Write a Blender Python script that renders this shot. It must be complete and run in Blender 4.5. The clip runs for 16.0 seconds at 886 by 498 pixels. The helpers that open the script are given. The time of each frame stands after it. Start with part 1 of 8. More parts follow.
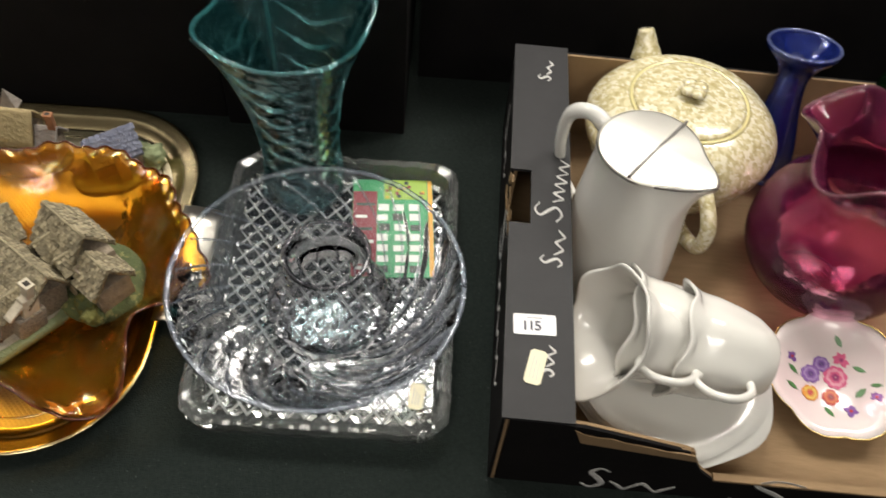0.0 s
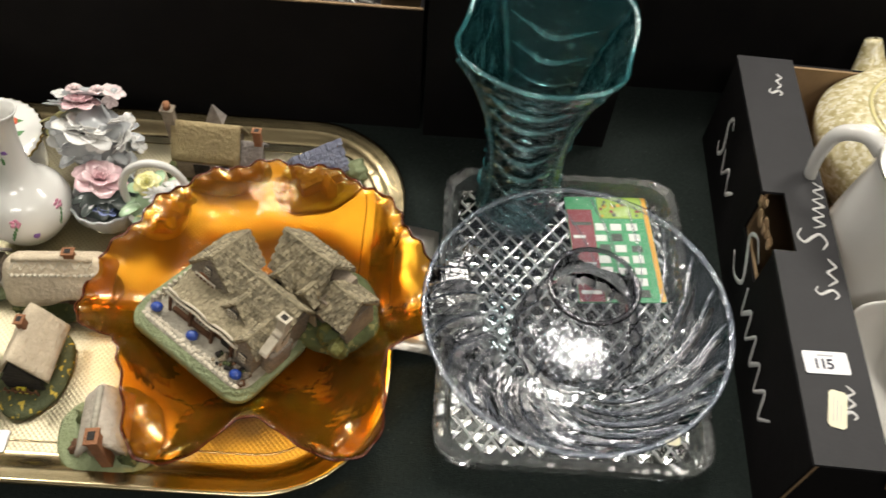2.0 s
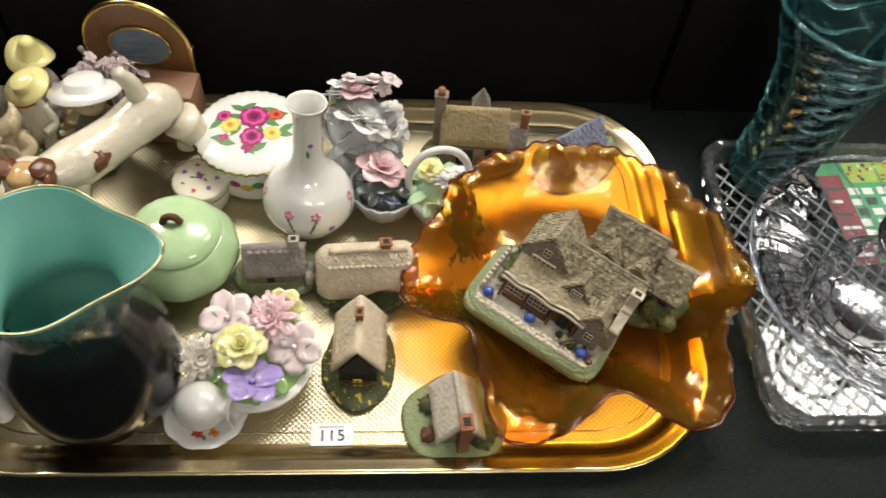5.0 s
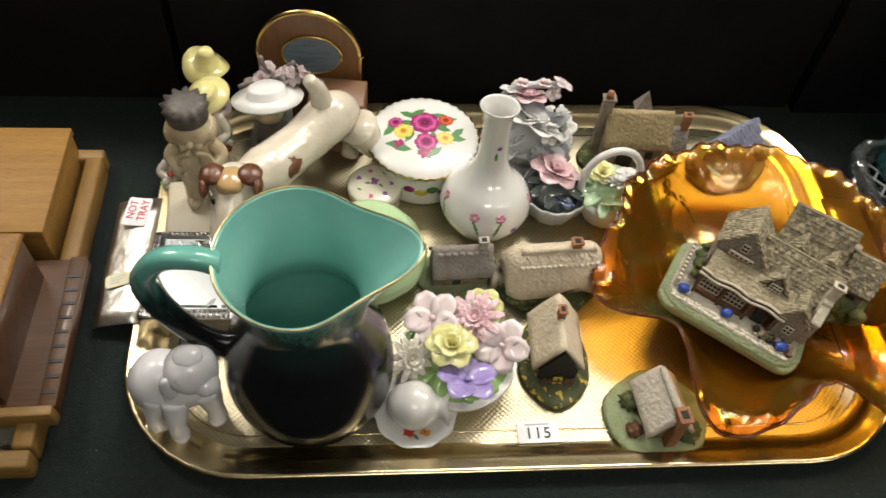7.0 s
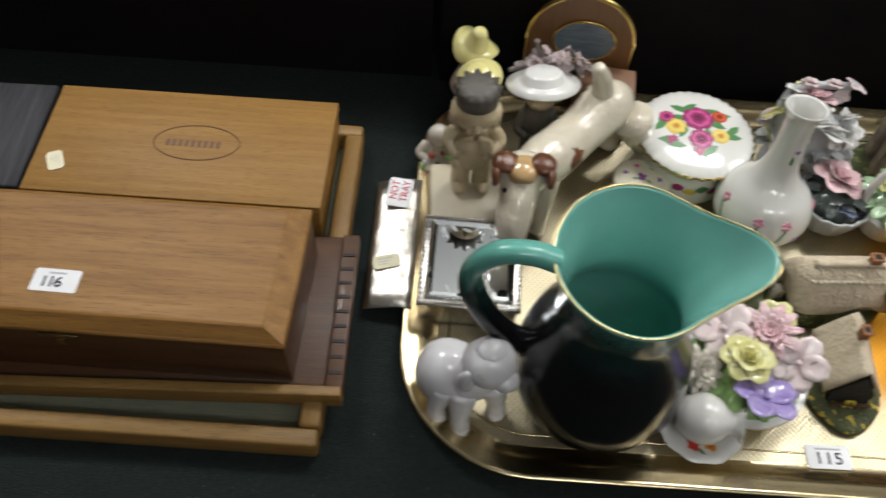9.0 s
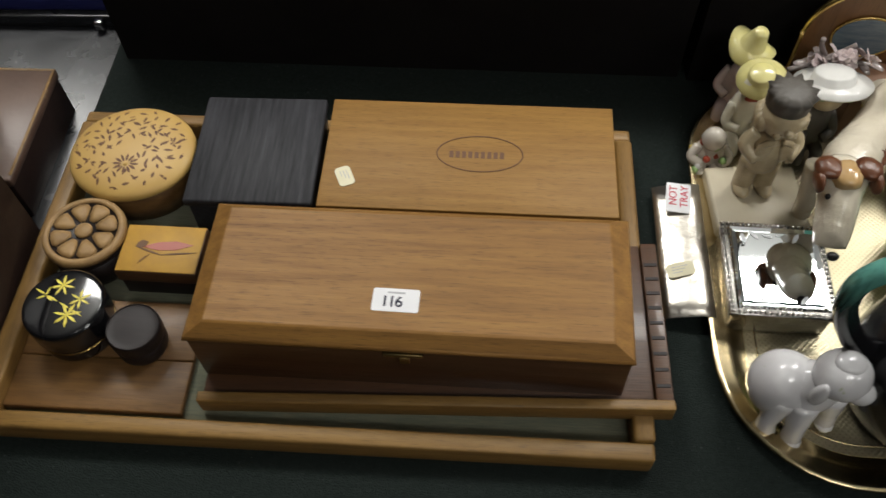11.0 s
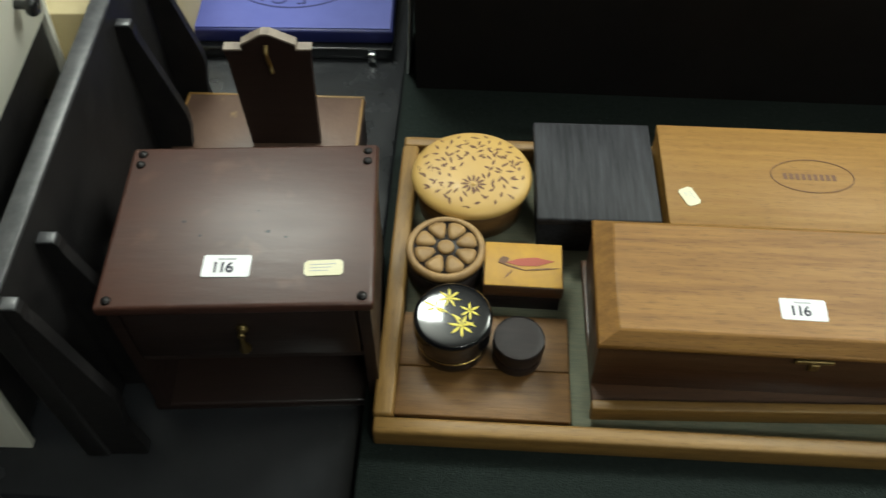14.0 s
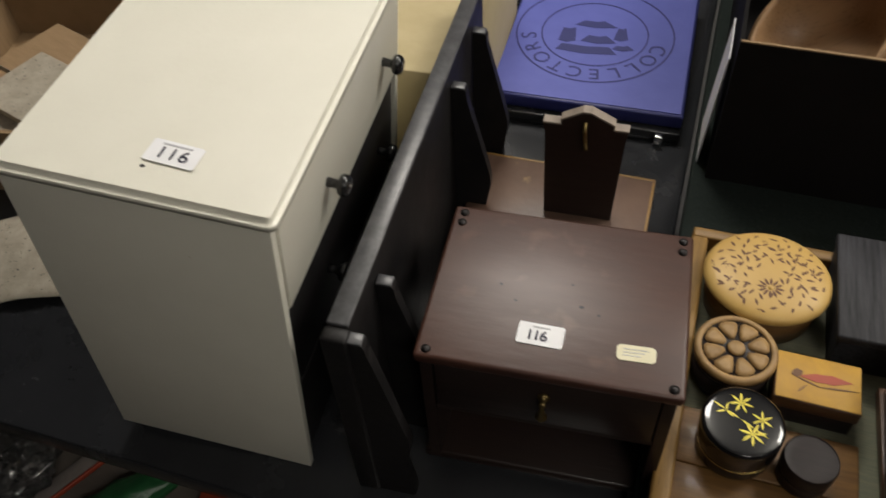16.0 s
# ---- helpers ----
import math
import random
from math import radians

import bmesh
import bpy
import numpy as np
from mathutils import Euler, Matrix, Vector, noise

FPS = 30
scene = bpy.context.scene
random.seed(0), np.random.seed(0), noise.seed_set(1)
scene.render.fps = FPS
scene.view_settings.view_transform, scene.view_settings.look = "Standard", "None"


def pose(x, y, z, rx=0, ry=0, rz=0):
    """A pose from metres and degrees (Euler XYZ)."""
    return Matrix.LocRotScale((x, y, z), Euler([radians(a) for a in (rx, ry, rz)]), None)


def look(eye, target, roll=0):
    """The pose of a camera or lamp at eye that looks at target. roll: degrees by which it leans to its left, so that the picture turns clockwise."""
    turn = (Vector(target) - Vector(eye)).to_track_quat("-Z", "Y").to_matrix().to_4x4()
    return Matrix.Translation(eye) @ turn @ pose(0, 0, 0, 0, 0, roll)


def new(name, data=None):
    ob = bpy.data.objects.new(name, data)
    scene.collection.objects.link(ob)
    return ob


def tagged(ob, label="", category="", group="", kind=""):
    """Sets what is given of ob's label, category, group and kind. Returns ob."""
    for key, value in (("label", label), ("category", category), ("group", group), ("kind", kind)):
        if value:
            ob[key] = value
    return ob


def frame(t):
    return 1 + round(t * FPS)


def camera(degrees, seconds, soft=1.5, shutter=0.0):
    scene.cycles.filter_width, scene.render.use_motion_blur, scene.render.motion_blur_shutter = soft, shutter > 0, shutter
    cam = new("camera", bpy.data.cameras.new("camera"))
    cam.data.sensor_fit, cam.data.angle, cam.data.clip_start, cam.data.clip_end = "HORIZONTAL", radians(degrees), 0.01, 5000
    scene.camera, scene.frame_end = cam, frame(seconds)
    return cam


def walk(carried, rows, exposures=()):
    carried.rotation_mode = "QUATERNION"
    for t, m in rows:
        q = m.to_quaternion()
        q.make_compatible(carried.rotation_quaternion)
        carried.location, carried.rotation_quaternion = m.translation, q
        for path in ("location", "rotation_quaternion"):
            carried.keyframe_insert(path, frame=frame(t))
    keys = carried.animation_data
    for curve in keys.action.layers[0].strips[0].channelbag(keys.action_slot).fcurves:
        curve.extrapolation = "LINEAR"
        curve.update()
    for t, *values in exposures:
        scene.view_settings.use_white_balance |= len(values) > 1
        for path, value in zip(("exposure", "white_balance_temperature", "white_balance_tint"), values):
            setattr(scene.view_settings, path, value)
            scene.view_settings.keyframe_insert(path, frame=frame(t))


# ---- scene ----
cam = camera(55.7, 16.0, shutter=0.5)
PATH = [
    (0, (-0.028, 0.037, 0.757), (0.019, 1.247, -0.835), 5.5),
    (0.5, (-0.068, 0.045, 0.759), (-0.054, 1.285, -0.811), 5.4),
    (1, (-0.141, 0.056, 0.761), (-0.098, 1.3, -0.804), 6.0),
    (1.5, (-0.215, 0.069, 0.752), (-0.153, 1.279, -0.84), 5.6),
    (2, (-0.266, 0.086, 0.74), (-0.227, 1.259, -0.879), 5.3),
    (2.5, (-0.311, 0.096, 0.729), (-0.284, 1.249, -0.905), 5.4),
    (3, (-0.371, 0.093, 0.729), (-0.318, 1.243, -0.906), 5.1),
    (3.5, (-0.441, 0.082, 0.728), (-0.358, 1.224, -0.912), 5.7),
    (4, (-0.502, 0.081, 0.725), (-0.408, 1.221, -0.915), 5.7),
    (4.2, (-0.524, 0.087, 0.73), (-0.413, 1.212, -0.92), 6.1),
    (6.3, (-0.74, 0.059, 0.712), (-0.562, 1.23, -0.9), 6.8),
    (6.5, (-0.759, 0.06, 0.712), (-0.573, 1.232, -0.898), 6.9),
    (7, (-0.801, 0.064, 0.71), (-0.63, 1.239, -0.899), 6.4),
    (7.5, (-0.822, 0.068, 0.706), (-0.692, 1.244, -0.907), 5.9),
    (8, (-0.855, 0.076, 0.701), (-0.782, 1.259, -0.91), 5.2),
    (8.5, (-0.909, 0.085, 0.692), (-0.88, 1.248, -0.934), 4.4),
    (9, (-0.988, 0.094, 0.686), (-0.998, 1.226, -0.962), 3.4),
    (9.5, (-1.061, 0.103, 0.685), (-1.122, 1.215, -0.976), 1.5),
    (10, (-1.114, 0.109, 0.681), (-1.238, 1.201, -0.99), -1.1),
    (10.2, (-1.136, 0.108, 0.687), (-1.273, 1.192, -0.988), -1.8),
    (12.3, (-1.392, 0.091, 0.692), (-1.344, 1.222, -0.957), 0.5),
    (12.5, (-1.413, 0.087, 0.693), (-1.357, 1.22, -0.953), 0.8),
    (13, (-1.467, 0.072, 0.695), (-1.418, 1.216, -0.944), 1.0),
    (13.5, (-1.531, 0.059, 0.695), (-1.533, 1.227, -0.929), 0.4),
    (14, (-1.58, 0.041, 0.7), (-1.648, 1.236, -0.903), -0.1),
    (14.5, (-1.618, 0.036, 0.708), (-1.764, 1.253, -0.873), -0.6),
    (15, (-1.647, 0.031, 0.715), (-1.931, 1.251, -0.844), -2.3),
    (15.5, (-1.667, 0.027, 0.716), (-2.079, 1.237, -0.823), -4.1),
    (16, (-1.705, 0.028, 0.726), (-2.167, 1.25, -0.789), -4.2),
]
walk(cam, [(t, look(eye, target, roll)) for t, eye, target, roll in PATH],
     [(0, 0.27, 6500, 10), (4, 0.27, 6500, 10), (7, 0.2, 6500, 10), (9, -0.10, 5950, 9), (10.2, -0.13, 6050, 9), (12.5, 0.17, 6250, 4), (13.5, 0.42, 5950, -5), (14.5, 0.38, 6100, -1), (15.0, 0.40, 6100, 4), (15.5, 0.14, 6300, 8), (16, -0.04, 6500, 10)])

# ---- light: a room with fluorescent fittings overhead, plus added fill ----
world = bpy.data.worlds.new("room_world")
scene.world = world
world.use_nodes = True
world.node_tree.nodes["Background"].inputs[0].default_value = (0.9, 0.95, 1.0, 1)
world.node_tree.nodes["Background"].inputs[1].default_value = 0.05


def area_lamp(x, y, z, length, width, power):
    lamp = bpy.data.lights.new("ceiling_or_fill_lamp", "AREA")
    lamp.shape, lamp.size, lamp.size_y, lamp.energy, lamp.color = "RECTANGLE", length, width, power, (1.0, 0.95, 0.87)
    ob = new("ceiling_or_fill_lamp", lamp)
    ob.matrix_world = pose(x, y, z)
    return ob


# the two at y -1.2 are added fill for the fronts, not known fittings
for lx, ly, lw, lp in ((-2.2, 1.95, 0.5, 38), (-0.1, 1.75, 0.5, 38), (1.4, 1.5, 0.5, 28), (-0.6, -1.2, 0.5, 15), (1.1, -1.2, 0.4, 13)):
    area_lamp(lx, ly, 2.25, 0.9, lw, lp)
    # upward copy, added to brighten the ceiling
    area_lamp(lx, ly, 2.29, 0.9, lw, lp * 0.55).matrix_world = pose(lx, ly, 2.29, 180)


# ---- materials ----
def socket(node, name, value):
    node.inputs[name].default_value = value


def mat(name, colour, rough=0.5, metal=0.0, second=None, scale=20.0, amount=0.5, bump=0.0, bump_scale=120.0,
        stretch=(1, 1, 1), transmission=0.0, ior=1.5, coat=0.0, spots=None, spot_scale=60.0, spot_at=0.62,
        rough_var=0.0, spec=0.5, spot_soft=0.05, island=0.0):
    m = bpy.data.materials.new(name)
    m.use_nodes = True
    nt = m.node_tree
    b = nt.nodes["Principled BSDF"]
    socket(b, "Roughness", rough), socket(b, "Metallic", metal), socket(b, "IOR", ior)
    socket(b, "Transmission Weight", transmission), socket(b, "Coat Weight", coat), socket(b, "Coat Roughness", 0.06)
    socket(b, "Specular IOR Level", spec)
    socket(b, "Base Color", (*colour, 1))
    tc = nt.nodes.new("ShaderNodeTexCoord")
    mp = nt.nodes.new("ShaderNodeMapping")
    socket(mp, "Scale", stretch)
    nt.links.new(tc.outputs["Object"], mp.inputs["Vector"])
    out = None
    if second:
        nz = nt.nodes.new("ShaderNodeTexNoise")
        socket(nz, "Scale", scale), socket(nz, "Detail", 6.0), socket(nz, "Roughness", 0.6)
        nt.links.new(mp.outputs[0], nz.inputs["Vector"])
        ramp = nt.nodes.new("ShaderNodeValToRGB")
        ramp.color_ramp.elements[0].position, ramp.color_ramp.elements[1].position = 0.5 - 0.35 * (1 - amount) - 0.05, 0.5 + 0.35 * (1 - amount) + 0.05
        ramp.color_ramp.elements[0].color, ramp.color_ramp.elements[1].color = (*colour, 1), (*second, 1)
        nt.links.new(nz.outputs["Fac"], ramp.inputs[0])
        out = ramp.outputs[0]
        if rough_var:
            mr = nt.nodes.new("ShaderNodeMapRange")
            socket(mr, "To Min", max(0.02, rough - rough_var)), socket(mr, "To Max", rough + rough_var)
            nt.links.new(nz.outputs["Fac"], mr.inputs["Value"])
            nt.links.new(mr.outputs[0], b.inputs["Roughness"])
    if spots:
        nz2 = nt.nodes.new("ShaderNodeTexNoise")
        socket(nz2, "Scale", spot_scale), socket(nz2, "Detail", 3.0)
        nt.links.new(tc.outputs["Object"], nz2.inputs["Vector"])
        r2 = nt.nodes.new("ShaderNodeValToRGB")
        r2.color_ramp.elements[0].position, r2.color_ramp.elements[1].position = spot_at, spot_at + spot_soft
        nt.links.new(nz2.outputs["Fac"], r2.inputs[0])
        mx = nt.nodes.new("ShaderNodeMix")
        mx.data_type = "RGBA"
        nt.links.new(r2.outputs[0], mx.inputs["Factor"])
        if out:
            nt.links.new(out, mx.inputs["A"])
        else:
            mx.inputs["A"].default_value = (*colour, 1)
        mx.inputs["B"].default_value = (*spots, 1)
        out = mx.outputs["Result"]
    if island:
        gm = nt.nodes.new("ShaderNodeNewGeometry")
        hs = nt.nodes.new("ShaderNodeHueSaturation")
        mr2 = nt.nodes.new("ShaderNodeMapRange")
        socket(mr2, "To Min", 1 - island), socket(mr2, "To Max", 1 + island)
        nt.links.new(gm.outputs["Random Per Island"], mr2.inputs["Value"])
        nt.links.new(mr2.outputs[0], hs.inputs["Value"])
        if out:
            nt.links.new(out, hs.inputs["Color"])
        else:
            hs.inputs["Color"].default_value = (*colour, 1)
        out = hs.outputs["Color"]
    if out:
        nt.links.new(out, b.inputs["Base Color"])
    if bump:
        nb = nt.nodes.new("ShaderNodeTexNoise")
        socket(nb, "Scale", bump_scale), socket(nb, "Detail", 4.0)
        nt.links.new(mp.outputs[0], nb.inputs["Vector"])
        bp = nt.nodes.new("ShaderNodeBump")
        socket(bp, "Strength", min(1.0, bump)), socket(bp, "Distance", 0.002)
        nt.links.new(nb.outputs["Fac"], bp.inputs["Height"])
        nt.links.new(bp.outputs[0], b.inputs["Normal"])
    return m


def wood(name, light, dark, along="x", rough=0.4, coat=0.15, scale=9.0, pores=True):
    """Grain streaks along one axis, with fine dark pores."""
    m = mat(name, light, rough, second=dark, scale=scale, amount=0.35, coat=coat, bump=0.12, bump_scale=60.0, rough_var=0.1,
            stretch=(0.6, 9, 9) if along == "x" else (9, 0.6, 9) if along == "y" else (9, 9, 0.6))
    if pores:
        nt = m.node_tree
        b = nt.nodes["Principled BSDF"]
        mp = [n for n in nt.nodes if n.type == "MAPPING"][0]
        nz = nt.nodes.new("ShaderNodeTexNoise")
        socket(nz, "Scale", scale * 9), socket(nz, "Detail", 2.0)
        nt.links.new(mp.outputs[0], nz.inputs["Vector"])
        mr = nt.nodes.new("ShaderNodeMapRange")
        socket(mr, "From Min", 0.55), socket(mr, "From Max", 0.75), socket(mr, "To Max", 0.55)
        nt.links.new(nz.outputs["Fac"], mr.inputs["Value"])
        mx = nt.nodes.new("ShaderNodeMix")
        mx.data_type = "RGBA"
        old = b.inputs["Base Color"].links[0].from_socket
        nt.links.new(old, mx.inputs["A"])
        mx.inputs["B"].default_value = (*[c * 0.35 for c in dark], 1)
        nt.links.new(mr.outputs[0], mx.inputs["Factor"])
        nt.links.new(mx.outputs["Result"], b.inputs["Base Color"])
    return m


CLOTH = mat("dark green cloth", (0.0085, 0.0125, 0.0112), 0.95, second=(0.022, 0.029, 0.026), scale=260, amount=0.2, bump=0.8, bump_scale=700,
            spots=(0.07, 0.08, 0.075), spot_scale=380, spot_at=0.70, spec=0.15)
BLACKTOP = mat("black lacquered table", (0.012, 0.013, 0.015), 0.25, second=(0.02, 0.021, 0.024), scale=14, bump=0.08, bump_scale=40, rough_var=0.1)
PLASTER = mat("dark wall", (0.05, 0.045, 0.04), 0.9, second=(0.07, 0.06, 0.055), scale=4)
CEILING = mat("white ceiling", (0.7, 0.69, 0.66), 0.9, second=(0.76, 0.75, 0.72), scale=3)
FLOORM = mat("dark carpet floor", (0.03, 0.03, 0.032), 0.95, second=(0.05, 0.048, 0.045), scale=90, bump=0.5, bump_scale=400)
BLACKCARD = mat("black cardboard", (0.0062, 0.0056, 0.0058), 0.75, second=(0.0095, 0.0085, 0.0085), scale=18, bump=0.15, bump_scale=90, spec=0.1)
GREYCARD = mat("charcoal printed card", (0.014, 0.0138, 0.015), 0.55, second=(0.021, 0.0205, 0.022), scale=30, amount=0.3, bump=0.1, bump_scale=200, spec=0.3)
TAN = mat("brown corrugated card", (0.215, 0.138, 0.068), 0.85, second=(0.28, 0.184, 0.098), scale=30, amount=0.3, bump=0.25, bump_scale=90, stretch=(1, 6, 1))
WHITE = mat("white china", (0.68, 0.67, 0.63), 0.12, second=(0.73, 0.72, 0.68), scale=6, coat=0.4)
PAPER = mat("white paper label", (0.84, 0.84, 0.85), 0.6, second=(0.78, 0.78, 0.8), scale=40)
CREAMPAPER = mat("cream paper tag", (0.78, 0.74, 0.54), 0.7, second=(0.72, 0.67, 0.47), scale=40, bump=0.1)
INK = mat("blue black ink", (0.012, 0.012, 0.03), 0.6)
INKRED = mat("red ink", (0.55, 0.03, 0.06), 0.6)
INKGREY = mat("faint grey print", (0.45, 0.45, 0.47), 0.7)
WHITEPRINT = mat("white print", (0.6, 0.59, 0.57), 0.6, second=(0.48, 0.47, 0.46), scale=60)
GOLD = mat("gold line", (0.75, 0.55, 0.2), 0.25, 1.0, second=(0.6, 0.42, 0.14), scale=80)


# ---- builders ----
def part(name, bm, material, parent=None, label="", smooth=True, loc=None):
    me = bpy.data.meshes.new(name)
    bmesh.ops.recalc_face_normals(bm, faces=bm.faces[:])
    bm.to_mesh(me)
    bm.free()
    for p in me.polygons:
        p.use_smooth = smooth
    me.materials.append(material)
    ob = new(name, me)
    ob.parent = parent
    if loc:
        ob.location = loc
    if label:
        ob["label"] = label
    return ob


def thing(name, x, y, z, label, category, rz=0.0, group="", kind=""):
    ob = new(name)
    ob.empty_display_size = 0.02
    ob.matrix_basis = pose(x, y, z, 0, 0, rz)
    return tagged(ob, label, category, group, kind)


def box(x0, x1, y0, y1, z0, z1, bevel=0.0, seg=2, bm=None):
    bm2 = bmesh.new()
    bmesh.ops.create_cube(bm2, size=1.0, matrix=Matrix.Translation(((x0 + x1) / 2, (y0 + y1) / 2, (z0 + z1) / 2)) @ Matrix.Diagonal((x1 - x0, y1 - y0, z1 - z0, 1)))
    if bevel:
        bmesh.ops.bevel(bm2, geom=bm2.edges[:], offset=bevel, segments=seg, affect="EDGES", profile=0.5)
    return merge(bm, bm2)


def merge(bm, other):
    if bm is None:
        return other
    me = bpy.data.meshes.new("tmp")
    other.to_mesh(me)
    other.free()
    bm.from_mesh(me)
    bpy.data.meshes.remove(me)
    return bm


def moved(bm, m):
    bmesh.ops.transform(bm, matrix=m, verts=bm.verts[:])
    return bm


def skin(rings, bm=None, wrap=True, cap0=False, cap1=False):
    """Quads between rings of equally many points."""
    bm = bm or bmesh.new()
    vs = [[bm.verts.new(p) for p in r] for r in rings]
    n = len(rings[0])
    for a, b in zip(vs, vs[1:]):
        for i in range(n if wrap else n - 1):
            j = (i + 1) % n
            bm.faces.new((a[i], a[j], b[j], b[i]))
    if cap0:
        bm.faces.new(vs[0][::-1])
    if cap1:
        bm.faces.new(vs[-1])
    return bm


def lathe(profile, n=48, warp=None, bm=None, cap=True):
    """Turned shape from (radius, height) pairs; warp(angle, k, r, z) may return another (r, z)."""
    rings = []
    for k, (r, z) in enumerate(profile):
        ring = []
        for i in range(n):
            a = 2 * math.pi * i / n
            rr, zz = warp(a, k, r, z) if warp else (r, z)
            ring.append((rr * math.cos(a), rr * math.sin(a), zz))
        rings.append(ring)
    return skin(rings, bm, True, cap and profile[0][0] > 0, cap and profile[-1][0] > 0)


def spline(points, steps=6):
    """Catmull-Rom through points of any dimension."""
    p = [np.array(q, float) for q in points]
    p = [2 * p[0] - p[1]] + p + [2 * p[-1] - p[-2]]
    out = []
    for i in range(1, len(p) - 2):
        for s in range(steps):
            t = s / steps
            out.append(0.5 * (2 * p[i] + (p[i + 1] - p[i - 1]) * t + (2 * p[i - 1] - 5 * p[i] + 4 * p[i + 1] - p[i + 2]) * t ** 2 + (3 * p[i] - p[i - 1] - 3 * p[i + 1] + p[i + 2]) * t ** 3))
    out.append(p[-2])
    return [tuple(q) for q in out]


def tube(points, radius, n=10, bm=None, flat=1.0, steps=5, ends=True):
    """A rod along a smooth line; radius is a number or one per point."""
    path = [Vector(q) for q in (spline(points, steps) if steps > 1 else points)]
    m = len(path)
    rad = [radius] * m if isinstance(radius, (int, float)) else list(np.interp(np.linspace(0, 1, m), np.linspace(0, 1, len(radius)), radius))
    rings, side = [], None
    for i, q in enumerate(path):
        d = (path[min(i + 1, m - 1)] - path[max(i - 1, 0)]).normalized()
        if side is None:
            side = d.orthogonal().normalized()
        side = (side - d * side.dot(d)).normalized()
        up = d.cross(side)
        rings.append([q + side * (rad[i] * math.cos(2 * math.pi * k / n)) + up * (rad[i] * flat * math.sin(2 * math.pi * k / n)) for k in range(n)])
    return skin(rings, bm, True, ends, ends)


def outline(w, d, r, n=6):
    """A rectangle with round corners, centred."""
    pts = []
    for cx, cy, a0 in ((w / 2 - r, d / 2 - r, 0), (-w / 2 + r, d / 2 - r, 90), (-w / 2 + r, -d / 2 + r, 180), (w / 2 - r, -d / 2 + r, 270)):
        for k in range(n + 1):
            a = radians(a0 + 90 * k / n)
            pts.append((cx + r * math.cos(a), cy + r * math.sin(a)))
    return pts


def prism(poly, z0, z1, bm=None):
    return skin([[(x, y, z0) for x, y in poly], [(x, y, z1) for x, y in poly]], bm, True, True, True)


def blob(r, seed, rough=0.25, squash=(1, 1, 1), sub=2, centre=(0, 0, 0), freq=1.7, bm=None):
    b2 = bmesh.new()
    bmesh.ops.create_icosphere(b2, subdivisions=sub, radius=1.0)
    off = Vector((seed * 3.1, seed * 1.7, seed * 0.9))
    for v in b2.verts:
        k = 1 + rough * noise.noise(v.co * freq + off)
        v.co = Vector((v.co.x * squash[0], v.co.y * squash[1], v.co.z * squash[2])) * (r * k) + Vector(centre)
    return merge(bm, b2)


def sheet_label(name, w, d, m, material, parent=None, thick=0.0006, r=0.002):
    ob = part(name, prism(outline(w, d, r, 3), 0, thick), material, parent, smooth=False)
    ob.matrix_basis = m
    return ob


def lettering(text, size, m, material, parent, name="lettering", spread=1.0, bold=0.0):
    cu = bpy.data.curves.new(name, "FONT")
    cu.body, cu.size, cu.align_x, cu.align_y, cu.extrude, cu.offset = text, size, "CENTER", "CENTER", 0.0002, bold
    cu.space_character = spread
    tmp = bpy.data.objects.new("tmp", cu)
    scene.collection.objects.link(tmp)
    dg = bpy.context.evaluated_depsgraph_get()
    me = bpy.data.meshes.new_from_object(tmp.evaluated_get(dg))
    bpy.data.objects.remove(tmp)
    bpy.data.curves.remove(cu)
    me.materials.clear()
    me.materials.append(material)
    ob = new(name, me)
    ob.parent = parent
    ob.matrix_basis = m
    return ob


def lot_label(x, y, z, rz, text, printed=False, tilt=0.0, group="lot labels"):
    """A white sticky label with its lot number."""
    t = thing("lot_label", x, y, z, "white sticky paper lot label numbered %s" % text, "label", rz, group)
    t.matrix_basis = pose(x, y, z, 0, tilt, rz)
    sheet_label("paper", 0.038, 0.0212, pose(0, 0, 0), PAPER, t)
    if printed:
        lettering(text, 0.0150, pose(0, -0.0018, 0.0009), INK, t, "number", 1.12, 0.0001)
        part("print_line", box(-0.011, 0.011, 0.0062, 0.0078, 0.0006, 0.0009), INKGREY, t, smooth=False)
    else:
        lettering(text, 0.0135, pose(-0.003, -0.002, 0.0009), INK, t, "number", 0.85, 0.0002)
        part("print_line", box(-0.007, 0.007, 0.006, 0.0075, 0.0006, 0.0009), INKGREY, t, smooth=False)
    return t


def price_tag(x, y, z, rz, tilt=0.0, pitch=0.0, long=0.026):
    """A cream paper price tag with clipped corners."""
    t = thing("price_tag", x, y, z, "small cream paper price tag with clipped corners", "tag", rz, "price tags")
    t.matrix_basis = pose(x, y, z, pitch, tilt, rz)
    w, d, c = long / 2, 0.0075, 0.0026
    part("paper", prism([(-w, -d + c), (-w + c, -d), (w - c, -d), (w, -d + c), (w, d - c), (w - c, d), (-w + c, d), (-w, d - c)], 0, 0.0006), CREAMPAPER, t, smooth=False)
    for k in range(3):
        part("print_bar", box(-w + 0.005, w - 0.006 - 0.003 * k, 0.003 - 0.003 * k, 0.0037 - 0.003 * k, 0.0006, 0.0008), INKGREY, t, smooth=False)
    return t


# ---- the room ----
def slab(name, x0, x1, y0, y1, z0, z1, m, label, cat):
    return tagged(part(name, box(x0, x1, y0, y1, z0, z1), m, smooth=False), label, cat, kind="structure")


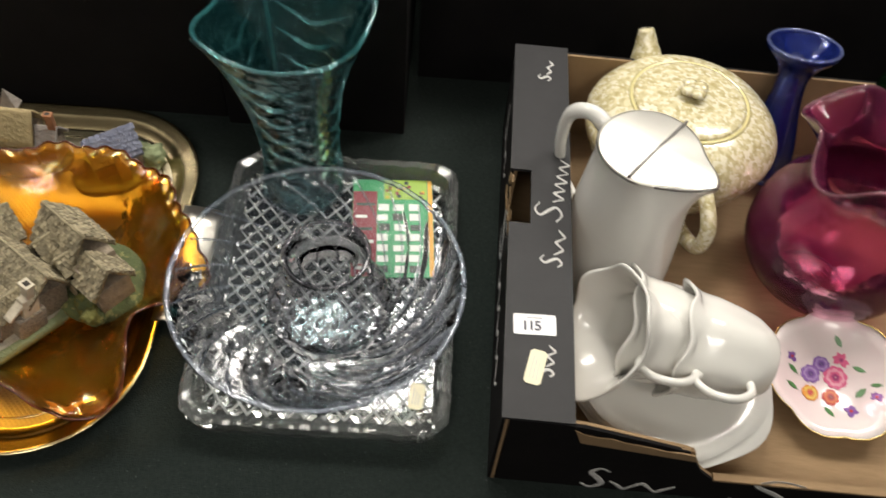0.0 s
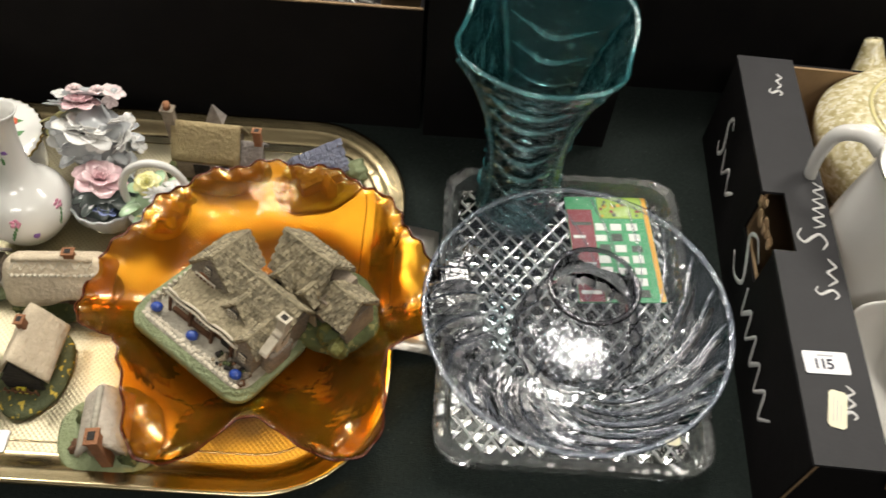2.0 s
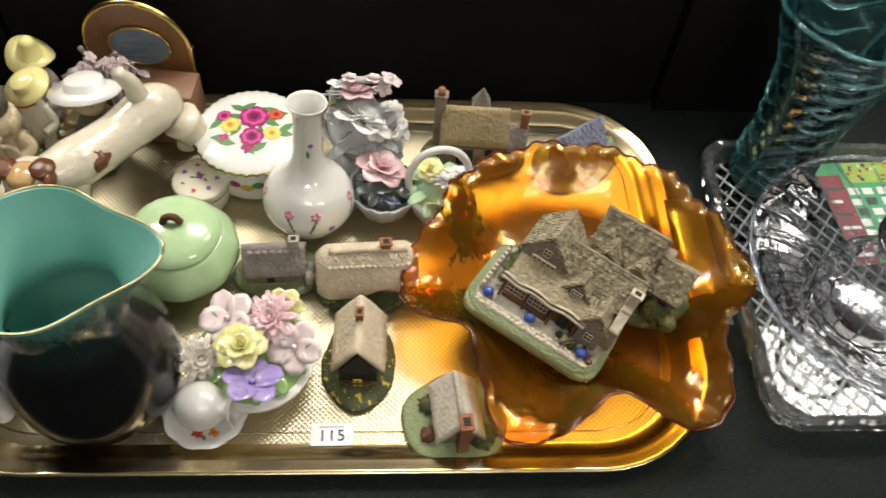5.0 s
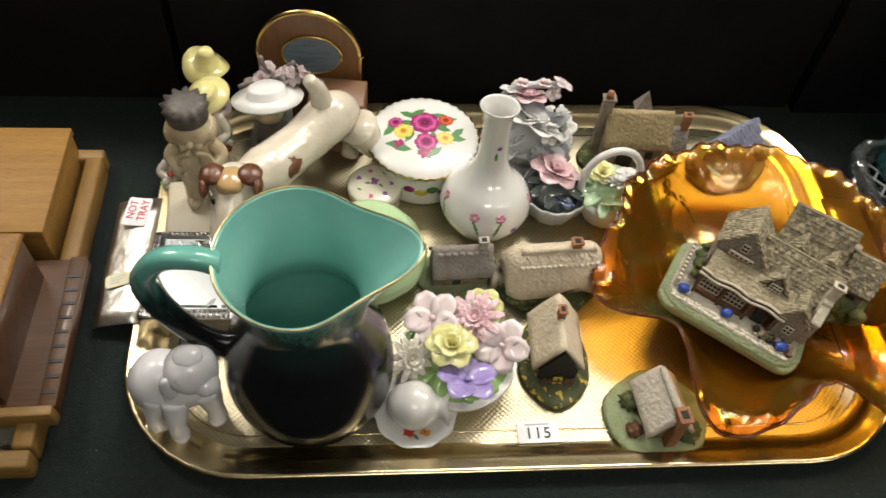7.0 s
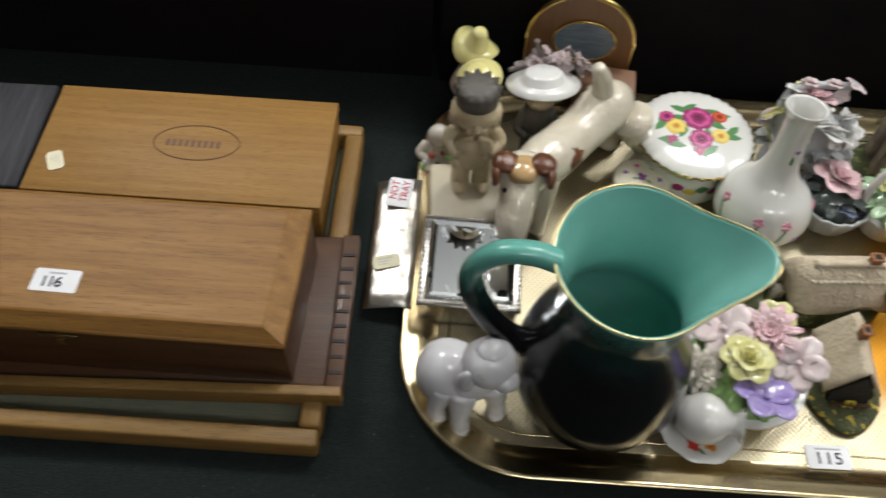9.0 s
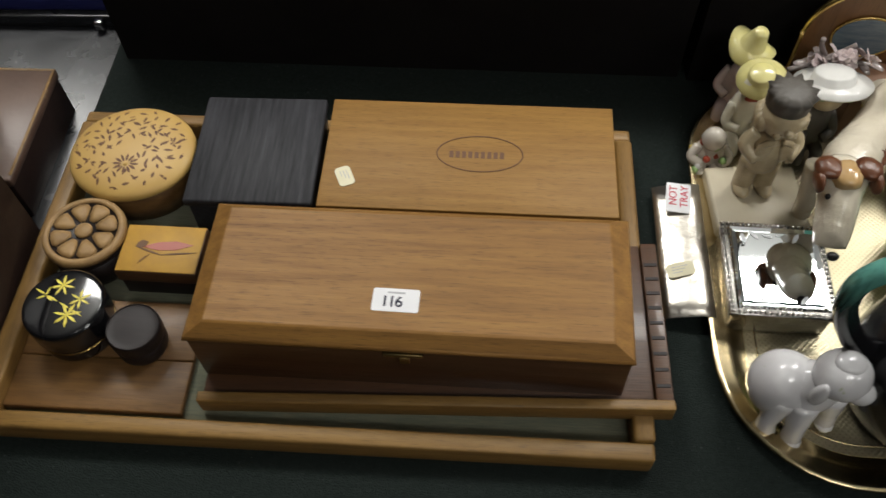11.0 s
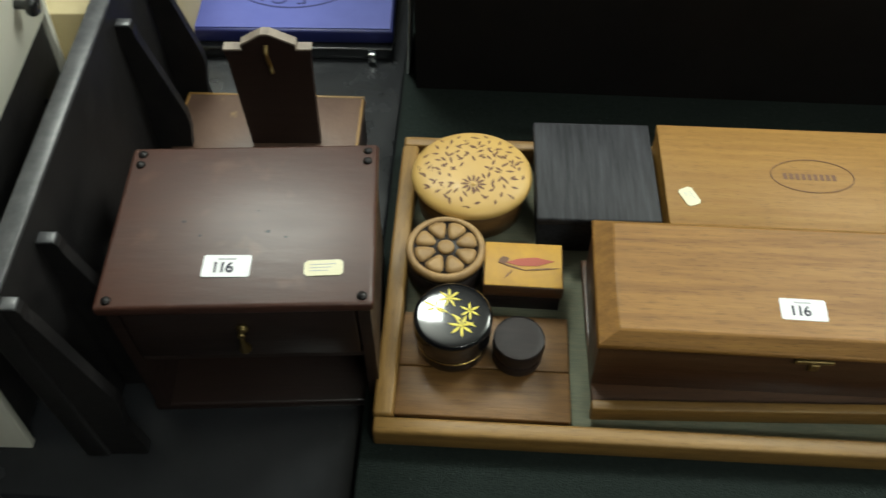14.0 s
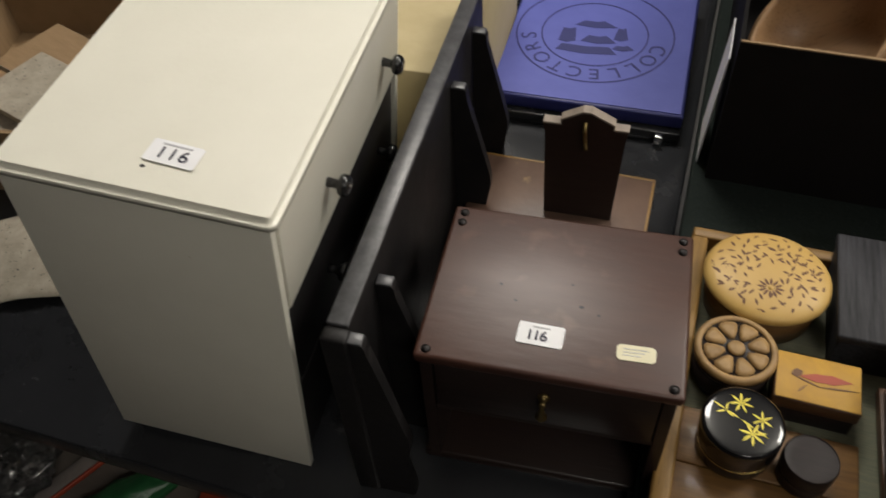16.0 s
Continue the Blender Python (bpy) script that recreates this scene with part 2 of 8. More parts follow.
slab("floor", -5, 3, -3, 4, -0.87, -0.77, FLOORM, "dark carpeted saleroom floor", "floor")
slab("ceiling", -5, 3, -3, 4, 2.75, 2.85, CEILING, "plain white saleroom ceiling", "ceiling")
slab("wall_north", -5, 3, 4, 4.1, -0.77, 2.75, PLASTER, "plain dark saleroom wall", "wall")
slab("wall_south", -5, 3, -3.1, -3, -0.77, 2.75, PLASTER, "plain dark saleroom wall", "wall")
slab("wall_east", 3, 3.1, -3, 4, -0.77, 2.75, PLASTER, "plain dark saleroom wall", "wall")
slab("wall_west", -5.1, -5, -3, 4, -0.77, 2.75, PLASTER, "plain dark saleroom wall", "wall")


def trestle(name, x0, x1, y0, y1, top, m, label):
    t = thing(name, (x0 + x1) / 2, (y0 + y1) / 2, -0.77, label, "table")
    w, d, h = (x1 - x0) / 2, (y1 - y0) / 2, top + 0.77
    part("tabletop", box(-w, w, -d, d, h - 0.03, h, 0.003), m, t)
    for sx in (-1, 1):
        for sy in (-1, 1):
            part("leg", box(sx * (w - 0.08) - 0.02, sx * (w - 0.08) + 0.02, sy * (d - 0.08) - 0.02, sy * (d - 0.08) + 0.02, 0, h - 0.03), BLACKTOP, t)
    return t


green_table = trestle("trestle_table", -1.672, 1.2, 0.14, 1.5, 0.0, CLOTH, "long trestle table covered in dark green cloth")
black_table = trestle("side_table", -2.75, -1.676, 0.29, 1.5, -0.03, BLACKTOP, "lower black glossy table at the end of the green one")


# ---- black boxes behind ----
def black_crate(x0, x1, y0, y1, h, lean, label):
    """An open black cardboard box whose front leans back a little."""
    t = thing("cardboard_box", (x0 + x1) / 2, (y0 + y1) / 2, 0, label, "box", group="black boxes behind")
    w, d, k = (x1 - x0) / 2, (y1 - y0) / 2, 0.004
    def wall(ax, bx, ay, by, sx, sy):
        bm = skin([[(ax, ay, 0), (bx, ay, 0), (bx, by, 0), (ax, by, 0)], [(ax + sx, ay + sy, h), (bx + sx, ay + sy, h), (bx + sx, by + sy, h), (ax + sx, by + sy, h)]], None, True, True, True)
        return bm
    part("front_panel", wall(-w, w, -d, -d + k, 0, lean), BLACKCARD, t, smooth=False)
    part("back_panel", wall(-w, w, d - k, d, 0, 0), BLACKCARD, t, smooth=False)
    for s in (-1, 1):
        a, b = sorted((s * w, s * (w - k)))
        bm = skin([[(a, -d + k, 0), (b, -d + k, 0), (b, d - k, 0), (a, d - k, 0)], [(a, -d + k + lean, h), (b, -d + k + lean, h), (b, d - k, h), (a, d - k, h)]], None, True, True, True)
        part("side_panel", bm, BLACKCARD, t, smooth=False)
    part("bottom_panel", box(-w + k, w - k, -d + k, d - k, 0.001, 0.005), BLACKCARD, t, smooth=False)
    part("torn_edge", box(-w + 0.001, w - 0.001, -d + lean + 0.0005, -d + lean + k - 0.0005, h, h + 0.0015), TAN, t, "brown raw card edge", smooth=False)
    return t


black_crate(-1.655, -1.02, 0.805, 1.2, 0.195, 0.0, "black cardboard box with bowls, behind the wooden tray")
black_crate(-1.01, -0.285, 0.80, 1.2, 0.175, 0.0, "black cardboard box with oddments, behind the metal tray")
black_crate(-0.28, -0.062, 0.79, 1.15, 0.24, 0.0, "black cardboard box behind the turquoise vase")
black_crate(-0.05, 0.75, 0.90, 1.3, 0.26, 0.0, "black cardboard box behind the fruit box")


# ---- wooden tray and its boxes ----
OAK = wood("golden oak rail", (0.30, 0.172, 0.045), (0.165, 0.088, 0.023), rough=0.5, coat=0.0, scale=14.0)
OAKY = wood("golden oak rail, across", (0.30, 0.172, 0.045), (0.165, 0.088, 0.023), "y", rough=0.5, coat=0.0, scale=14.0)
CEDAR = wood("cedar cigar box", (0.335, 0.18, 0.041), (0.215, 0.108, 0.022), rough=0.52, coat=0.0, scale=15.0)
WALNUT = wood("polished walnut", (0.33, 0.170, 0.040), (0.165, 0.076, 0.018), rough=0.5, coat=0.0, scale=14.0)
WALNUTD = wood("dark and shaded walnut", (0.095, 0.041, 0.015), (0.05, 0.021, 0.0085), rough=0.45)
WALNUTB = wood("walnut board", (0.225, 0.118, 0.034), (0.10, 0.047, 0.015), rough=0.5, coat=0.05, scale=15.0)
for m_ in (WALNUT, CEDAR):
    m_.node_tree.nodes["Principled BSDF"].inputs["Specular IOR Level"].default_value = 0.32
EBONY = wood("black stained wood", (0.004, 0.004, 0.005), (0.055, 0.055, 0.062), "y", rough=0.55, coat=0.0, scale=26)
EBONY.node_tree.nodes["Principled BSDF"].inputs["Specular IOR Level"].default_value = 0.22
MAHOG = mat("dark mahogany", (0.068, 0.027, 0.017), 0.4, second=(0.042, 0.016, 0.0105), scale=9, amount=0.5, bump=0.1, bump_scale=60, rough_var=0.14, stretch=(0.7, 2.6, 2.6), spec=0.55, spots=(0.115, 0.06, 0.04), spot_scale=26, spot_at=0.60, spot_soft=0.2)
MAHOGD = wood("dark mahogany, dull and shaded", (0.022, 0.0105, 0.0075), (0.014, 0.0066, 0.005), rough=0.5)
BRASS = mat("old brass", (0.27, 0.2, 0.09), 0.4, 1.0, second=(0.34, 0.25, 0.10), scale=90)
GOURD = mat("pale turned wood", (0.46, 0.285, 0.078), 0.5, second=(0.55, 0.36, 0.11), scale=18, coat=0.05, bump=0.1)
CARVED = mat("carved brown wood", (0.38, 0.235, 0.09), 0.55, second=(0.22, 0.13, 0.05), scale=60, bump=0.3, bump_scale=160)
BURNT = mat("burnt brown marks", (0.13, 0.06, 0.025), 0.6)
LACQUER = mat("black lacquer", (0.006, 0.006, 0.007), 0.08, coat=0.4)
DARKWOOD = mat("ebonised wood", (0.012, 0.009, 0.009), 0.38, second=(0.022, 0.016, 0.015), scale=30, coat=0.0, spec=0.2, stretch=(1, 6, 1))
YELLOW = mat("yellow paint", (0.72, 0.6, 0.06), 0.4)
OCHRE = mat("ochre lacquer", (0.50, 0.28, 0.022), 0.55, second=(0.36, 0.19, 0.03), scale=45, coat=0.0)
REDP = mat("red paint", (0.33, 0.05, 0.02), 0.4)
MAT = mat("woven grass mat", (0.22, 0.21, 0.14), 0.9, second=(0.12, 0.14, 0.1), scale=60, stretch=(1, 12, 1), bump=0.5, bump_scale=150)
IRON = mat("dark iron nail", (0.02, 0.018, 0.018), 0.4, 0.6)

wt = thing("wooden_tray", -1.372, 0.521, 0, "long golden oak tray with a raised rail", "tray")
W, D = 0.2875, 0.177
part("base_board", box(-W + 0.004, W - 0.004, -D + 0.004, D - 0.004, 0.0, 0.005), MAT, wt, "woven grass mat lining", smooth=False)
part("front_rail", box(-W, W, -D - 0.001, -D + 0.015, 0.0, 0.027, 0.003), OAK, wt)
part("back_rail", box(-W, W, D - 0.015, D, 0.0, 0.027, 0.003), OAK, wt)
for s in (-1, 1):
    a, b = sorted((s * W, s * (W - 0.016)))
    part("end_rail", box(a - 0.001, b + 0.001, -D + 0.0155, D - 0.0155, 0.0, 0.029, 0.003), OAKY, wt)

# two planks of a square board in the tray's left end
sq = thing("square_board", -1.564, 0.43, 0.0055, "square board of brown planks lying in the wooden tray", "board")
for j, (a, b) in enumerate(((-0.0625, -0.013), (-0.012, 0.046))):
    part("plank", box(-0.079, 0.079, a, b, 0, 0.008, 0.0015), WALNUTB, sq)

# flat board lying askew under the walnut box
bd = thing("flat_board", -1.27, 0.449, 0.018, "flat dark wooden board with a paler edge strip, lying askew", "board", 1.7)
bd.matrix_basis = pose(-1.27, 0.449, 0.0165, 0, -1.8, 1.2)
part("panel", box(-0.198, 0.186, -0.062, 0.095, 0, 0.012, 0.001), WALNUTD, bd)
part("edge_strip", box(-0.2, 0.201, -0.072, -0.0625, -0.001, 0.021, 0.0015), OAK, bd, "pale oak strip")
part("end_strip", box(0.1865, 0.201, -0.062, 0.095, 0, 0.016, 0.001), WALNUTD, bd)
for k in range(9):
    part("inlay", box(0.188, 0.1995, -0.05 + k * 0.015, -0.047 + k * 0.015, 0.016, 0.0168), DARKWOOD, bd, smooth=False)

# cigar box
cg = thing("cigar_box", -1.2485, 0.626, 0.0055, "flat brown cedar cigar box with a stamped oval on its lid", "box")
part("body", box(-0.139, 0.139, -0.066, 0.066, 0, 0.048, 0.001), CEDAR, cg)
part("lid", box(-0.1405, 0.1405, -0.0675, 0.0675, 0.0485, 0.0575, 0.001), CEDAR, cg)
ring = skin([[((0.041 + o) * math.cos(a), (0.0215 + o) * math.sin(a), 0.0577 + h) for a in np.linspace(0, 2 * math.pi, 48, endpoint=False)] for o, h in ((0, -0.0004), (0, 0.0003), (0.0011, 0.0003), (0.0011, -0.0004))])
part("stamped_oval", ring, BURNT, cg, "burnt oval stamp").location = (0.01, 0.002, 0)
for k in range(9):
    part("stamp_bar", box(-0.0195 + k * 0.0061, -0.0155 + k * 0.0061, -0.0035, 0.0045, 0.0575, 0.0578), BURNT, cg, smooth=False)
price_tag(-1.366, 0.594, 0.0634, -66, long=0.023)

# bevelled walnut box
wb = thing("walnut_box", -1.288, 0.4655, 0.0295, "long polished walnut box with sloping lid edges and brass catch", "box", -1.0)
wb.matrix_basis = pose(-1.288, 0.4655, 0.0240, 0, -1.2, -1.0)
# body walnut is darkened to hold the shade on its upright sides
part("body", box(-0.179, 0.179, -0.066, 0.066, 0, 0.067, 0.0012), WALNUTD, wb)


def frustum(w0, d0, w1, d1, z0, z1, z2):
    return skin([[(sx * w, sy * d, z) for sx, sy in ((-1, -1), (1, -1), (1, 1), (-1, 1))] for w, d, z in ((w0, d0, z0), (w0, d0, z1), (w0 - 0.0015, d0 - 0.0015, z1 + 0.003), (w1 + 0.002, d1 + 0.002, z2 - 0.0012), (w1, d1, z2))], None, True, True, True)


lid_bm = frustum(0.181, 0.068, 0.1625, 0.0555, 0.0675, 0.069, 0.0825)
bmesh.ops.bevel(lid_bm, geom=[e for e in lid_bm.edges if e.calc_face_angle(0) > 0.15], offset=0.0024, segments=3, affect="EDGES", clamp_overlap=True)
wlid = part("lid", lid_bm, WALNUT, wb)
for p in wlid.data.polygons:
    q = [wlid.data.vertices[i].co for i in p.vertices]
    p.use_smooth = min((q[i] - q[i - 1]).length for i in range(len(q))) < 0.004
catch = part("catch", box(-0.0175, 0.0145, -0.0695, -0.0665, 0.061, 0.0655, 0.0008), BRASS, wb, "small brass catch")
part("catch_tongue", box(-0.0045, 0.0035, -0.0705, -0.0675, 0.052, 0.061, 0.0008), BRASS, wb)
lot_label(-1.3, 0.4365, 0.1061, -2, "116", tilt=-1.2)

# black stained box
bb = thing("black_box", -1.457, 0.628, 0.0055, "plain black stained wooden box with a loose lid", "box", 1)
part("body", box(-0.058, 0.058, -0.064, 0.064, 0, 0.044, 0.001), EBONY, bb)
part("lid", box(-0.0615, 0.0615, -0.067, 0.067, 0.0445, 0.0545, 0.0025), EBONY, bb)

# oval box with pokerwork leaves
ov = thing("oval_wooden_box", -1.583, 0.623, 0.0055, "oval pale wooden box with burnt leaf decoration on a domed lid", "box")


def oval(rx, ry):
    return lambda a, k, r, z: (r / math.sqrt((math.cos(a) / rx) ** 2 + (math.sin(a) / ry) ** 2), z)


part("body", lathe([(0, 0), (0.92, 0), (0.95, 0.02), (0.94, 0.039), (0.0, 0.039)], 56, oval(0.060, 0.055)), WALNUTB, ov)
part("lid", lathe(spline([(0.96, 0.0395), (1.0, 0.0425), (0.99, 0.0465), (0.93, 0.050), (0.8, 0.053), (0.5, 0.0562), (0.0, 0.0575)], 4), 64, oval(0.0625, 0.0585)), GOURD, ov)


def dome(x, y):
    r = min(1.0, math.sqrt((x / 0.0625) ** 2 + (y / 0.0585) ** 2))
    return float(np.interp(r, (0, 0.5, 0.8, 0.93, 0.99, 1.0), (0.0575, 0.0562, 0.053, 0.050, 0.0465, 0.0425)))


def leaf_mark(x, y, ang, l, w, parent, zf, m, name="leaf_mark"):
    pts = []
    for s, t in ((-1, 0), (-0.4, 0.8), (0.3, 0.9), (1, 0), (0.3, -0.9), (-0.4, -0.8)):
        px, py = x + l * s * math.cos(ang) - w * t * math.sin(ang), y + l * s * math.sin(ang) + w * t * math.cos(ang)
        pts.append((px, py))
    bm = skin([[(px, py, zf(px, py) - 0.0004) for px, py in pts], [(px, py, zf(px, py) + 0.00035) for px, py in pts]], None, True, True, True)
    return part(name, bm, m, parent, smooth=False)


rnd = random.Random(5)
for k in range(12):
    a = 2 * math.pi * k / 12
    leaf_mark(0.002 + 0.0085 * math.cos(a), -0.023 + 0.0075 * math.sin(a), a, 0.0048, 0.0015, ov, dome, BURNT)
for sx, sy, dx, dy, n in ((-0.052, -0.006, 0.0082, 0.0016, 6), (0.012, -0.01, 0.0075, 0.0045, 6), (-0.03, 0.012, 0.0078, 0.0008, 8), (-0.015, 0.03, 0.0082, -0.0006, 6), (0.022, -0.022, 0.0066, 0.003, 4), (-0.045, -0.022, 0.0078, -0.002, 4), (-0.025, -0.036, 0.0095, 0.0005, 5), (0.028, 0.018, 0.006, -0.004, 4)):
    for k in range(n):
        x, y = sx + dx * k, sy + dy * k + 0.002 * math.sin(k)
        if (x / 0.06) ** 2 + (y / 0.054) ** 2 < 0.85:
            leaf_mark(x, y + (0.0022 if k % 2 else -0.0022), (0.8 if k % 2 else -0.8) + rnd.uniform(-0.3, 0.3), 0.0044, 0.0014, ov, dome, BURNT)
for k in range(74):
    a, f = 2.4 * k, math.sqrt((k + 6) / 82)
    x, y = 0.056 * f * math.cos(a), 0.052 * f * math.sin(a)
    if math.hypot(x - 0.002, y + 0.023) > 0.017:
        leaf_mark(x, y, a * 1.7 + rnd.uniform(-0.4, 0.4), rnd.uniform(0.003, 0.005), 0.0015, ov, dome, BURNT)
part("knob", lathe([(0, 0.0545), (0.0026, 0.0545), (0.0026, 0.0565), (0.0018, 0.0575), (0, 0.0577)], 14), GOURD, ov).location = (0.002, -0.023, 0)

# round box with a carved wheel
wl = thing("round_carved_box", -1.605, 0.528, 0.0055, "round dark box with a carved pale daisy wheel lid", "box")
part("body", lathe([(0, 0), (0.034, 0), (0.037, 0.008), (0.037, 0.032), (0, 0.032)], 40), DARKWOOD, wl)
lid = part("lid", lathe(spline([(0.037, 0.0325), (0.0385, 0.036), (0.0385, 0.043), (0.036, 0.0455), (0.033, 0.0455), (0.0315, 0.0435)], 3) + [(0, 0.0435)], 48), DARKWOOD, wl)
part("lid_rim", lathe([(0.0318, 0.0436), (0.0325, 0.0462), (0.0365, 0.0462), (0.0385, 0.044), (0.0392, 0.040), (0.0387, 0.040)], 48, cap=False), CARVED, wl)
part("boss", lathe([(0.0082, 0.0434), (0.0082, 0.0458), (0.006, 0.047), (0, 0.0475)], 20), CARVED, wl)
for k in range(8):
    a = 2 * math.pi * (k + 0.5) / 8
    pts = []
    for r, h in ((0.0115, 0.0022), (0.018, 0.0062), (0.026, 0.0092), (0.0295, 0.007), (0.031, 0.0), (0.0295, -0.007), (0.026, -0.0092), (0.018, -0.0062), (0.0115, -0.0022)):
        pts.append((r * math.cos(a) - h * math.sin(a), r * math.sin(a) + h * math.cos(a)))
    cx, cy = 0.0225 * math.cos(a), 0.0225 * math.sin(a)
    part("petal", skin([[(x, y, 0.0433) for x, y in pts], [(x, y, 0.0455) for x, y in pts], [(cx + (x - cx) * 0.5, cy + (y - cy) * 0.5, 0.0468) for x, y in pts]], None, True, False, True), CARVED, wl)

# black lacquer box with yellow bamboo
lb = thing("lacquer_box", -1.594, 0.444, 0.0135, "round black lacquer box with yellow bamboo painted on its lid", "box")
part("body", lathe(spline([(0.029, 0), (0.0335, 0.002), (0.0345, 0.01), (0.0345, 0.022)], 3), 48), LACQUER, lb)
part("gold_band", lathe([(0.0343, 0.0165), (0.0349, 0.0165), (0.0349, 0.0178), (0.0343, 0.0178)], 48, cap=False), GOLD, lb)
part("lid", lathe(spline([(0.0345, 0.0225), (0.036, 0.024), (0.036, 0.043), (0.0345, 0.047), (0.031, 0.0485), (0.015, 0.0493), (0.0, 0.0495)], 4), 56), LACQUER, lb)


def lac(x, y):
    return float(np.interp(math.hypot(x, y), (0, 0.015, 0.031, 0.0345), (0.0496, 0.0494, 0.0486, 0.0472)))


for x, y, n, s in ((0.008, -0.012, 7, 0.011), (-0.004, 0.017, 7, 0.010), (0.015, 0.004, 6, 0.009), (-0.016, 0.006, 3, 0.008)):
    for k in range(n):
        a = 2 * math.pi * k / n + x * 40
        leaf_mark(x + s * 0.55 * math.cos(a), y + s * 0.55 * math.sin(a), a, s * 0.55, s * 0.13, lb, lac, YELLOW, "bamboo_leaf")
for k in range(4):
    x = -0.025 + k * 0.0125
    leaf_mark(x + 0.003, 0.010 - k * 0.0065, -0.48, 0.0064, 0.0011, lb, lac, YELLOW, "bamboo_stem")

# yellow lidded match box with a bird
yb = thing("small_painted_box", -1.5295, 0.515, 0.0055, "small brown box with a bird painted on its yellow lid", "box", -0.5)
part("body", box(-0.0365, 0.0365, -0.025, 0.025, 0, 0.022, 0.001), DARKWOOD, yb)
part("lid", box(-0.038, 0.038, -0.0265, 0.0265, 0.0225, 0.0385, 0.0012), WALNUTD, yb)
part("lid_top", box(-0.037, 0.037, -0.0255, 0.0255, 0.0385, 0.0395, 0.0004), OCHRE, yb, "ochre painted top")


def flat(z):
    return lambda x, y: z


leaf_mark(0.006, 0.003, 0.08, 0.024, 0.0055, yb, flat(0.0396), REDP, "bird_body")
leaf_mark(-0.019, 0.004, 0.5, 0.006, 0.0045, yb, flat(0.0398), BURNT, "bird_head")
leaf_mark(0.017, -0.005, 0.12, 0.018, 0.001, yb, flat(0.0397), BURNT, "twig")
leaf_mark(-0.014, -0.012, 0.9, 0.007, 0.0008, yb, flat(0.0397), BURNT, "twig")
leaf_mark(-0.01, -0.0035, -0.3, 0.014, 0.001, yb, flat(0.0397), BURNT, "twig")

# small ebonised round box
sr = thing("small_round_box", -1.5335, 0.4315, 0.0135, "small round ebonised wooden box with a flat lid", "box")
part("body", lathe(spline([(0.019, 0), (0.0225, 0.003), (0.0228, 0.018)], 3), 36), DARKWOOD, sr)
part("lid", lathe(spline([(0.0228, 0.0185), (0.0236, 0.02), (0.0236, 0.032), (0.022, 0.0345), (0.0215, 0.0338), (0, 0.034)], 3), 40), DARKWOOD, sr)

# ---- dark mahogany box with a drawer, on the lower table ----
T = -0.03
dk = thing("drawer_box", -1.7675, 0.464, T, "dark mahogany box with a drawer above an open shelf", "box", 4.5)
Wd, Dd, H = 0.104, 0.079, 0.19
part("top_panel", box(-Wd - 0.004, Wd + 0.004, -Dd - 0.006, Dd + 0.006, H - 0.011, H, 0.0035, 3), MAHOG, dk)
# panels below the top are coloured darker to carry the shade there
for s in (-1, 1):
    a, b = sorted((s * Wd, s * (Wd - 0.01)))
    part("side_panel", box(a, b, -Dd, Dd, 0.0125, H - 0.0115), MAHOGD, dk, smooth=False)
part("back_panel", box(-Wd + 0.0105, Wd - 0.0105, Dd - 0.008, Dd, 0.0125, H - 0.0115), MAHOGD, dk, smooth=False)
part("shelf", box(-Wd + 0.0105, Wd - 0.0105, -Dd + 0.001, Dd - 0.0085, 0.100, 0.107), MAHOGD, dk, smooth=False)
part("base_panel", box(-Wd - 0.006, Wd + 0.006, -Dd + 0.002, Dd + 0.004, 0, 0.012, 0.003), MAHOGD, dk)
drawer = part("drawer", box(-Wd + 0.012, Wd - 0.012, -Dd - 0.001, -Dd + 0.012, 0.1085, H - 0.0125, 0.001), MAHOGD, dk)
pull = part("drop_pull", lathe(spline([(0.005, 0), (0.005, 0.002), (0.003, 0.004), (0.003, 0.009), (0.0, 0.0095)], 3), 16), BRASS, drawer, "worn brass drop pull")
pull.matrix_basis = pose(0.0, -Dd - 0.001, 0.152, 90)
part("drop", tube([(0, 0.001, 0.006), (0, -0.004, 0.009), (0, -0.012, 0.009), (0, -0.019, 0.008), (0, -0.024, 0.008)], [0.0018, 0.002, 0.0032, 0.0052, 0.0028], 12), BRASS, pull)
for x, y in ((-0.098, -0.077), (0.099, -0.077), (-0.098, 0.076), (0.099, 0.076), (-0.098, 0.064), (0.099, 0.064)):
    part("nail", lathe([(0.0042, H), (0.0038, H + 0.0014), (0.002, H + 0.0024), (0, H + 0.0027)], 10), IRON, dk).location = (x, y, 0)
for x, y, r in ((0.02, -0.012, 0.0022), (-0.05, 0.0, 0.0017), (0.035, -0.018, 0.0015), (-0.035, -0.015, 0.0014), (0.01, 0.01, 0.001)):
    part("stain", prism([(x + r * math.cos(a), y + 0.7 * r * math.sin(a)) for a in np.linspace(0, 6.28, 8, endpoint=False)], H, H + 0.0002), IRON, dk, smooth=False)
lot_label(-1.773, 0.417, T + H + 0.0003, 3, "116")
price_tag(-1.696, 0.4195, T + H + 0.0003, 6, long=0.031)

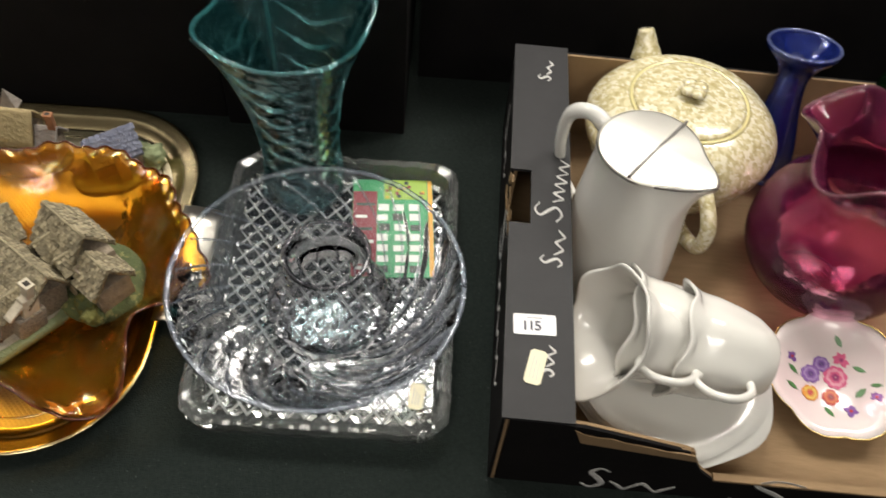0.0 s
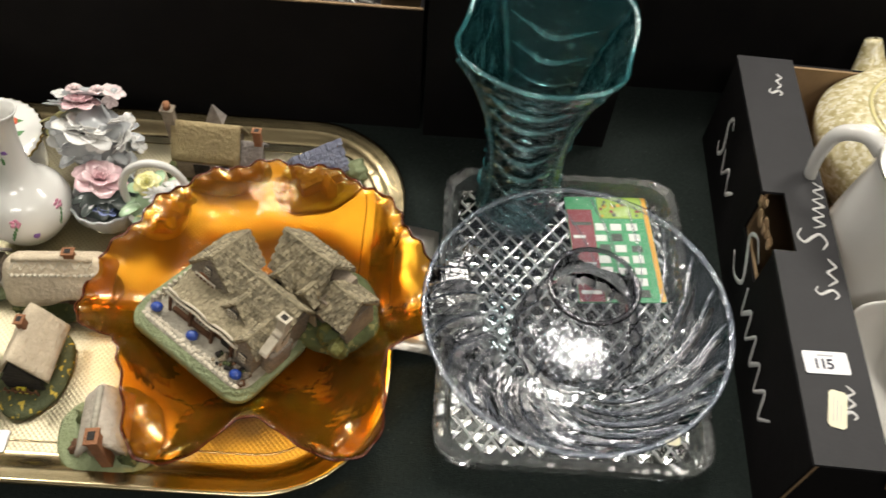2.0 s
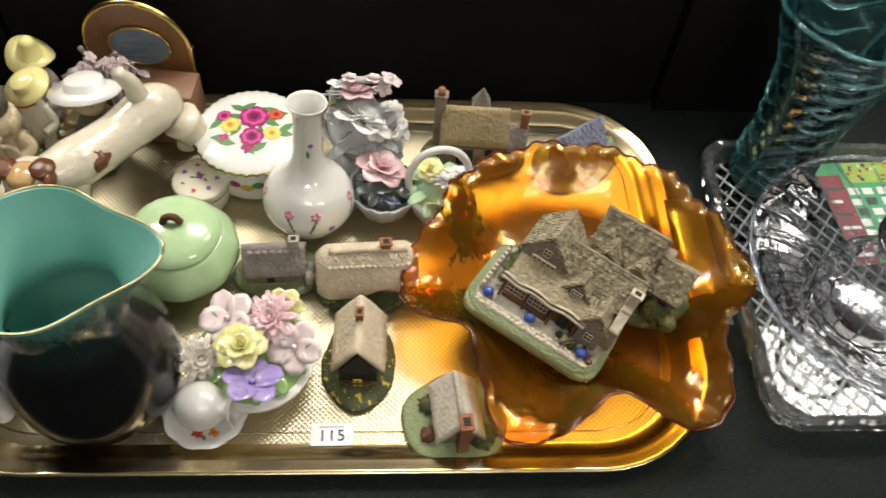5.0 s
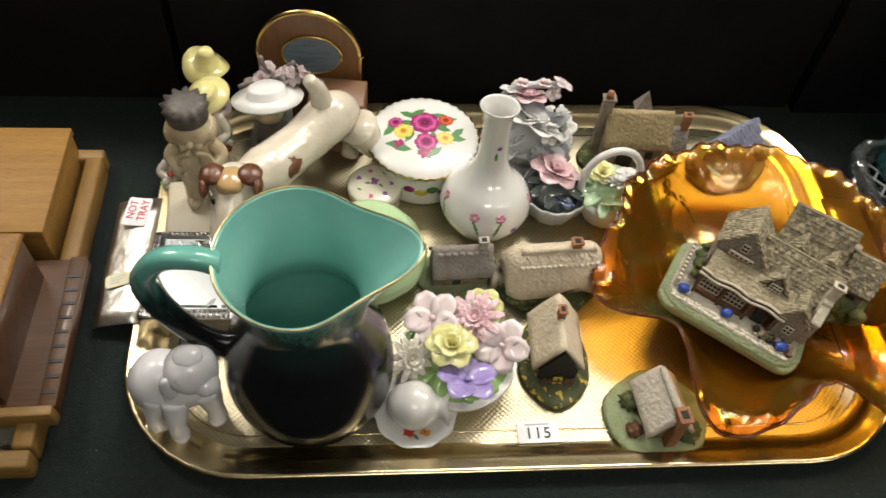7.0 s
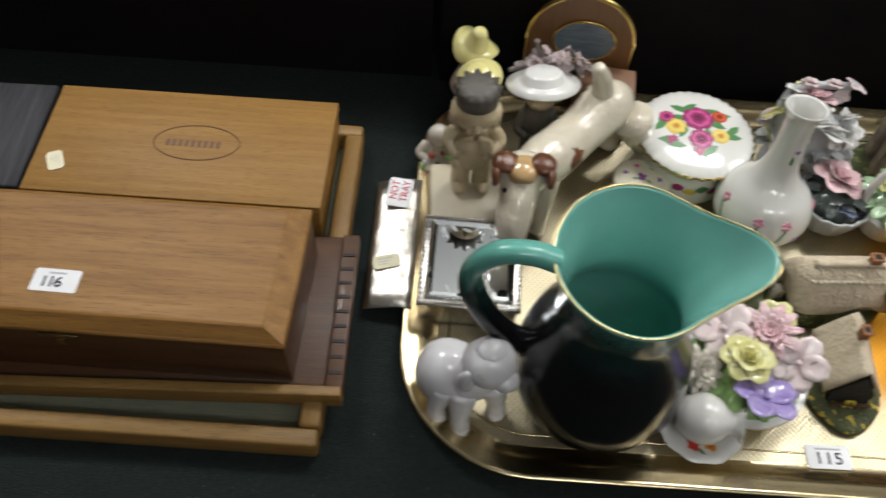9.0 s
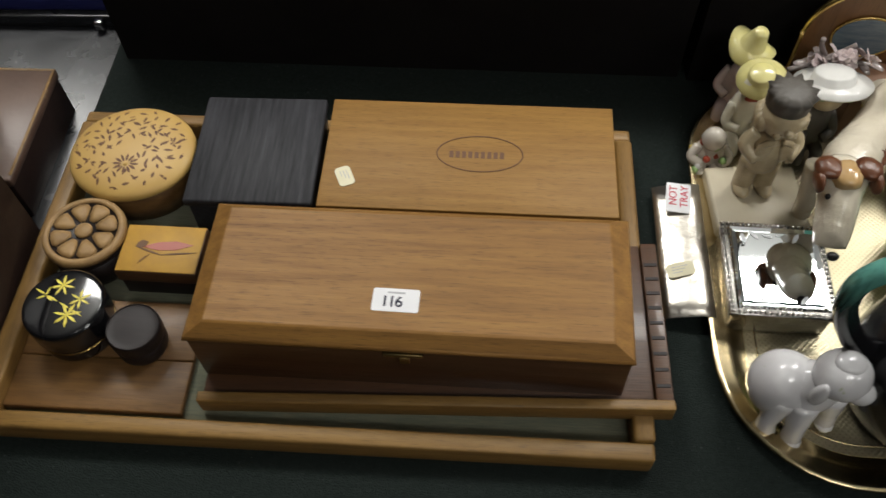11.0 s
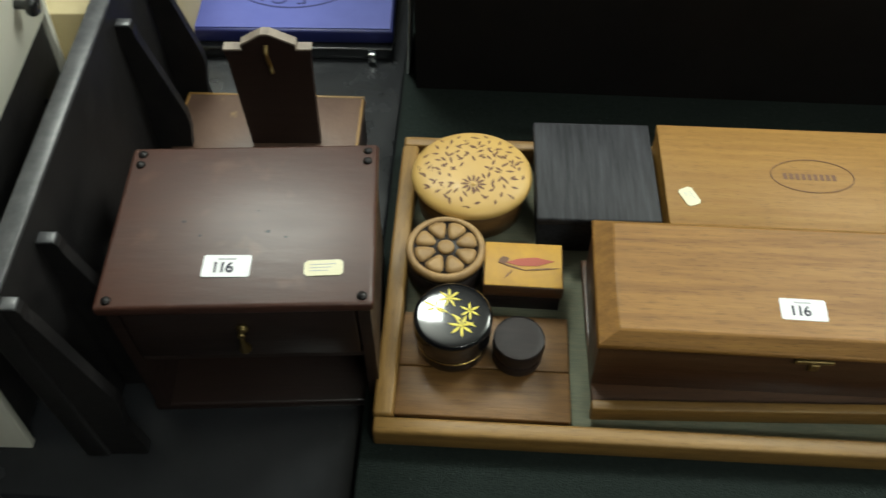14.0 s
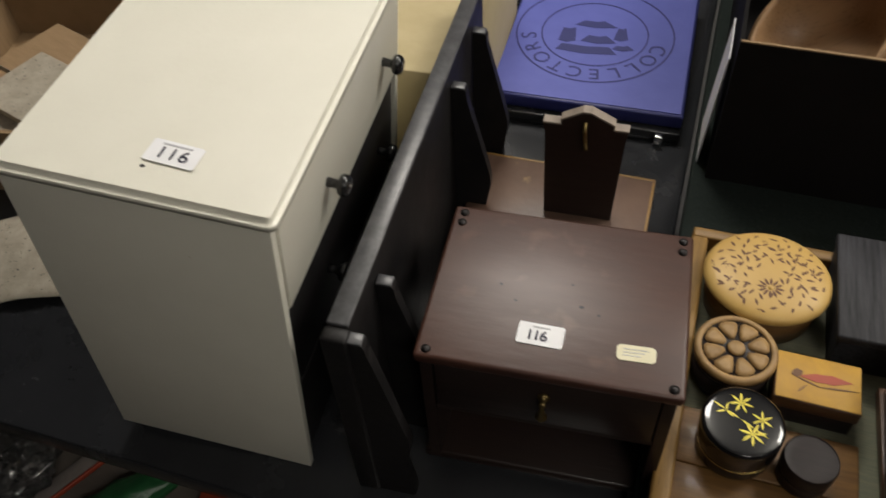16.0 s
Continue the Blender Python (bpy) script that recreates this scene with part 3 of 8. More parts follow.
# low wooden box behind it and the letter holder standing on it
lw = thing("low_wooden_box", -1.81, 0.655, T, "low worn brown wooden box behind the drawer box", "box", 1)
part("body", box(-0.1, 0.1, -0.06, 0.092, 0, 0.052, 0.001), MAHOGD, lw)
LOWLID = mat("worn brown lid", (0.135, 0.085, 0.06), 0.4, second=(0.075, 0.042, 0.03), scale=16, amount=0.3, bump=0.15, rough_var=0.12, spots=(0.27, 0.18, 0.09), spot_scale=34, spot_at=0.66, spot_soft=0.08)
part("lid", box(-0.102, 0.102, -0.062, 0.094, 0.0525, 0.064, 0.0025), LOWLID, lw)
for x0, x1, y0, y1 in ((-0.1015, 0.1015, 0.0905, 0.0935), (0.0985, 0.1015, -0.055, 0.0895), (-0.1015, -0.0985, 0.03, 0.0895)):
    part("worn_edge", box(x0, x1, y0, y1, 0.0638, 0.0645, 0.0003), OAK, lw, "rubbed pale edge")
sh = thing("wall_bracket", -1.787, 0.677, T + 0.0645, "dark wooden plaque with a stepped top and brass hook", "bracket", 3)
poly = [(-0.037, 0), (0.037, 0), (0.041, 0.118), (0.043, 0.128), (0.027, 0.128), (0.027, 0.134), (0.004, 0.146), (-0.004, 0.146), (-0.024, 0.134), (-0.024, 0.128), (-0.043, 0.128), (-0.041, 0.118)]
part("plaque", moved(prism(poly, -0.005, 0.005), pose(0, 0, 0, 90)), MAHOGD, sh, smooth=False)
part("top_edge", moved(prism([(-0.043, 0.1285), (-0.0245, 0.1285), (-0.0245, 0.1345), (-0.004, 0.1465), (0.004, 0.1465), (0.0275, 0.1345), (0.0275, 0.1285), (0.043, 0.1285), (0.043, 0.1305), (0.0285, 0.1305), (0.0285, 0.136), (0.004, 0.1485), (-0.004, 0.1485), (-0.0255, 0.136), (-0.0255, 0.1305), (-0.043, 0.1305)], -0.0055, 0.0055), pose(0, 0, 0, 90)), mat("worn pale wood edge", (0.3, 0.25, 0.2), 0.6, second=(0.2, 0.16, 0.13), scale=80), sh, smooth=False)
part("hook", tube([(0, -0.006, 0.136), (0, -0.012, 0.128), (0.001, -0.009, 0.115), (0.003, -0.013, 0.106)], 0.0022, 8), BRASS, sh)

# blue presentation case
BLUE = mat("blue case lid", (0.085, 0.10, 0.36), 0.4, second=(0.10, 0.115, 0.40), scale=30, coat=0.1, bump=0.05)
NAVY = mat("navy blue print", (0.016, 0.02, 0.12), 0.5)
bc = thing("presentation_case", -1.828, 1.04, T, "closed blue case with a printed ring and chrome catch", "case", 2)
part("body", box(-0.13, 0.13, -0.155, 0.145, 0, 0.017, 0.002), BLACKTOP, bc)
part("lid", box(-0.13, 0.13, -0.145, 0.145, 0.0175, 0.037, 0.003), NAVY, bc)
part("lid_top", box(-0.126, 0.126, -0.14, 0.141, 0.037, 0.0382), BLUE, bc, "blue printed top", smooth=False)
for r0, r1 in ((0.074, 0.0762), (0.110, 0.1125)):
    part("printed_ring", lathe([(r0, 0.0381), (r0, 0.0386), (r1, 0.0386), (r1, 0.0381)], 64, cap=False), NAVY, bc, smooth=False).location = (-0.008, 0.012, 0)
for k, ch in enumerate("COLLECTORS"):
    a = radians(-14 - 152 * k / 9)
    lettering(ch, 0.032, pose(-0.008 + 0.0925 * math.cos(a), 0.012 + 0.0925 * math.sin(a), 0.0385, 0, 0, math.degrees(a) - 90), NAVY, bc, "letter")
for x, y, w, d, k in ((-0.014, -0.026, 0.085, 0.018, 0.012), (-0.044, 0.004, 0.024, 0.034, 0.004), (0.0, 0.0, 0.05, 0.018, 0.016), (0.03, 0.018, 0.02, 0.03, 0.006), (-0.008, 0.036, 0.06, 0.016, 0.02), (0.036, -0.014, 0.03, 0.012, 0.01)):
    part("printed_emblem", prism([(x - w / 2, y - d / 2), (x, y - d / 2 - 0.003), (x + w / 2, y - d / 2 + 0.003), (x + w / 2 - k, y + d / 2), (x, y + d / 2 - 0.004), (x - w / 2 + k * 0.6, y + d / 2 - 0.003)], 0.0381, 0.0386), NAVY, bc, smooth=False)
CHROME = mat("chrome", (0.7, 0.7, 0.7), 0.18, 1.0)
part("catch", box(0.098, 0.109, -0.165, -0.1552, 0.002, 0.016, 0.002), CHROME, bc, "small chrome catch")

# black slatted rack standing on edge
RACK = mat("black painted wood", (0.009, 0.0085, 0.009), 0.45, second=(0.017, 0.0155, 0.0155), scale=40, coat=0.0, bump=0.15, rough_var=0.15, spec=0.22)
EDGEW = mat("worn grey edge", (0.035, 0.035, 0.038), 0.35, second=(0.09, 0.09, 0.095), scale=90)
rk = thing("black_rack", -1.926, 0.56, T, "black painted wooden rack with scalloped shelf brackets, standing on end", "rack", 3.2)
part("back_board", box(-0.008, 0.008, -0.215, 0.25, 0, 0.245, 0.002), RACK, rk)
part("edge_bead", box(-0.009, 0.009, -0.215, 0.25, 0.2455, 0.2495, 0.0015), EDGEW, rk)
part("front_post", box(-0.010, 0.012, -0.230, -0.2155, 0, 0.248, 0.003), RACK, rk)


def scallop(y, top):
    poly = [(0, 0), (0.034, 0), (0.038, 0.02), (0.034, 0.06), (0.04, 0.1), (0.034, 0.135), (0.02, top - 0.03), (0.016, top - 0.012), (0.014, top), (0, top)]
    return moved(prism(spline(poly, 3), -0.005, 0.005), pose(0.0085, y, 0, 90))


for y, top in ((-0.222, 0.243), (-0.15, 0.224), (0.105, 0.224), (0.2, 0.224)):
    shelf = part("bracket", scallop(y, top), RACK, rk, smooth=False)
    part("bracket_edge", box(0.0085, 0.0225, y - 0.0055, y + 0.0055, top + 0.0005, top + 0.003, 0.001), EDGEW, shelf)

# white cabinet with drawers and black knobs
CREAM = mat("cream painted wood", (0.74, 0.72, 0.62), 0.45, second=(0.70, 0.68, 0.58), scale=16, coat=0.1, bump=0.06, bump_scale=200, spots=(0.5, 0.44, 0.33), spot_scale=70, spot_at=0.75)
cb = thing("white_cabinet", -2.085, 0.485, T, "small cream painted wooden cabinet, cream top drawer over black drawers", "cabinet", 4)
Wc, Dc, Hc = 0.099, 0.157, 0.368
cb.matrix_basis = pose(-2.085, 0.485, T + 0.0097, 0, 5.5, 4)
for y in (-1, 1):
    a, b = sorted((y * Dc, y * (Dc - 0.008)))
    part("side_panel", box(-Wc, Wc, a, b, 0, Hc - 0.0145, 0.0008), CREAM, cb)
part("back_panel", box(-Wc, -Wc + 0.008, -Dc + 0.0085, Dc - 0.0085, 0, Hc - 0.0145), CREAM, cb, smooth=False)
part("base_panel", box(-Wc + 0.0085, Wc - 0.009, -Dc + 0.0085, Dc - 0.0085, 0.004, 0.012), CREAM, cb, smooth=False)
top_bm = prism(outline(2 * Wc + 0.008, 2 * Dc + 0.009, 0.007, 4), 0, 0.014)
bmesh.ops.bevel(top_bm, geom=[e for e in top_bm.edges if abs(e.verts[0].co.z - e.verts[1].co.z) < 1e-5], offset=0.0045, segments=3, affect="EDGES")
top_ = part("top_panel", top_bm, CREAM, cb)
top_.location = (0.002, 0, Hc - 0.014)
for p in top_.data.polygons:
    p.use_smooth = abs(p.normal.z) < 0.99
BLACKKNOB = mat("black knob", (0.01, 0.01, 0.011), 0.25, coat=0.3)
BLACKDRAWER = mat("near black drawer", (0.010, 0.0095, 0.010), 0.4, second=(0.02, 0.018, 0.018), scale=40, bump=0.15, spec=0.3)
for k, (z0, z1) in enumerate(((0.256, 0.352), (0.135, 0.251), (0.014, 0.131))):
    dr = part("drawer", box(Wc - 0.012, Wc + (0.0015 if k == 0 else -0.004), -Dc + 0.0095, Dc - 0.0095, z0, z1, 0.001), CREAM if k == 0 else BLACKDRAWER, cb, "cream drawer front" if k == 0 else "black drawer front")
    for y in (-0.055, 0.10):
        kn = part("knob", lathe(spline([(0.0042, 0), (0.004, 0.008), (0.0085, 0.011), (0.0088, 0.016), (0.006, 0.019), (0.0035, 0.0185), (0, 0.0183)], 3), 18), BLACKKNOB, dr, "round black knob")
        kn.matrix_basis = pose(Wc + (0.0015 if k == 0 else -0.004), y, (z0 + z1) / 2 - 0.004, 0, 90, 0)
        part("screw", lathe([(0.003, 0.019), (0.0028, 0.0196), (0, 0.0198)], 10), CHROME, kn)
part("front_rail", box(Wc - 0.012, Wc - 0.001, -Dc + 0.0095, Dc - 0.0095, 0.2515, 0.2555), CREAM, cb, smooth=False)
lab_ = lot_label(0, 0, 0, 0, "116", printed=True)
lab_.matrix_basis = cb.matrix_basis @ pose(0.018, -0.121, Hc + 0.0009, 0, 0, -3)
part("nail_hole", prism([(0.002 * math.cos(a), 0.0015 * math.sin(a)) for a in np.linspace(0, 6.28, 8, endpoint=False)], Hc, Hc + 0.0003), IRON, cb, smooth=False).location = (0.002, -0.136, 0)


# ---- gilt metal tray ----
def dotted_metal(name, colour, dark, rough, pitch):
    m = mat(name, colour, rough, 1.0, second=dark, scale=10, amount=0.3, rough_var=0.08)
    nt = m.node_tree
    b = nt.nodes["Principled BSDF"]
    tc = [n for n in nt.nodes if n.type == "TEX_COORD"][0]
    vo = nt.nodes.new("ShaderNodeTexVoronoi")
    socket(vo, "Scale", 1 / pitch), socket(vo, "Randomness", 0.0)
    mp = nt.nodes.new("ShaderNodeMapping")
    socket(mp, "Rotation", (0, 0, radians(45)))
    nt.links.new(tc.outputs["Object"], mp.inputs["Vector"])
    nt.links.new(mp.outputs[0], vo.inputs["Vector"])
    bp = nt.nodes.new("ShaderNodeBump")
    socket(bp, "Strength", 0.55), socket(bp, "Distance", 0.0012)
    nt.links.new(vo.outputs["Distance"], bp.inputs["Height"])
    nt.links.new(bp.outputs[0], b.inputs["Normal"])
    mr = nt.nodes.new("ShaderNodeMapRange")
    socket(mr, "From Min", 0.1), socket(mr, "From Max", 0.35), socket(mr, "To Min", 0.85), socket(mr, "To Max", 0.0)
    nt.links.new(vo.outputs["Distance"], mr.inputs["Value"])
    mx = nt.nodes.new("ShaderNodeMix")
    mx.data_type = "RGBA"
    nt.links.new(b.inputs["Base Color"].links[0].from_socket, mx.inputs["A"])
    mx.inputs["B"].default_value = (*[c * 0.3 for c in colour], 1)
    nt.links.new(mr.outputs[0], mx.inputs["Factor"])
    nt.links.new(mx.outputs["Result"], b.inputs["Base Color"])
    return m


GILT = mat("gilt metal rim", (0.66, 0.55, 0.33), 0.22, 1.0, second=(0.5, 0.4, 0.22), scale=14, rough_var=0.08, bump=0.05)
GILTDOT = dotted_metal("gilt stippled metal", (0.60, 0.54, 0.38), (0.50, 0.44, 0.29), 0.40, 0.0037)
FOIL = mat("silvery hammered metal", (0.78, 0.74, 0.66), 0.34, 1.0, second=(0.55, 0.52, 0.46), scale=60, bump=1.0, bump_scale=48)

mt = thing("metal_tray", -0.6585, 0.559, 0, "large gilt metal tray with rounded corners and a stippled floor", "tray")


def tray_rings(specs, w, d, r):
    return [[(x, y, z) for x, y in outline(w - 2 * o, d - 2 * o, max(0.004, r - o), 10)] for o, z in specs]


part("rim", skin(tray_rings([(0.034, 0.0042), (0.028, 0.0048), (0.022, 0.009), (0.014, 0.0135), (0.010, 0.0135), (0.005, 0.0165), (0.0015, 0.0165), (0.0, 0.0145), (0.001, 0.0125), (0.006, 0.0115), (0.014, 0.009), (0.024, 0.001), (0.034, 0.0005)], 0.733, 0.456, 0.118)), GILT, mt)
part("tray_floor", prism(outline(0.733 - 0.0675, 0.456 - 0.0675, 0.085, 10), 0.0005, 0.0045), GILTDOT, mt, "stippled gilt floor", smooth=False)
part("engraved_line", skin(tray_rings([(0.043, 0.0044), (0.043, 0.0049), (0.0445, 0.0049), (0.0445, 0.0044)], 0.733, 0.456, 0.118)), GILT, mt)
for s in (-1, 1):
    prof = [(0.0, 0.0175), (0.008, 0.0185), (0.018, 0.016), (0.03, 0.0125), (0.035, 0.0095), (0.035, 0.0085), (0.03, 0.0112), (0.018, 0.0148), (0.008, 0.0172), (0.0, 0.0162)]
    rings = [[(s * (0.359 + px * 1.3), y, pz) for px, pz in prof] for y in np.linspace(-0.074, 0.078, 9)]
    part("handle", skin(rings, None, True, True, True), FOIL, mt, "silvery hammered handle")
nt_label = thing("handwritten_label", -1.040, 0.618, 0.0187, "white paper label with red handwriting on the tray handle", "label", 83)
sheet_label("paper", 0.036, 0.024, pose(0, 0, 0), PAPER, nt_label)
lettering("NOT", 0.011, pose(0.002, 0.005, 0.0009), INKRED, nt_label, "word", 1.0)
lettering("TRAY", 0.011, pose(0.002, -0.006, 0.0009), INKRED, nt_label, "word", 1.0)
price_tag(-1.045, 0.535, 0.0168, 12, tilt=-9, long=0.026)
lot_label(-0.651, 0.3725, 0.0053, 1.0, "115", printed=True)


# ---- glass ----
def glass(name, tint, body, amount, rough=0.04, film=0.0, gloss=1.5, lustre=None, ripple=0.0):
    """Thin blown or pressed glass: a tinted clear layer, a little body colour, and a Fresnel gloss."""
    m = bpy.data.materials.new(name)
    m.use_nodes = True
    nt = m.node_tree
    b = nt.nodes["Principled BSDF"]
    out = [n for n in nt.nodes if n.type == "OUTPUT_MATERIAL"][0]
    socket(b, "Base Color", (*body, 1)), socket(b, "Roughness", max(0.06, rough)), socket(b, "Thin Film Thickness", film), socket(b, "Thin Film IOR", 1.8)
    tr_, gl, fr, m1, m2 = (nt.nodes.new("ShaderNode" + n) for n in ("BsdfTransparent", "BsdfGlossy", "Fresnel", "MixShader", "MixShader"))
    socket(tr_, "Color", (*tint, 1)), socket(gl, "Roughness", rough), socket(fr, "IOR", gloss)
    socket(m1, "Fac", amount)
    nt.links.new(tr_.outputs[0], m1.inputs[1]), nt.links.new(b.outputs[0], m1.inputs[2])
    nt.links.new(fr.outputs[0], m2.inputs["Fac"]), nt.links.new(m1.outputs[0], m2.inputs[1]), nt.links.new(gl.outputs[0], m2.inputs[2])
    nt.links.new(m2.outputs[0], out.inputs["Surface"])
    if lustre or ripple:
        tc, nz = nt.nodes.new("ShaderNodeTexCoord"), nt.nodes.new("ShaderNodeTexNoise")
        socket(nz, "Scale", 17.0), socket(nz, "Detail", 3.0)
        nt.links.new(tc.outputs["Object"], nz.inputs["Vector"])
        if lustre:
            rp = nt.nodes.new("ShaderNodeValToRGB")
            while len(rp.color_ramp.elements) < len(lustre):
                rp.color_ramp.elements.new(0.5)
            for i, c in enumerate(lustre):
                rp.color_ramp.elements[i].position, rp.color_ramp.elements[i].color = 0.3 + 0.4 * i / (len(lustre) - 1), (*c, 1)
            nt.links.new(nz.outputs["Fac"], rp.inputs[0]), nt.links.new(rp.outputs[0], gl.inputs["Color"])
        bp, n2 = nt.nodes.new("ShaderNodeBump"), nt.nodes.new("ShaderNodeTexNoise")
        socket(n2, "Scale", 55.0), socket(bp, "Strength", ripple), socket(bp, "Distance", 0.004)
        nt.links.new(tc.outputs["Object"], n2.inputs["Vector"]), nt.links.new(n2.outputs["Fac"], bp.inputs["Height"])
        nt.links.new(bp.outputs[0], gl.inputs["Normal"]), nt.links.new(bp.outputs[0], fr.inputs["Normal"])
    return m


CLEAR = mat("clear pressed glass", (0.95, 0.98, 0.97), 0.04, transmission=0.95, ior=1.5)
CUT = mat("cut glass facets", (0.96, 0.99, 0.98), 0.03, transmission=1.0, ior=1.55)
# pale body colour of these two carries the bowl's glow and ridge highlights
SWIRL = glass("pale blue tinted glass", (0.975, 0.985, 0.995), (0.64, 0.72, 0.92), 0.045, 0.03, gloss=1.38, ripple=0.25)
RIB = glass("pale blue glass with ridge highlights", (0.97, 0.98, 0.99), (0.66, 0.76, 0.95), 0.13, 0.05, gloss=1.45)
# bright turquoise body colour stands in for highlights on the vase's ribs and swags
TURQ = glass("turquoise glass", (0.88, 0.985, 0.99), (0.13, 0.64, 0.69), 0.03, 0.03, gloss=1.5, ripple=0.12)
TURQB = glass("turquoise glass with ridge highlights", (0.80, 0.97, 0.975), (0.20, 0.78, 0.82), 0.13, 0.04, gloss=1.7)
CARNIVAL = glass("amber carnival glass", (0.985, 0.70, 0.21), (0.90, 0.33, 0.02), 0.085, 0.10, 420.0, 1.55, [(1.0, 0.62, 0.75), (1.0, 0.84, 0.45), (0.62, 0.80, 0.55), (1.0, 0.72, 0.5), (0.75, 0.6, 0.95)], 0.35)
AMBERRIM = glass("dark amber rim", (0.55, 0.20, 0.07), (0.22, 0.05, 0.012), 0.35, 0.08, gloss=1.6)
CRAN = glass("cranberry glass", (0.962, 0.68, 0.79), (0.62, 0.06, 0.25), 0.12, 0.06, ripple=0.3)
COBALT = glass("cobalt glass", (0.48, 0.56, 0.94), (0.03, 0.06, 0.40), 0.2, 0.05)

gt = thing("glass_tray", -0.121, 0.541, 0, "rectangular clear pressed glass tray with a diamond cut base", "tray")
GW, GD = 0.258, 0.346
n_flute = 7
wall = []
for o, z in ((0.012, 0.0), (0.004, 0.004), (0.003, 0.012), (0.0, 0.026), (0.0005, 0.032), (0.004, 0.034), (0.010, 0.032), (0.0125, 0.022), (0.0165, 0.010), (0.0175, 0.0102)):
    ring, pts = [], outline(GW - 2 * o, GD - 2 * o, 0.032, n_flute)
    dense = []
    for (x0, y0), (x1, y1) in zip(pts, pts[1:] + pts[:1]):
        k = max(1, round(math.hypot(x1 - x0, y1 - y0) / 0.005))
        dense += [(x0 + (x1 - x0) * i / k, y0 + (y1 - y0) * i / k) for i in range(k)]
    wall.append(dense)
m_pts = min(len(w) for w in wall)
rings = []
for (o, z), dense in zip(((0.012, 0.0), (0.004, 0.004), (0.003, 0.012), (0.0, 0.026), (0.0005, 0.032), (0.004, 0.034), (0.010, 0.032), (0.0125, 0.022), (0.0165, 0.010), (0.0175, 0.0102)), wall):
    ring = []
    for i in range(216):
        f = i / 216 * len(dense)
        a, b, t = dense[int(f) % len(dense)], dense[(int(f) + 1) % len(dense)], f % 1
        x, y = a[0] + (b[0] - a[0]) * t, a[1] + (b[1] - a[1]) * t
        q = 1 + (0.006 if (i // 2) % 2 and z > 0.01 else 0.0)
        ring.append((x * q, y * q, z + (0.0012 if (i // 3) % 2 and z > 0.03 else 0)))
    rings.append(ring)
part("side_wall", skin(rings), CLEAR, gt, "fluted glass side", smooth=False)
wx, wy = GW - 0.034, GD - 0.034
nx, ny = 19, 26
base_bm = bmesh.new()
low = [[base_bm.verts.new((-wx / 2 + wx * i / nx, -wy / 2 + wy * j / ny, 0.0008 if (i + j) % 2 == 0 else 0.0082)) for i in range(nx + 1)] for j in range(ny + 1)]
upper = [[base_bm.verts.new((-wx / 2 + wx * i / nx, -wy / 2 + wy * j / ny, 0.0125)) for i in range(nx + 1)] for j in range(ny + 1)]
for j in range(ny):
    for i in range(nx):
        a, b, c_, d = low[j][i], low[j][i + 1], low[j + 1][i + 1], low[j + 1][i]
        for tri in (((a, b, d), (b, c_, d)) if (i + j) % 2 == 0 else ((a, b, c_), (a, c_, d))):
            base_bm.faces.new(tri)
        base_bm.faces.new((upper[j][i], upper[j][i + 1], upper[j + 1][i + 1], upper[j + 1][i]))
rim_low = low[0] + [r[-1] for r in low[1:]] + low[-1][-2::-1] + [r[0] for r in low[-2:0:-1]]
rim_up = upper[0] + [r[-1] for r in upper[1:]] + upper[-1][-2::-1] + [r[0] for r in upper[-2:0:-1]]
for k in range(len(rim_low)):
    m_ = (k + 1) % len(rim_low)
    base_bm.faces.new((rim_low[k], rim_low[m_], rim_up[m_], rim_up[k]))
part("cut_base", base_bm, CUT, gt, "diamond cut glass base", smooth=False)
# whitish ridge bars put the base's refracted glints into shape and colour
GLINTGL = glass("pressed glass ridge with glint", (0.97, 0.985, 0.98), (0.88, 0.92, 0.90), 0.32, 0.05, gloss=1.6)
for sgn in (-1, 1):
    for k in range(-14, 15):
        off = k * 0.0185
        ts = []
        for t in np.linspace(-0.25, 0.25, 401):
            x, y = t * 0.62 + off, sgn * t * 0.785
            if abs(x) < wx / 2 - 0.002 and abs(y) < wy / 2 - 0.002:
                ts.append(t)
        if len(ts) > 12:
            p0, p1 = ((t * 0.62 + off, sgn * t * 0.785, 0.0129) for t in (ts[0], ts[-1]))
            part("glint_ridge", tube([p0, p1], 0.0014, 5, None, 1.0, 1), GLINTGL, gt, smooth=False)
price_tag(-0.025, 0.418, 0.0145, 84, long=0.028)

# patterned card lying under the bowl
card = thing("printed_card", -0.062, 0.628, 0.0142, "green, white and maroon printed card lying on the glass tray", "card", 4)
part("card", box(-0.048, 0.044, -0.070, 0.070, 0, 0.0012), mat("green print", (0.03, 0.27, 0.10), 0.4, second=(0.06, 0.36, 0.14), scale=70), card, smooth=False)
rnd = random.Random(3)
CARDS = [mat("white print patch", (0.74, 0.76, 0.70), 0.4), mat("maroon print patch", (0.22, 0.02, 0.03), 0.4), mat("leaf print patch", (0.30, 0.46, 0.06), 0.4), mat("orange print patch", (0.72, 0.36, 0.03), 0.4), mat("dark print patch", (0.03, 0.05, 0.03), 0.4)]
part("maroon_panel", box(-0.0475, -0.020, -0.0695, 0.052, 0.0012, 0.0016), CARDS[1], card, smooth=False)
part("leafy_panel", box(-0.012, 0.0375, 0.040, 0.0695, 0.0012, 0.0016), CARDS[2], card, smooth=False)
part("orange_edge", box(0.0385, 0.0435, -0.0695, 0.0695, 0.0012, 0.0018), CARDS[3], card, smooth=False)
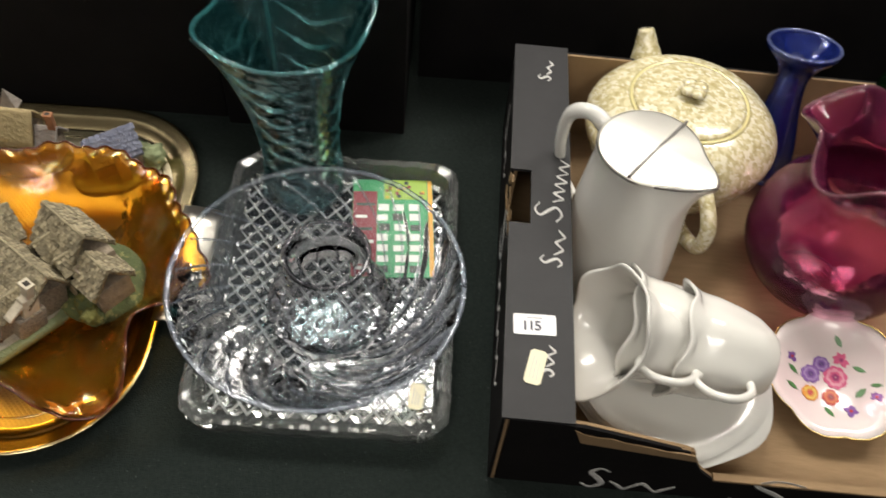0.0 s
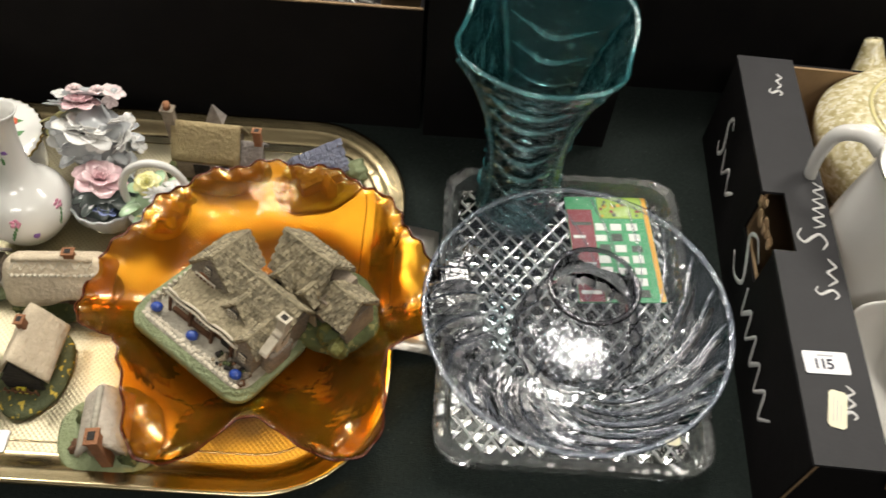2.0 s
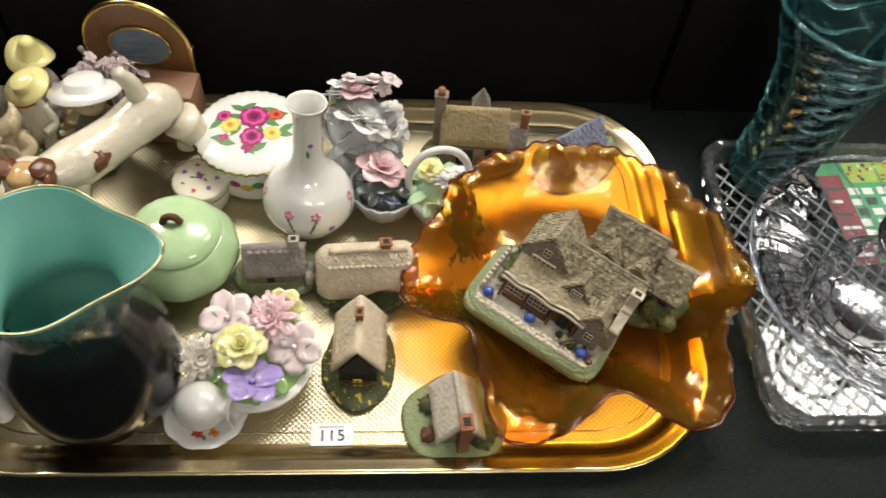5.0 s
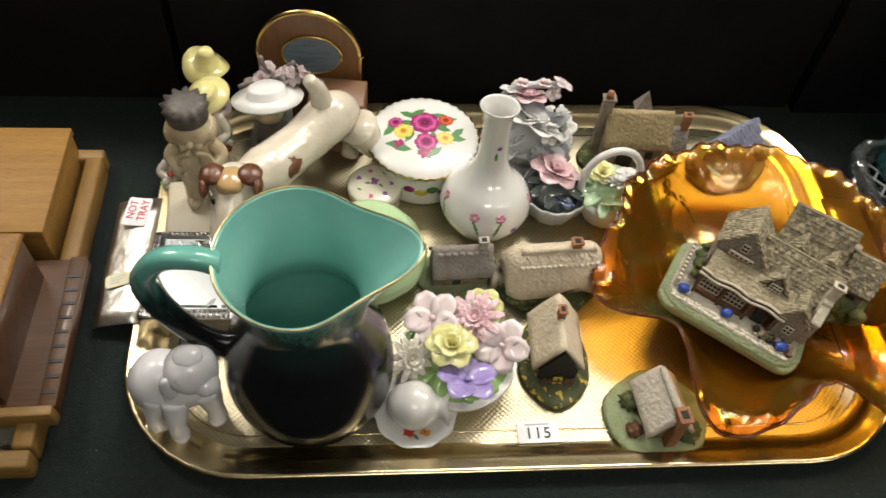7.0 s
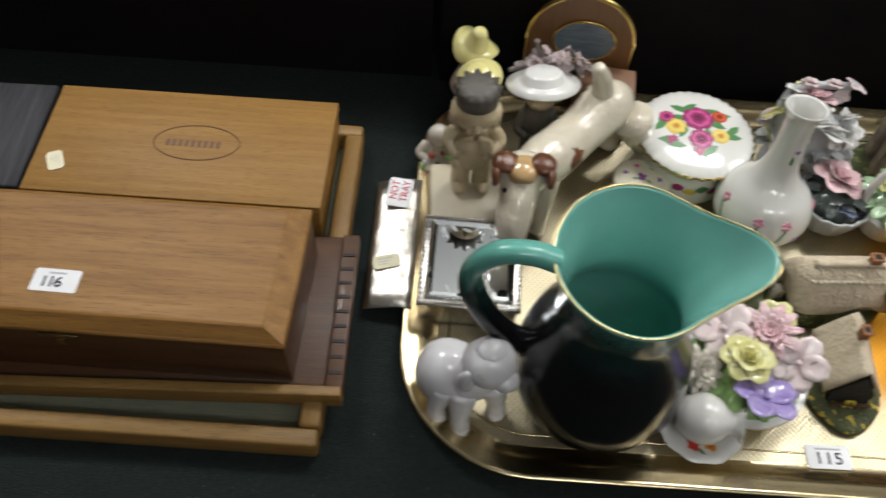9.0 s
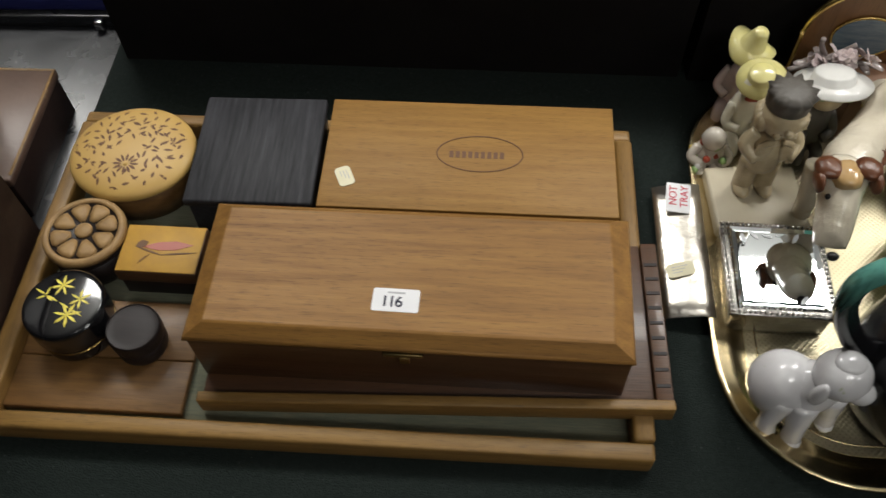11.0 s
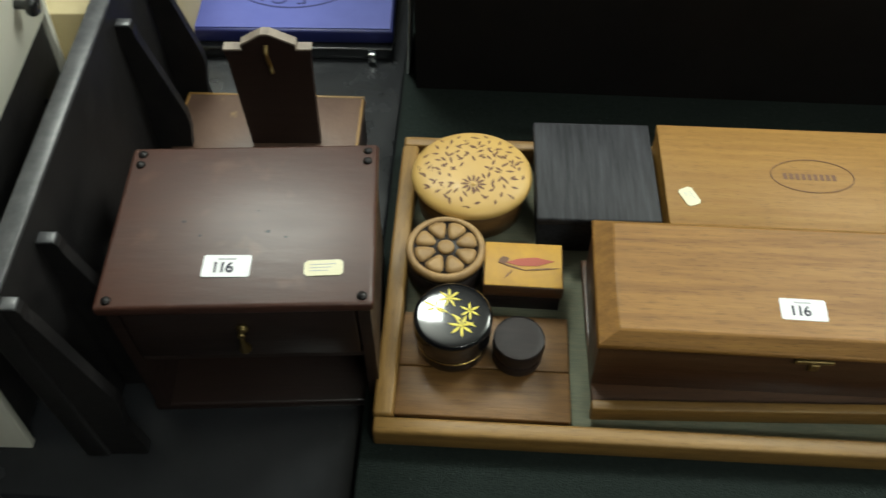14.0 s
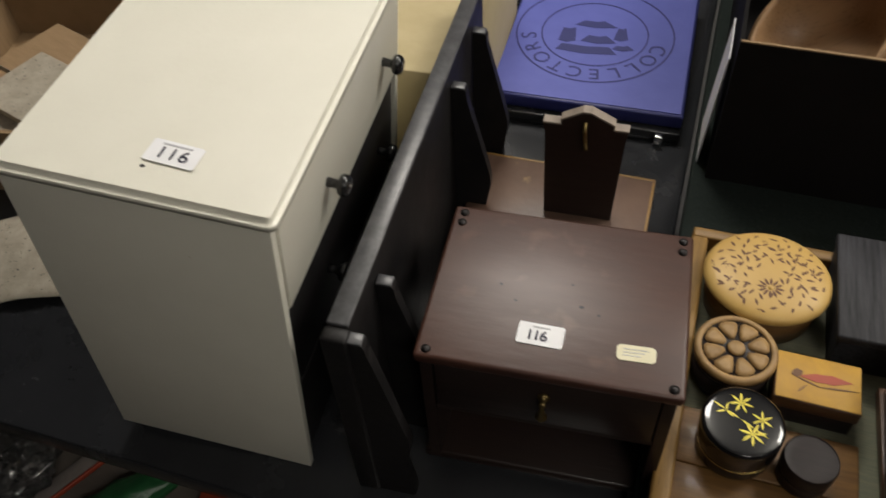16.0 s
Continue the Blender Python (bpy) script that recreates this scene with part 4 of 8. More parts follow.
for k in range(7):
    for j in range(3):
        x, y = -0.012 + 0.017 * j + rnd.uniform(-0.002, 0.002), -0.060 + 0.0145 * k
        part("print_patch", box(x - 0.006, x + 0.006, y - 0.004, y + 0.004 + rnd.uniform(0, 0.002), 0.0012, 0.0017), CARDS[0] if (k + j) % 2 else CARDS[rnd.choice((2, 4, 0))], card, smooth=False)
for k in range(16):
    x, y, q = rnd.uniform(-0.010, 0.034), rnd.uniform(0.043, 0.066), rnd.uniform(0.0015, 0.003)
    part("print_dot", prism([(x + q * math.cos(a), y + q * math.sin(a)) for a in np.linspace(0, 6.28, 6, endpoint=False)], 0.0016, 0.0019), CARDS[(4, 1, 3)[k % 3]], card, smooth=False)
for k in range(6):
    y = -0.06 + 0.018 * k
    part("print_bar", box(-0.044, -0.026 + rnd.uniform(-0.006, 0.004), y, y + 0.004, 0.0016, 0.0019), CARDS[(0, 4)[k % 2]], card, smooth=False)

# swirl bowl and posy pot
sb = thing("glass_bowl", -0.126, 0.492, 0.0145, "large pale blue swirled glass bowl standing in the glass tray", "bowl")


def swirl(a, k, r, z):
    t = z / 0.085
    q = abs(math.cos(11 * (a - 1.15 * max(0.0, t) ** 0.6)))
    edge = 0.0018 * math.cos(44 * a) if t > 0.97 else 0
    return (r + (0.0034 * (q - 0.6) if r > 0.05 else 0) + edge, z)


prof = spline([(0.042, 0), (0.058, 0.004), (0.085, 0.022), (0.112, 0.05), (0.128, 0.072), (0.139, 0.083)], 7)
part("bowl", lathe([(0.0005, 0)] + prof + [(0.1395, 0.0855)], 176, swirl, cap=False), SWIRL, sb)
for k in range(22):
    a0 = 2 * math.pi * k / 22
    pts = []
    for r, z in prof[6::3]:
        a = a0 + 1.15 * (z / 0.083) ** 0.6
        pts.append(((r + 0.0006) * math.cos(a), (r + 0.0006) * math.sin(a), z + 0.0005))
    part("swirl_rib", tube(pts, [0.0004, 0.0009, 0.0012, 0.0013, 0.0012], 5, None, 1.0, 2), RIB, sb)
part("rim", tube([(0.1392 * math.cos(a), 0.1392 * math.sin(a), 0.0868 + 0.0006 * math.cos(24 * a)) for a in np.linspace(0, 2 * math.pi, 97)], 0.0027, 8, None, 1.0, 1), RIB, sb, "pale blue rim")
pp = thing("posy_pot", -0.117, 0.498, 0.0192, "squat ribbed glass posy pot standing inside the swirled bowl", "pot")
POSY = glass("greyish ribbed glass", (0.93, 0.93, 0.94), (0.55, 0.55, 0.6), 0.045, 0.03, gloss=1.42, ripple=0.15)
part("pot", lathe([(0.0005, 0.0)] + spline([(0.034, 0.0), (0.053, 0.008), (0.0605, 0.028), (0.056, 0.048), (0.043, 0.068), (0.035, 0.082), (0.0345, 0.095), (0.039, 0.1118)], 5), 144,
     lambda a, k, r, z: (r * (1 + (0.045 * abs(math.cos(9 * a)) if 0.006 < z < 0.072 else 0)), z), cap=False), POSY, pp)
for k in range(18):
    a = 2 * math.pi * (k + 0.5) / 18
    part("rib_groove", tube([(r * math.cos(a), r * math.sin(a), z) for r, z in ((0.0535, 0.009), (0.061, 0.028), (0.0565, 0.048), (0.0435, 0.068))], [0.0006, 0.0016, 0.0016, 0.0006], 6, None, 1.0, 3), RIB, pp)
part("dark_rim", lathe([(0.0372, 0.1112), (0.0402, 0.1112), (0.0418, 0.1128), (0.0405, 0.1145), (0.0375, 0.1145), (0.0362, 0.1128)], 64, cap=False), glass("dark glass rim", (0.5, 0.49, 0.53), (0.05, 0.05, 0.06), 0.25), pp)

# turquoise vase
tv = thing("glass_vase", -0.17, 0.681, 0.0128, "tall turquoise glass vase with moulded swags and a flared squared rim", "vase")


def swag(a, k, r, z):
    t = min(1.0, z / 0.235)
    c4 = math.cos(4 * (a - 0.55))
    r = r * (1 + 0.075 * c4 * t ** 1.6 + 0.02 * max(0, math.cos(4 * (a - 0.55))) ** 6)
    drape = math.sin(2 * math.pi * (z / 0.021 + 0.42 * c4))
    r += 0.0012 * drape * (1 if 0.03 < z < 0.225 else 0)
    return (r, z + 0.006 * c4 * t ** 4)


prof = spline([(0.036, 0.0), (0.0455, 0.004), (0.0445, 0.02), (0.041, 0.06), (0.042, 0.10), (0.049, 0.15), (0.062, 0.195), (0.078, 0.23), (0.084, 0.242)], 8)
part("vase", lathe([(0.0005, 0)] + prof + [(0.083, 0.2445)] + [(max(0.001, r - 0.0055), z + 0.001) for r, z in prof if z > 0.018][::-1] + [(0.0005, 0.02)], 96, swag), TURQ, tv)
vprof = prof


def on_vase(a, z, out=0.0008):
    r = float(np.interp(z, [q[1] for q in vprof], [q[0] for q in vprof]))
    r2, z2 = swag(a, 0, r, z)
    return ((r2 + out) * math.cos(a), (r2 + out) * math.sin(a), z2)


for k in range(4):
    a0 = 0.55 + math.pi / 2 * k
    part("corner_rib", tube([on_vase(a0 + 0.06 * math.sin(z * 20), z, 0.002) for z in np.linspace(0.006, 0.236, 12)], 0.0026, 8, None, 1.0, 2), TURQB, tv)
    for j in range(7):
        z = 0.052 + 0.027 * j
        part("moulded_swag", tube([on_vase(a0 + math.pi / 2 * f, z - 0.02 * math.sin(math.pi * f), 0.0004) for f in np.linspace(0.08, 0.92, 9)], [0.0006, 0.0014, 0.0022, 0.0026, 0.0028, 0.0026, 0.0022, 0.0014, 0.0006], 8, None, 0.6, 2), TURQB, tv)
part("rim", tube([on_vase(a, 0.2415, -0.002) for a in np.linspace(0, 2 * math.pi, 65)], 0.0024, 8, None, 1.0, 1), TURQB, tv, "thick turquoise rim")
part("foot", lathe([(0.0, 0.0005), (0.044, 0.0005), (0.046, 0.004), (0.044, 0.014), (0.0, 0.014)], 40), TURQB, tv)
# amber bowl
ob_ = thing("amber_bowl", -0.416, 0.513, 0.0052, "amber carnival glass bowl with a deeply ruffled rim", "bowl")


def ruffle(a, k, r, z):
    """Six deep ruffles towards the front, fine scallops all round."""
    t = max(0.0, (r - 0.06) / 0.1)
    w = math.cos(6 * (a + radians(57)) + 0.2 * math.sin(a))
    front = min(1.0, max(0.0, 0.62 - 0.75 * math.sin(a)))
    fine = (0.0013 * math.cos(46 * a) if r > 0.15 else 0) + 0.0020 * min(1.0, t * 1.5) * math.cos(15 * a + 0.6 * math.sin(3 * a))
    return (r * (1 + (0.15 * w + 0.012) * t * t * front) + fine, z - 0.019 * w * t ** 2 * front - 0.004 * t * t * front + fine * 0.8)


prof = spline([(0.046, 0.0), (0.045, 0.006), (0.05, 0.012), (0.08, 0.017), (0.108, 0.029), (0.130, 0.046), (0.146, 0.058), (0.157, 0.062)], 6)
part("bowl", lathe([(0.0005, 0)] + prof + [(0.1585, 0.0635)] + [(r - 0.0015, z + 0.0032) for r, z in prof if z > 0.0125][::-1] + [(0.0005, 0.0155)], 276, ruffle), CARNIVAL, ob_)
edge_pts = [(ruffle(a, 0, 0.1587, 0.0632), a) for a in np.linspace(0, 2 * math.pi, 289)]
part("rim", tube([(r * math.cos(a), r * math.sin(a), z) for (r, z), a in edge_pts], 0.0013, 6, None, 1.0, 1), AMBERRIM, ob_, "thin dark amber rim")

# ---- green and black jug ----
JUGOUT = bpy.data.materials.new("jug glaze")
JUGOUT.use_nodes = True
nt = JUGOUT.node_tree
b = nt.nodes["Principled BSDF"]
tc, sep, rp, nz, ad = (nt.nodes.new("ShaderNode" + n) for n in ("TexCoord", "SeparateXYZ", "ValToRGB", "TexNoise", "Math"))
mp = nt.nodes.new("ShaderNodeMapping")
socket(mp, "Scale", (60, 60, 6))
nt.links.new(tc.outputs["Object"], mp.inputs[0]), nt.links.new(mp.outputs[0], nz.inputs["Vector"]), nt.links.new(tc.outputs["Object"], sep.inputs[0])
ad.operation = "MULTIPLY_ADD"
ad.inputs[1].default_value = 0.05
nt.links.new(nz.outputs["Fac"], ad.inputs[0]), nt.links.new(sep.outputs["Z"], ad.inputs[2])
rp.color_ramp.elements[0].position, rp.color_ramp.elements[1].position = 0.145, 0.225
rp.color_ramp.elements[0].color, rp.color_ramp.elements[1].color = (0.006, 0.006, 0.007, 1), (0.15, 0.42, 0.35, 1)
mid = rp.color_ramp.elements.new(0.185)
mid.color = (0.014, 0.04, 0.035, 1)
nt.links.new(ad.outputs[0], rp.inputs[0]), nt.links.new(rp.outputs[0], b.inputs["Base Color"])
socket(b, "Roughness", 0.2), socket(b, "Coat Weight", 0.12)
TEAL = mat("teal glaze", (0.20, 0.49, 0.42), 0.16, second=(0.26, 0.55, 0.48), scale=18, coat=0.4)
jug = thing("jug", -0.854, 0.421, 0.0052, "large pottery jug, black below, teal above and inside, gilt rim", "jug")
prof = spline([(0.05, 0), (0.061, 0.008), (0.0705, 0.032), (0.0725, 0.058), (0.067, 0.09), (0.054, 0.122), (0.0475, 0.145), (0.05, 0.17), (0.0575, 0.195), (0.062, 0.208)], 5)


def lip(a, k, r, z):
    a = (a + math.pi) % (2 * math.pi) - math.pi
    t = max(0.0, (z - 0.138) / 0.07)
    return (r + 0.029 * t ** 1.5 * math.exp(-(a / 0.42) ** 2) - 0.003 * t * math.exp(-((abs(a) - 0.95) / 0.4) ** 2), z + 0.008 * t * t * math.exp(-(a / 0.6) ** 2) + 0.004 * t * math.sin(a))


part("body", lathe([(0.0005, 0.001)] + prof, 84, lip, cap=False), JUGOUT, jug)
part("inside", lathe([(r - 0.0035, z) for r, z in prof if z > 0.004][::-1] + [(0.0005, 0.005)], 84, lip, cap=False), TEAL, jug, "teal glazed inside")
part("lip", lathe([(0.062, 0.208), (0.0623, 0.2092), (0.0606, 0.2100), (0.0589, 0.2092), (0.0585, 0.208)], 84, lip, cap=False), TEAL, jug, "teal glazed lip")
rim_pts = [(lip(a, 0, 0.0612, 0.2100), a) for a in np.linspace(0, 2 * math.pi, 121)]
part("rim", tube([(r * math.cos(a), r * math.sin(a), z) for (r, z), a in rim_pts], 0.0010, 6, None, 1.0, 1), mat("worn gilt line", (0.72, 0.55, 0.24), 0.3, 1.0, second=(0.40, 0.42, 0.26), scale=45, amount=0.5), jug, "worn gilt rim line")
part("handle", tube([(-0.057, 0, 0.2), (-0.075, 0, 0.207), (-0.098, 0.001, 0.203), (-0.114, 0.002, 0.18), (-0.112, 0.002, 0.148), (-0.098, 0.001, 0.115), (-0.08, 0, 0.09), (-0.064, 0, 0.08)], [0.0095, 0.009, 0.009, 0.0085, 0.008, 0.0075, 0.008, 0.009], 14, None, 1.35), JUGOUT, jug)
part("foot_ring", lathe([(0.046, 0), (0.0485, 0.0), (0.0515, 0.003), (0.050, 0.0045)], 64, cap=False), GOLD, jug)


# ---- fruit box of china ----
fb = thing("fruit_box", 0.046, 0.346, 0, "open charcoal printed cardboard fruit box with a torn front", "box", -2.2)
L, DY, FH = 0.56, 0.47, 0.128
part("floor_panel", box(0.006, L, 0.004, DY - 0.004, 0.002, 0.006), TAN, fb, smooth=False)


def card_wall(poly, thick, place, m_out, m_in, name):
    """A wall of card: printed outside, brown inside; poly in its own plane."""
    w = part(name, moved(prism(poly, 0, thick * 0.5), place), m_out, fb, smooth=False)
    part("inner_liner", moved(prism(poly, -thick * 0.5, -0.0002), place), m_in, w, "brown inner face", smooth=False)
    return w


# side wall towards the glass, with a hand hole
hole0, hole1 = 0.205, 0.275
side = [(0, 0), (DY, 0), (DY, FH), (hole1, FH), (hole1, 0.075), (hole0, 0.075), (hole0, FH), (0, FH)]
leftm = Matrix(((0, 0, -1, 0.003), (1, 0, 0, 0), (0, 1, 0, 0), (0, 0, 0, 1)))
card_wall(side, 0.006, leftm, BLACKCARD, TAN, "side_wall")
card_wall([(0.007, 0), (L, 0), (L, 0.045), (0.20, 0.042), (0.185, 0.058), (0.165, 0.095), (0.12, 0.108), (0.07, FH - 0.006), (0.007, FH - 0.002)], 0.006, Matrix(((1, 0, 0, 0), (0, 0, -1, 0.003), (0, 1, 0, 0), (0, 0, 0, 1))), BLACKCARD, TAN, "front_wall")
card_wall([(0.007, 0), (L, 0), (L, FH), (0.007, FH)], 0.006, Matrix(((1, 0, 0, 0), (0, 0, 1, DY - 0.003), (0, 1, 0, 0), (0, 0, 0, 1))), BLACKCARD, TAN, "back_wall")
card_wall([(0.007, 0), (DY - 0.007, 0), (DY - 0.007, FH), (0.007, FH)], 0.006, Matrix(((0, 0, 1, L - 0.003), (1, 0, 0, 0), (0, 1, 0, 0), (0, 0, 0, 1))), BLACKCARD, TAN, "end_wall")
# folded top flange with the notch of the hand hole
fl = [(-0.001, -0.002), (0.060, -0.002), (0.060, DY + 0.002), (-0.001, DY + 0.002), (-0.001, hole1), (0.02, hole1), (0.02, hole0), (-0.001, hole0)]
flange = part("top_flange", prism(fl, FH + 0.0005, FH + 0.004), GREYCARD, fb, "charcoal flange with white script", smooth=False)
part("flange_inner", box(0.056, 0.060, 0.004, DY - 0.004, 0.01, FH), TAN, fb, smooth=False)
rnd = random.Random(11)
for k in range(10):
    part("torn_card", blob(0.004, k, 0.8, (0.3, 1.7, 1.5), 1, (-0.001 + rnd.uniform(-0.003, 0.003), hole0 + 0.012 + 0.006 * k, FH - 0.006 + rnd.uniform(-0.005, 0.004))), TAN, fb, "torn brown corrugated card", smooth=False)
for k in range(3):
    y0 = -0.002 + 0.004 * k
    pts = [(0.062 + 0.006 * k, FH - 0.008 - 0.002 * k)] + [(0.07 + 0.0125 * i, FH - 0.012 - 0.0028 * i + rnd.uniform(-0.003, 0.003) - 0.002 * k) for i in range(9)] + [(0.175, 0.082 - 0.003 * k), (0.07, FH - 0.03)]
    part("torn_layer", moved(prism(pts, -0.0006, 0.0006), Matrix(((1, 0, 0, 0), (0, 0, -1, y0), (0, 1, 0, 0), (0, 0, 0, 1)))), TAN, fb, "torn brown card layer", smooth=False)
part("front_edge", box(0.2, L - 0.002, -0.0015, 0.0055, 0.0432, 0.0462), TAN, fb, "raw brown card edge", smooth=False)


def squiggle(length, height, loops, thick, m, seed, name="script_print"):
    """Unlettered white brush strokes: one tall opening swash, then a low wave."""
    r = random.Random(seed)
    h, w0 = height, length * 0.26
    x0 = -length / 2
    bm = tube([(x0 + w0 * 0.95, h * 0.92, 0), (x0 + w0 * 0.5, h * 1.06, 0), (x0 + w0 * 0.2, h * 0.8, 0), (x0 + w0 * 0.55, h * 0.5, 0), (x0 + w0 * 0.8, h * 0.2, 0), (x0 + w0 * 0.4, -h * 0.06, 0), (x0 - w0 * 0.05, h * 0.12, 0)],
              [thick * 0.5, thick * 0.7, thick * 1.1, thick * 1.4, thick * 1.1, thick * 0.8, thick * 0.6], 6, None, 1.0, 4)
    n = 4 * loops
    wave = [(x0 + w0 * 1.1 + (length - w0 * 1.1) * i / n, h * (0.2 + (0.17 + 0.05 * r.random()) * math.cos(math.pi * i / 2)), 0) for i in range(n + 1)]
    bm = tube(wave, [thick * q for q in (0.6, 1.1, 0.7, 1.2, 0.6, 1.1, 0.5)], 6, bm, 1.0, 4)
    bmesh.ops.transform(bm, matrix=Matrix.Translation((0, -height * 0.4, 0)) @ Matrix.Diagonal((1, 1, 0.08, 1)), verts=bm.verts[:])
    ob = part(name, bm, m, fb, "white script print")
    ob.matrix_basis = SCRIPT
    return ob


up = FH + 0.0042
for y, ln, h in ((0.178, 0.044, 0.018), (0.252, 0.082, 0.024), (0.055, 0.03, 0.016), (0.43, 0.034, 0.012)):
    SCRIPT = pose(0.044 if h > 0.017 else 0.036, y, up, 0, 0, 82)
    squiggle(ln, h, max(2, int(ln / 0.016)), 0.0013, WHITEPRINT, int(y * 1000))
for y, ln, h in ((0.165, 0.20, 0.06), (0.375, 0.09, 0.05)):
    SCRIPT = Matrix(((0, 0, -1, -0.0004), (-1, 0, 0, y), (0, 1, 0, 0.062), (0, 0, 0, 1)))
    squiggle(ln, h, max(2, int(ln / 0.036)), 0.0028, WHITEPRINT, int(y * 777))
for x, ln, h in ((0.13, 0.085, 0.038), (0.34, 0.22, 0.05)):
    SCRIPT = Matrix(((1, 0, 0, x), (0, 0, -1, -0.0006), (0, 1, 0, 0.02), (0, 0, 0, 1)))
    squiggle(ln, h, max(2, int(ln / 0.036)), 0.0028, WHITEPRINT, int(x * 555))
lot_label(0.0745, 0.4345, 0.1325, 0, "115")
t_ = price_tag(0.074, 0.392, 0.1325, 76, long=0.034)

# teapot
MOTTLE = mat("mottled stoneware glaze", (0.40, 0.34, 0.17), 0.16, second=(0.62, 0.56, 0.36), scale=120, amount=0.8, coat=0.4, spots=(0.66, 0.62, 0.47), spot_scale=170, spot_at=0.53, spot_soft=0.03)
CREAMG = mat("cream glaze band", (0.60, 0.54, 0.27), 0.15, coat=0.4)
tp = thing("teapot", 0.252, 0.73, 0.0062, "round mottled beige teapot with a ringed lid", "teapot", 0)
tp.scale = (0.99, 0.99, 1.05)
prof = spline([(0.046, 0), (0.06, 0.006), (0.092, 0.05), (0.108, 0.086), (0.106, 0.102), (0.09, 0.119), (0.072, 0.127), (0.062, 0.129)], 5)
part("body", lathe([(0.0005, 0.0)] + prof + [(0.058, 0.126), (0.0005, 0.12)], 64), MOTTLE, tp)
part("band", lathe([(0.0625, 0.1278), (0.064, 0.1305), (0.0675, 0.1285), (0.0655, 0.126)], 64, cap=False), CREAMG, tp, "cream ring round the lid")
lid = part("lid", lathe(spline([(0.0605, 0.127), (0.0615, 0.131), (0.052, 0.134), (0.03, 0.137), (0.0, 0.138)], 4), 56), MOTTLE, tp)
kb = None
for k in range(4):
    a = math.pi / 2 * k + 0.4
    kb = blob(0.0085, k, 0.05, (1, 1, 0.5), 2, (0.0085 * math.cos(a), 0.0085 * math.sin(a), 0.145), bm=kb)
kb = lathe([(0.005, 0.137), (0.0042, 0.145), (0, 0.148)], 14, bm=kb)
part("knob", kb, MOTTLE, lid, "four lobed knob")
part("spout", tube([(-0.018, 0.06, 0.06), (-0.028, 0.088, 0.09), (-0.034, 0.106, 0.118), (-0.037, 0.114, 0.134)], [0.03, 0.025, 0.014, 0.009], 16), MOTTLE, tp)
part("handle", tube([(0.005, -0.085, 0.098), (0.008, -0.118, 0.104), (0.012, -0.146, 0.085), (0.01, -0.143, 0.055), (0.004, -0.112, 0.038), (0.0, -0.095, 0.036)], [0.009, 0.0085, 0.0085, 0.0085, 0.009, 0.01], 12), MOTTLE, tp)

# coffee pot with a flat lid
STEEL = mat("grey slit", (0.12, 0.11, 0.10), 0.4)
cp = thing("coffee_pot", 0.176, 0.588, 0.0062, "tall white china coffee pot with flat steel lid, loop handle", "pot", -40)
prof = spline([(0.052, 0), (0.06, 0.006), (0.060, 0.06), (0.055, 0.13), (0.05, 0.18), (0.0505, 0.2)], 5)


def beak(a, k, r, z):
    a = (a + math.pi) % (2 * math.pi) - math.pi
    t = max(0.0, (z - 0.13) / 0.07)
    return (r + 0.022 * t ** 2 * math.exp(-(a / 0.38) ** 2), z)


part("body", lathe([(0.0005, 0)] + prof, 72, beak, cap=False), WHITE, cp)
part("lid", lathe([(0.0505, 0.2), (0.0485, 0.2025), (0.046, 0.203), (0.001, 0.207)], 72, lambda a, k, r, z: beak(a, k, r, 0.2)[:1] + (z,) if k < 3 else (r, z)), mat("satin steel lid", (0.86, 0.84, 0.78), 0.42, 1.0, second=(0.80, 0.78, 0.72), scale=30, rough_var=0.08), cp, "satin steel lid")
part("slit", box(0.006, 0.0082, -0.049, 0.049, 0.2035, 0.2072), STEEL, cp, "dark slit across the lid", smooth=False)
part("lid_gap", tube([(0.03, -0.041, 0.2022), (0.055, -0.022, 0.2022), (0.0715, -0.001, 0.2022)], 0.0012, 6), STEEL, cp)
part("handle", tube([(-0.045, 0, 0.192), (-0.066, 0, 0.2), (-0.088, 0, 0.185), (-0.093, 0, 0.15), (-0.086, 0, 0.11), (-0.068, 0, 0.085), (-0.056, 0, 0.08)], [0.009, 0.008, 0.008, 0.0075, 0.007, 0.0075, 0.009], 14, None, 0.8), WHITE, cp)

# stacked saucers
for k in range(4):
    s = thing("saucer", 0.218 + 0.005 * k, 0.452 - 0.004 * k, 0.0065 + 0.008 * k, "white china saucer with a gently scalloped edge, in a stack", "saucer", 11 * k, "stacked white saucers")
    if k == 3:
        s.matrix_basis = pose(0.222, 0.452, 0.0075 + 0.008 * k, 3, 1, 33)
    part("dish", lathe([(0.0005, 0.0), (0.04, 0.0), (0.045, 0.003), (0.075, 0.009), (0.095, 0.0165), (0.0955, 0.0185), (0.075, 0.0125), (0.045, 0.0065), (0.0005, 0.0055)], 72, lambda a, k, r, z: (r * (1 + (0.025 * math.cos(6 * a) if r > 0.06 else 0)), z)), WHITE, s)
    part("foot_ring", lathe([(0.036, -0.0006), (0.0395, -0.0006), (0.0395, 0.0002), (0.036, 0.0002)], 48, cap=False), WHITE, s)


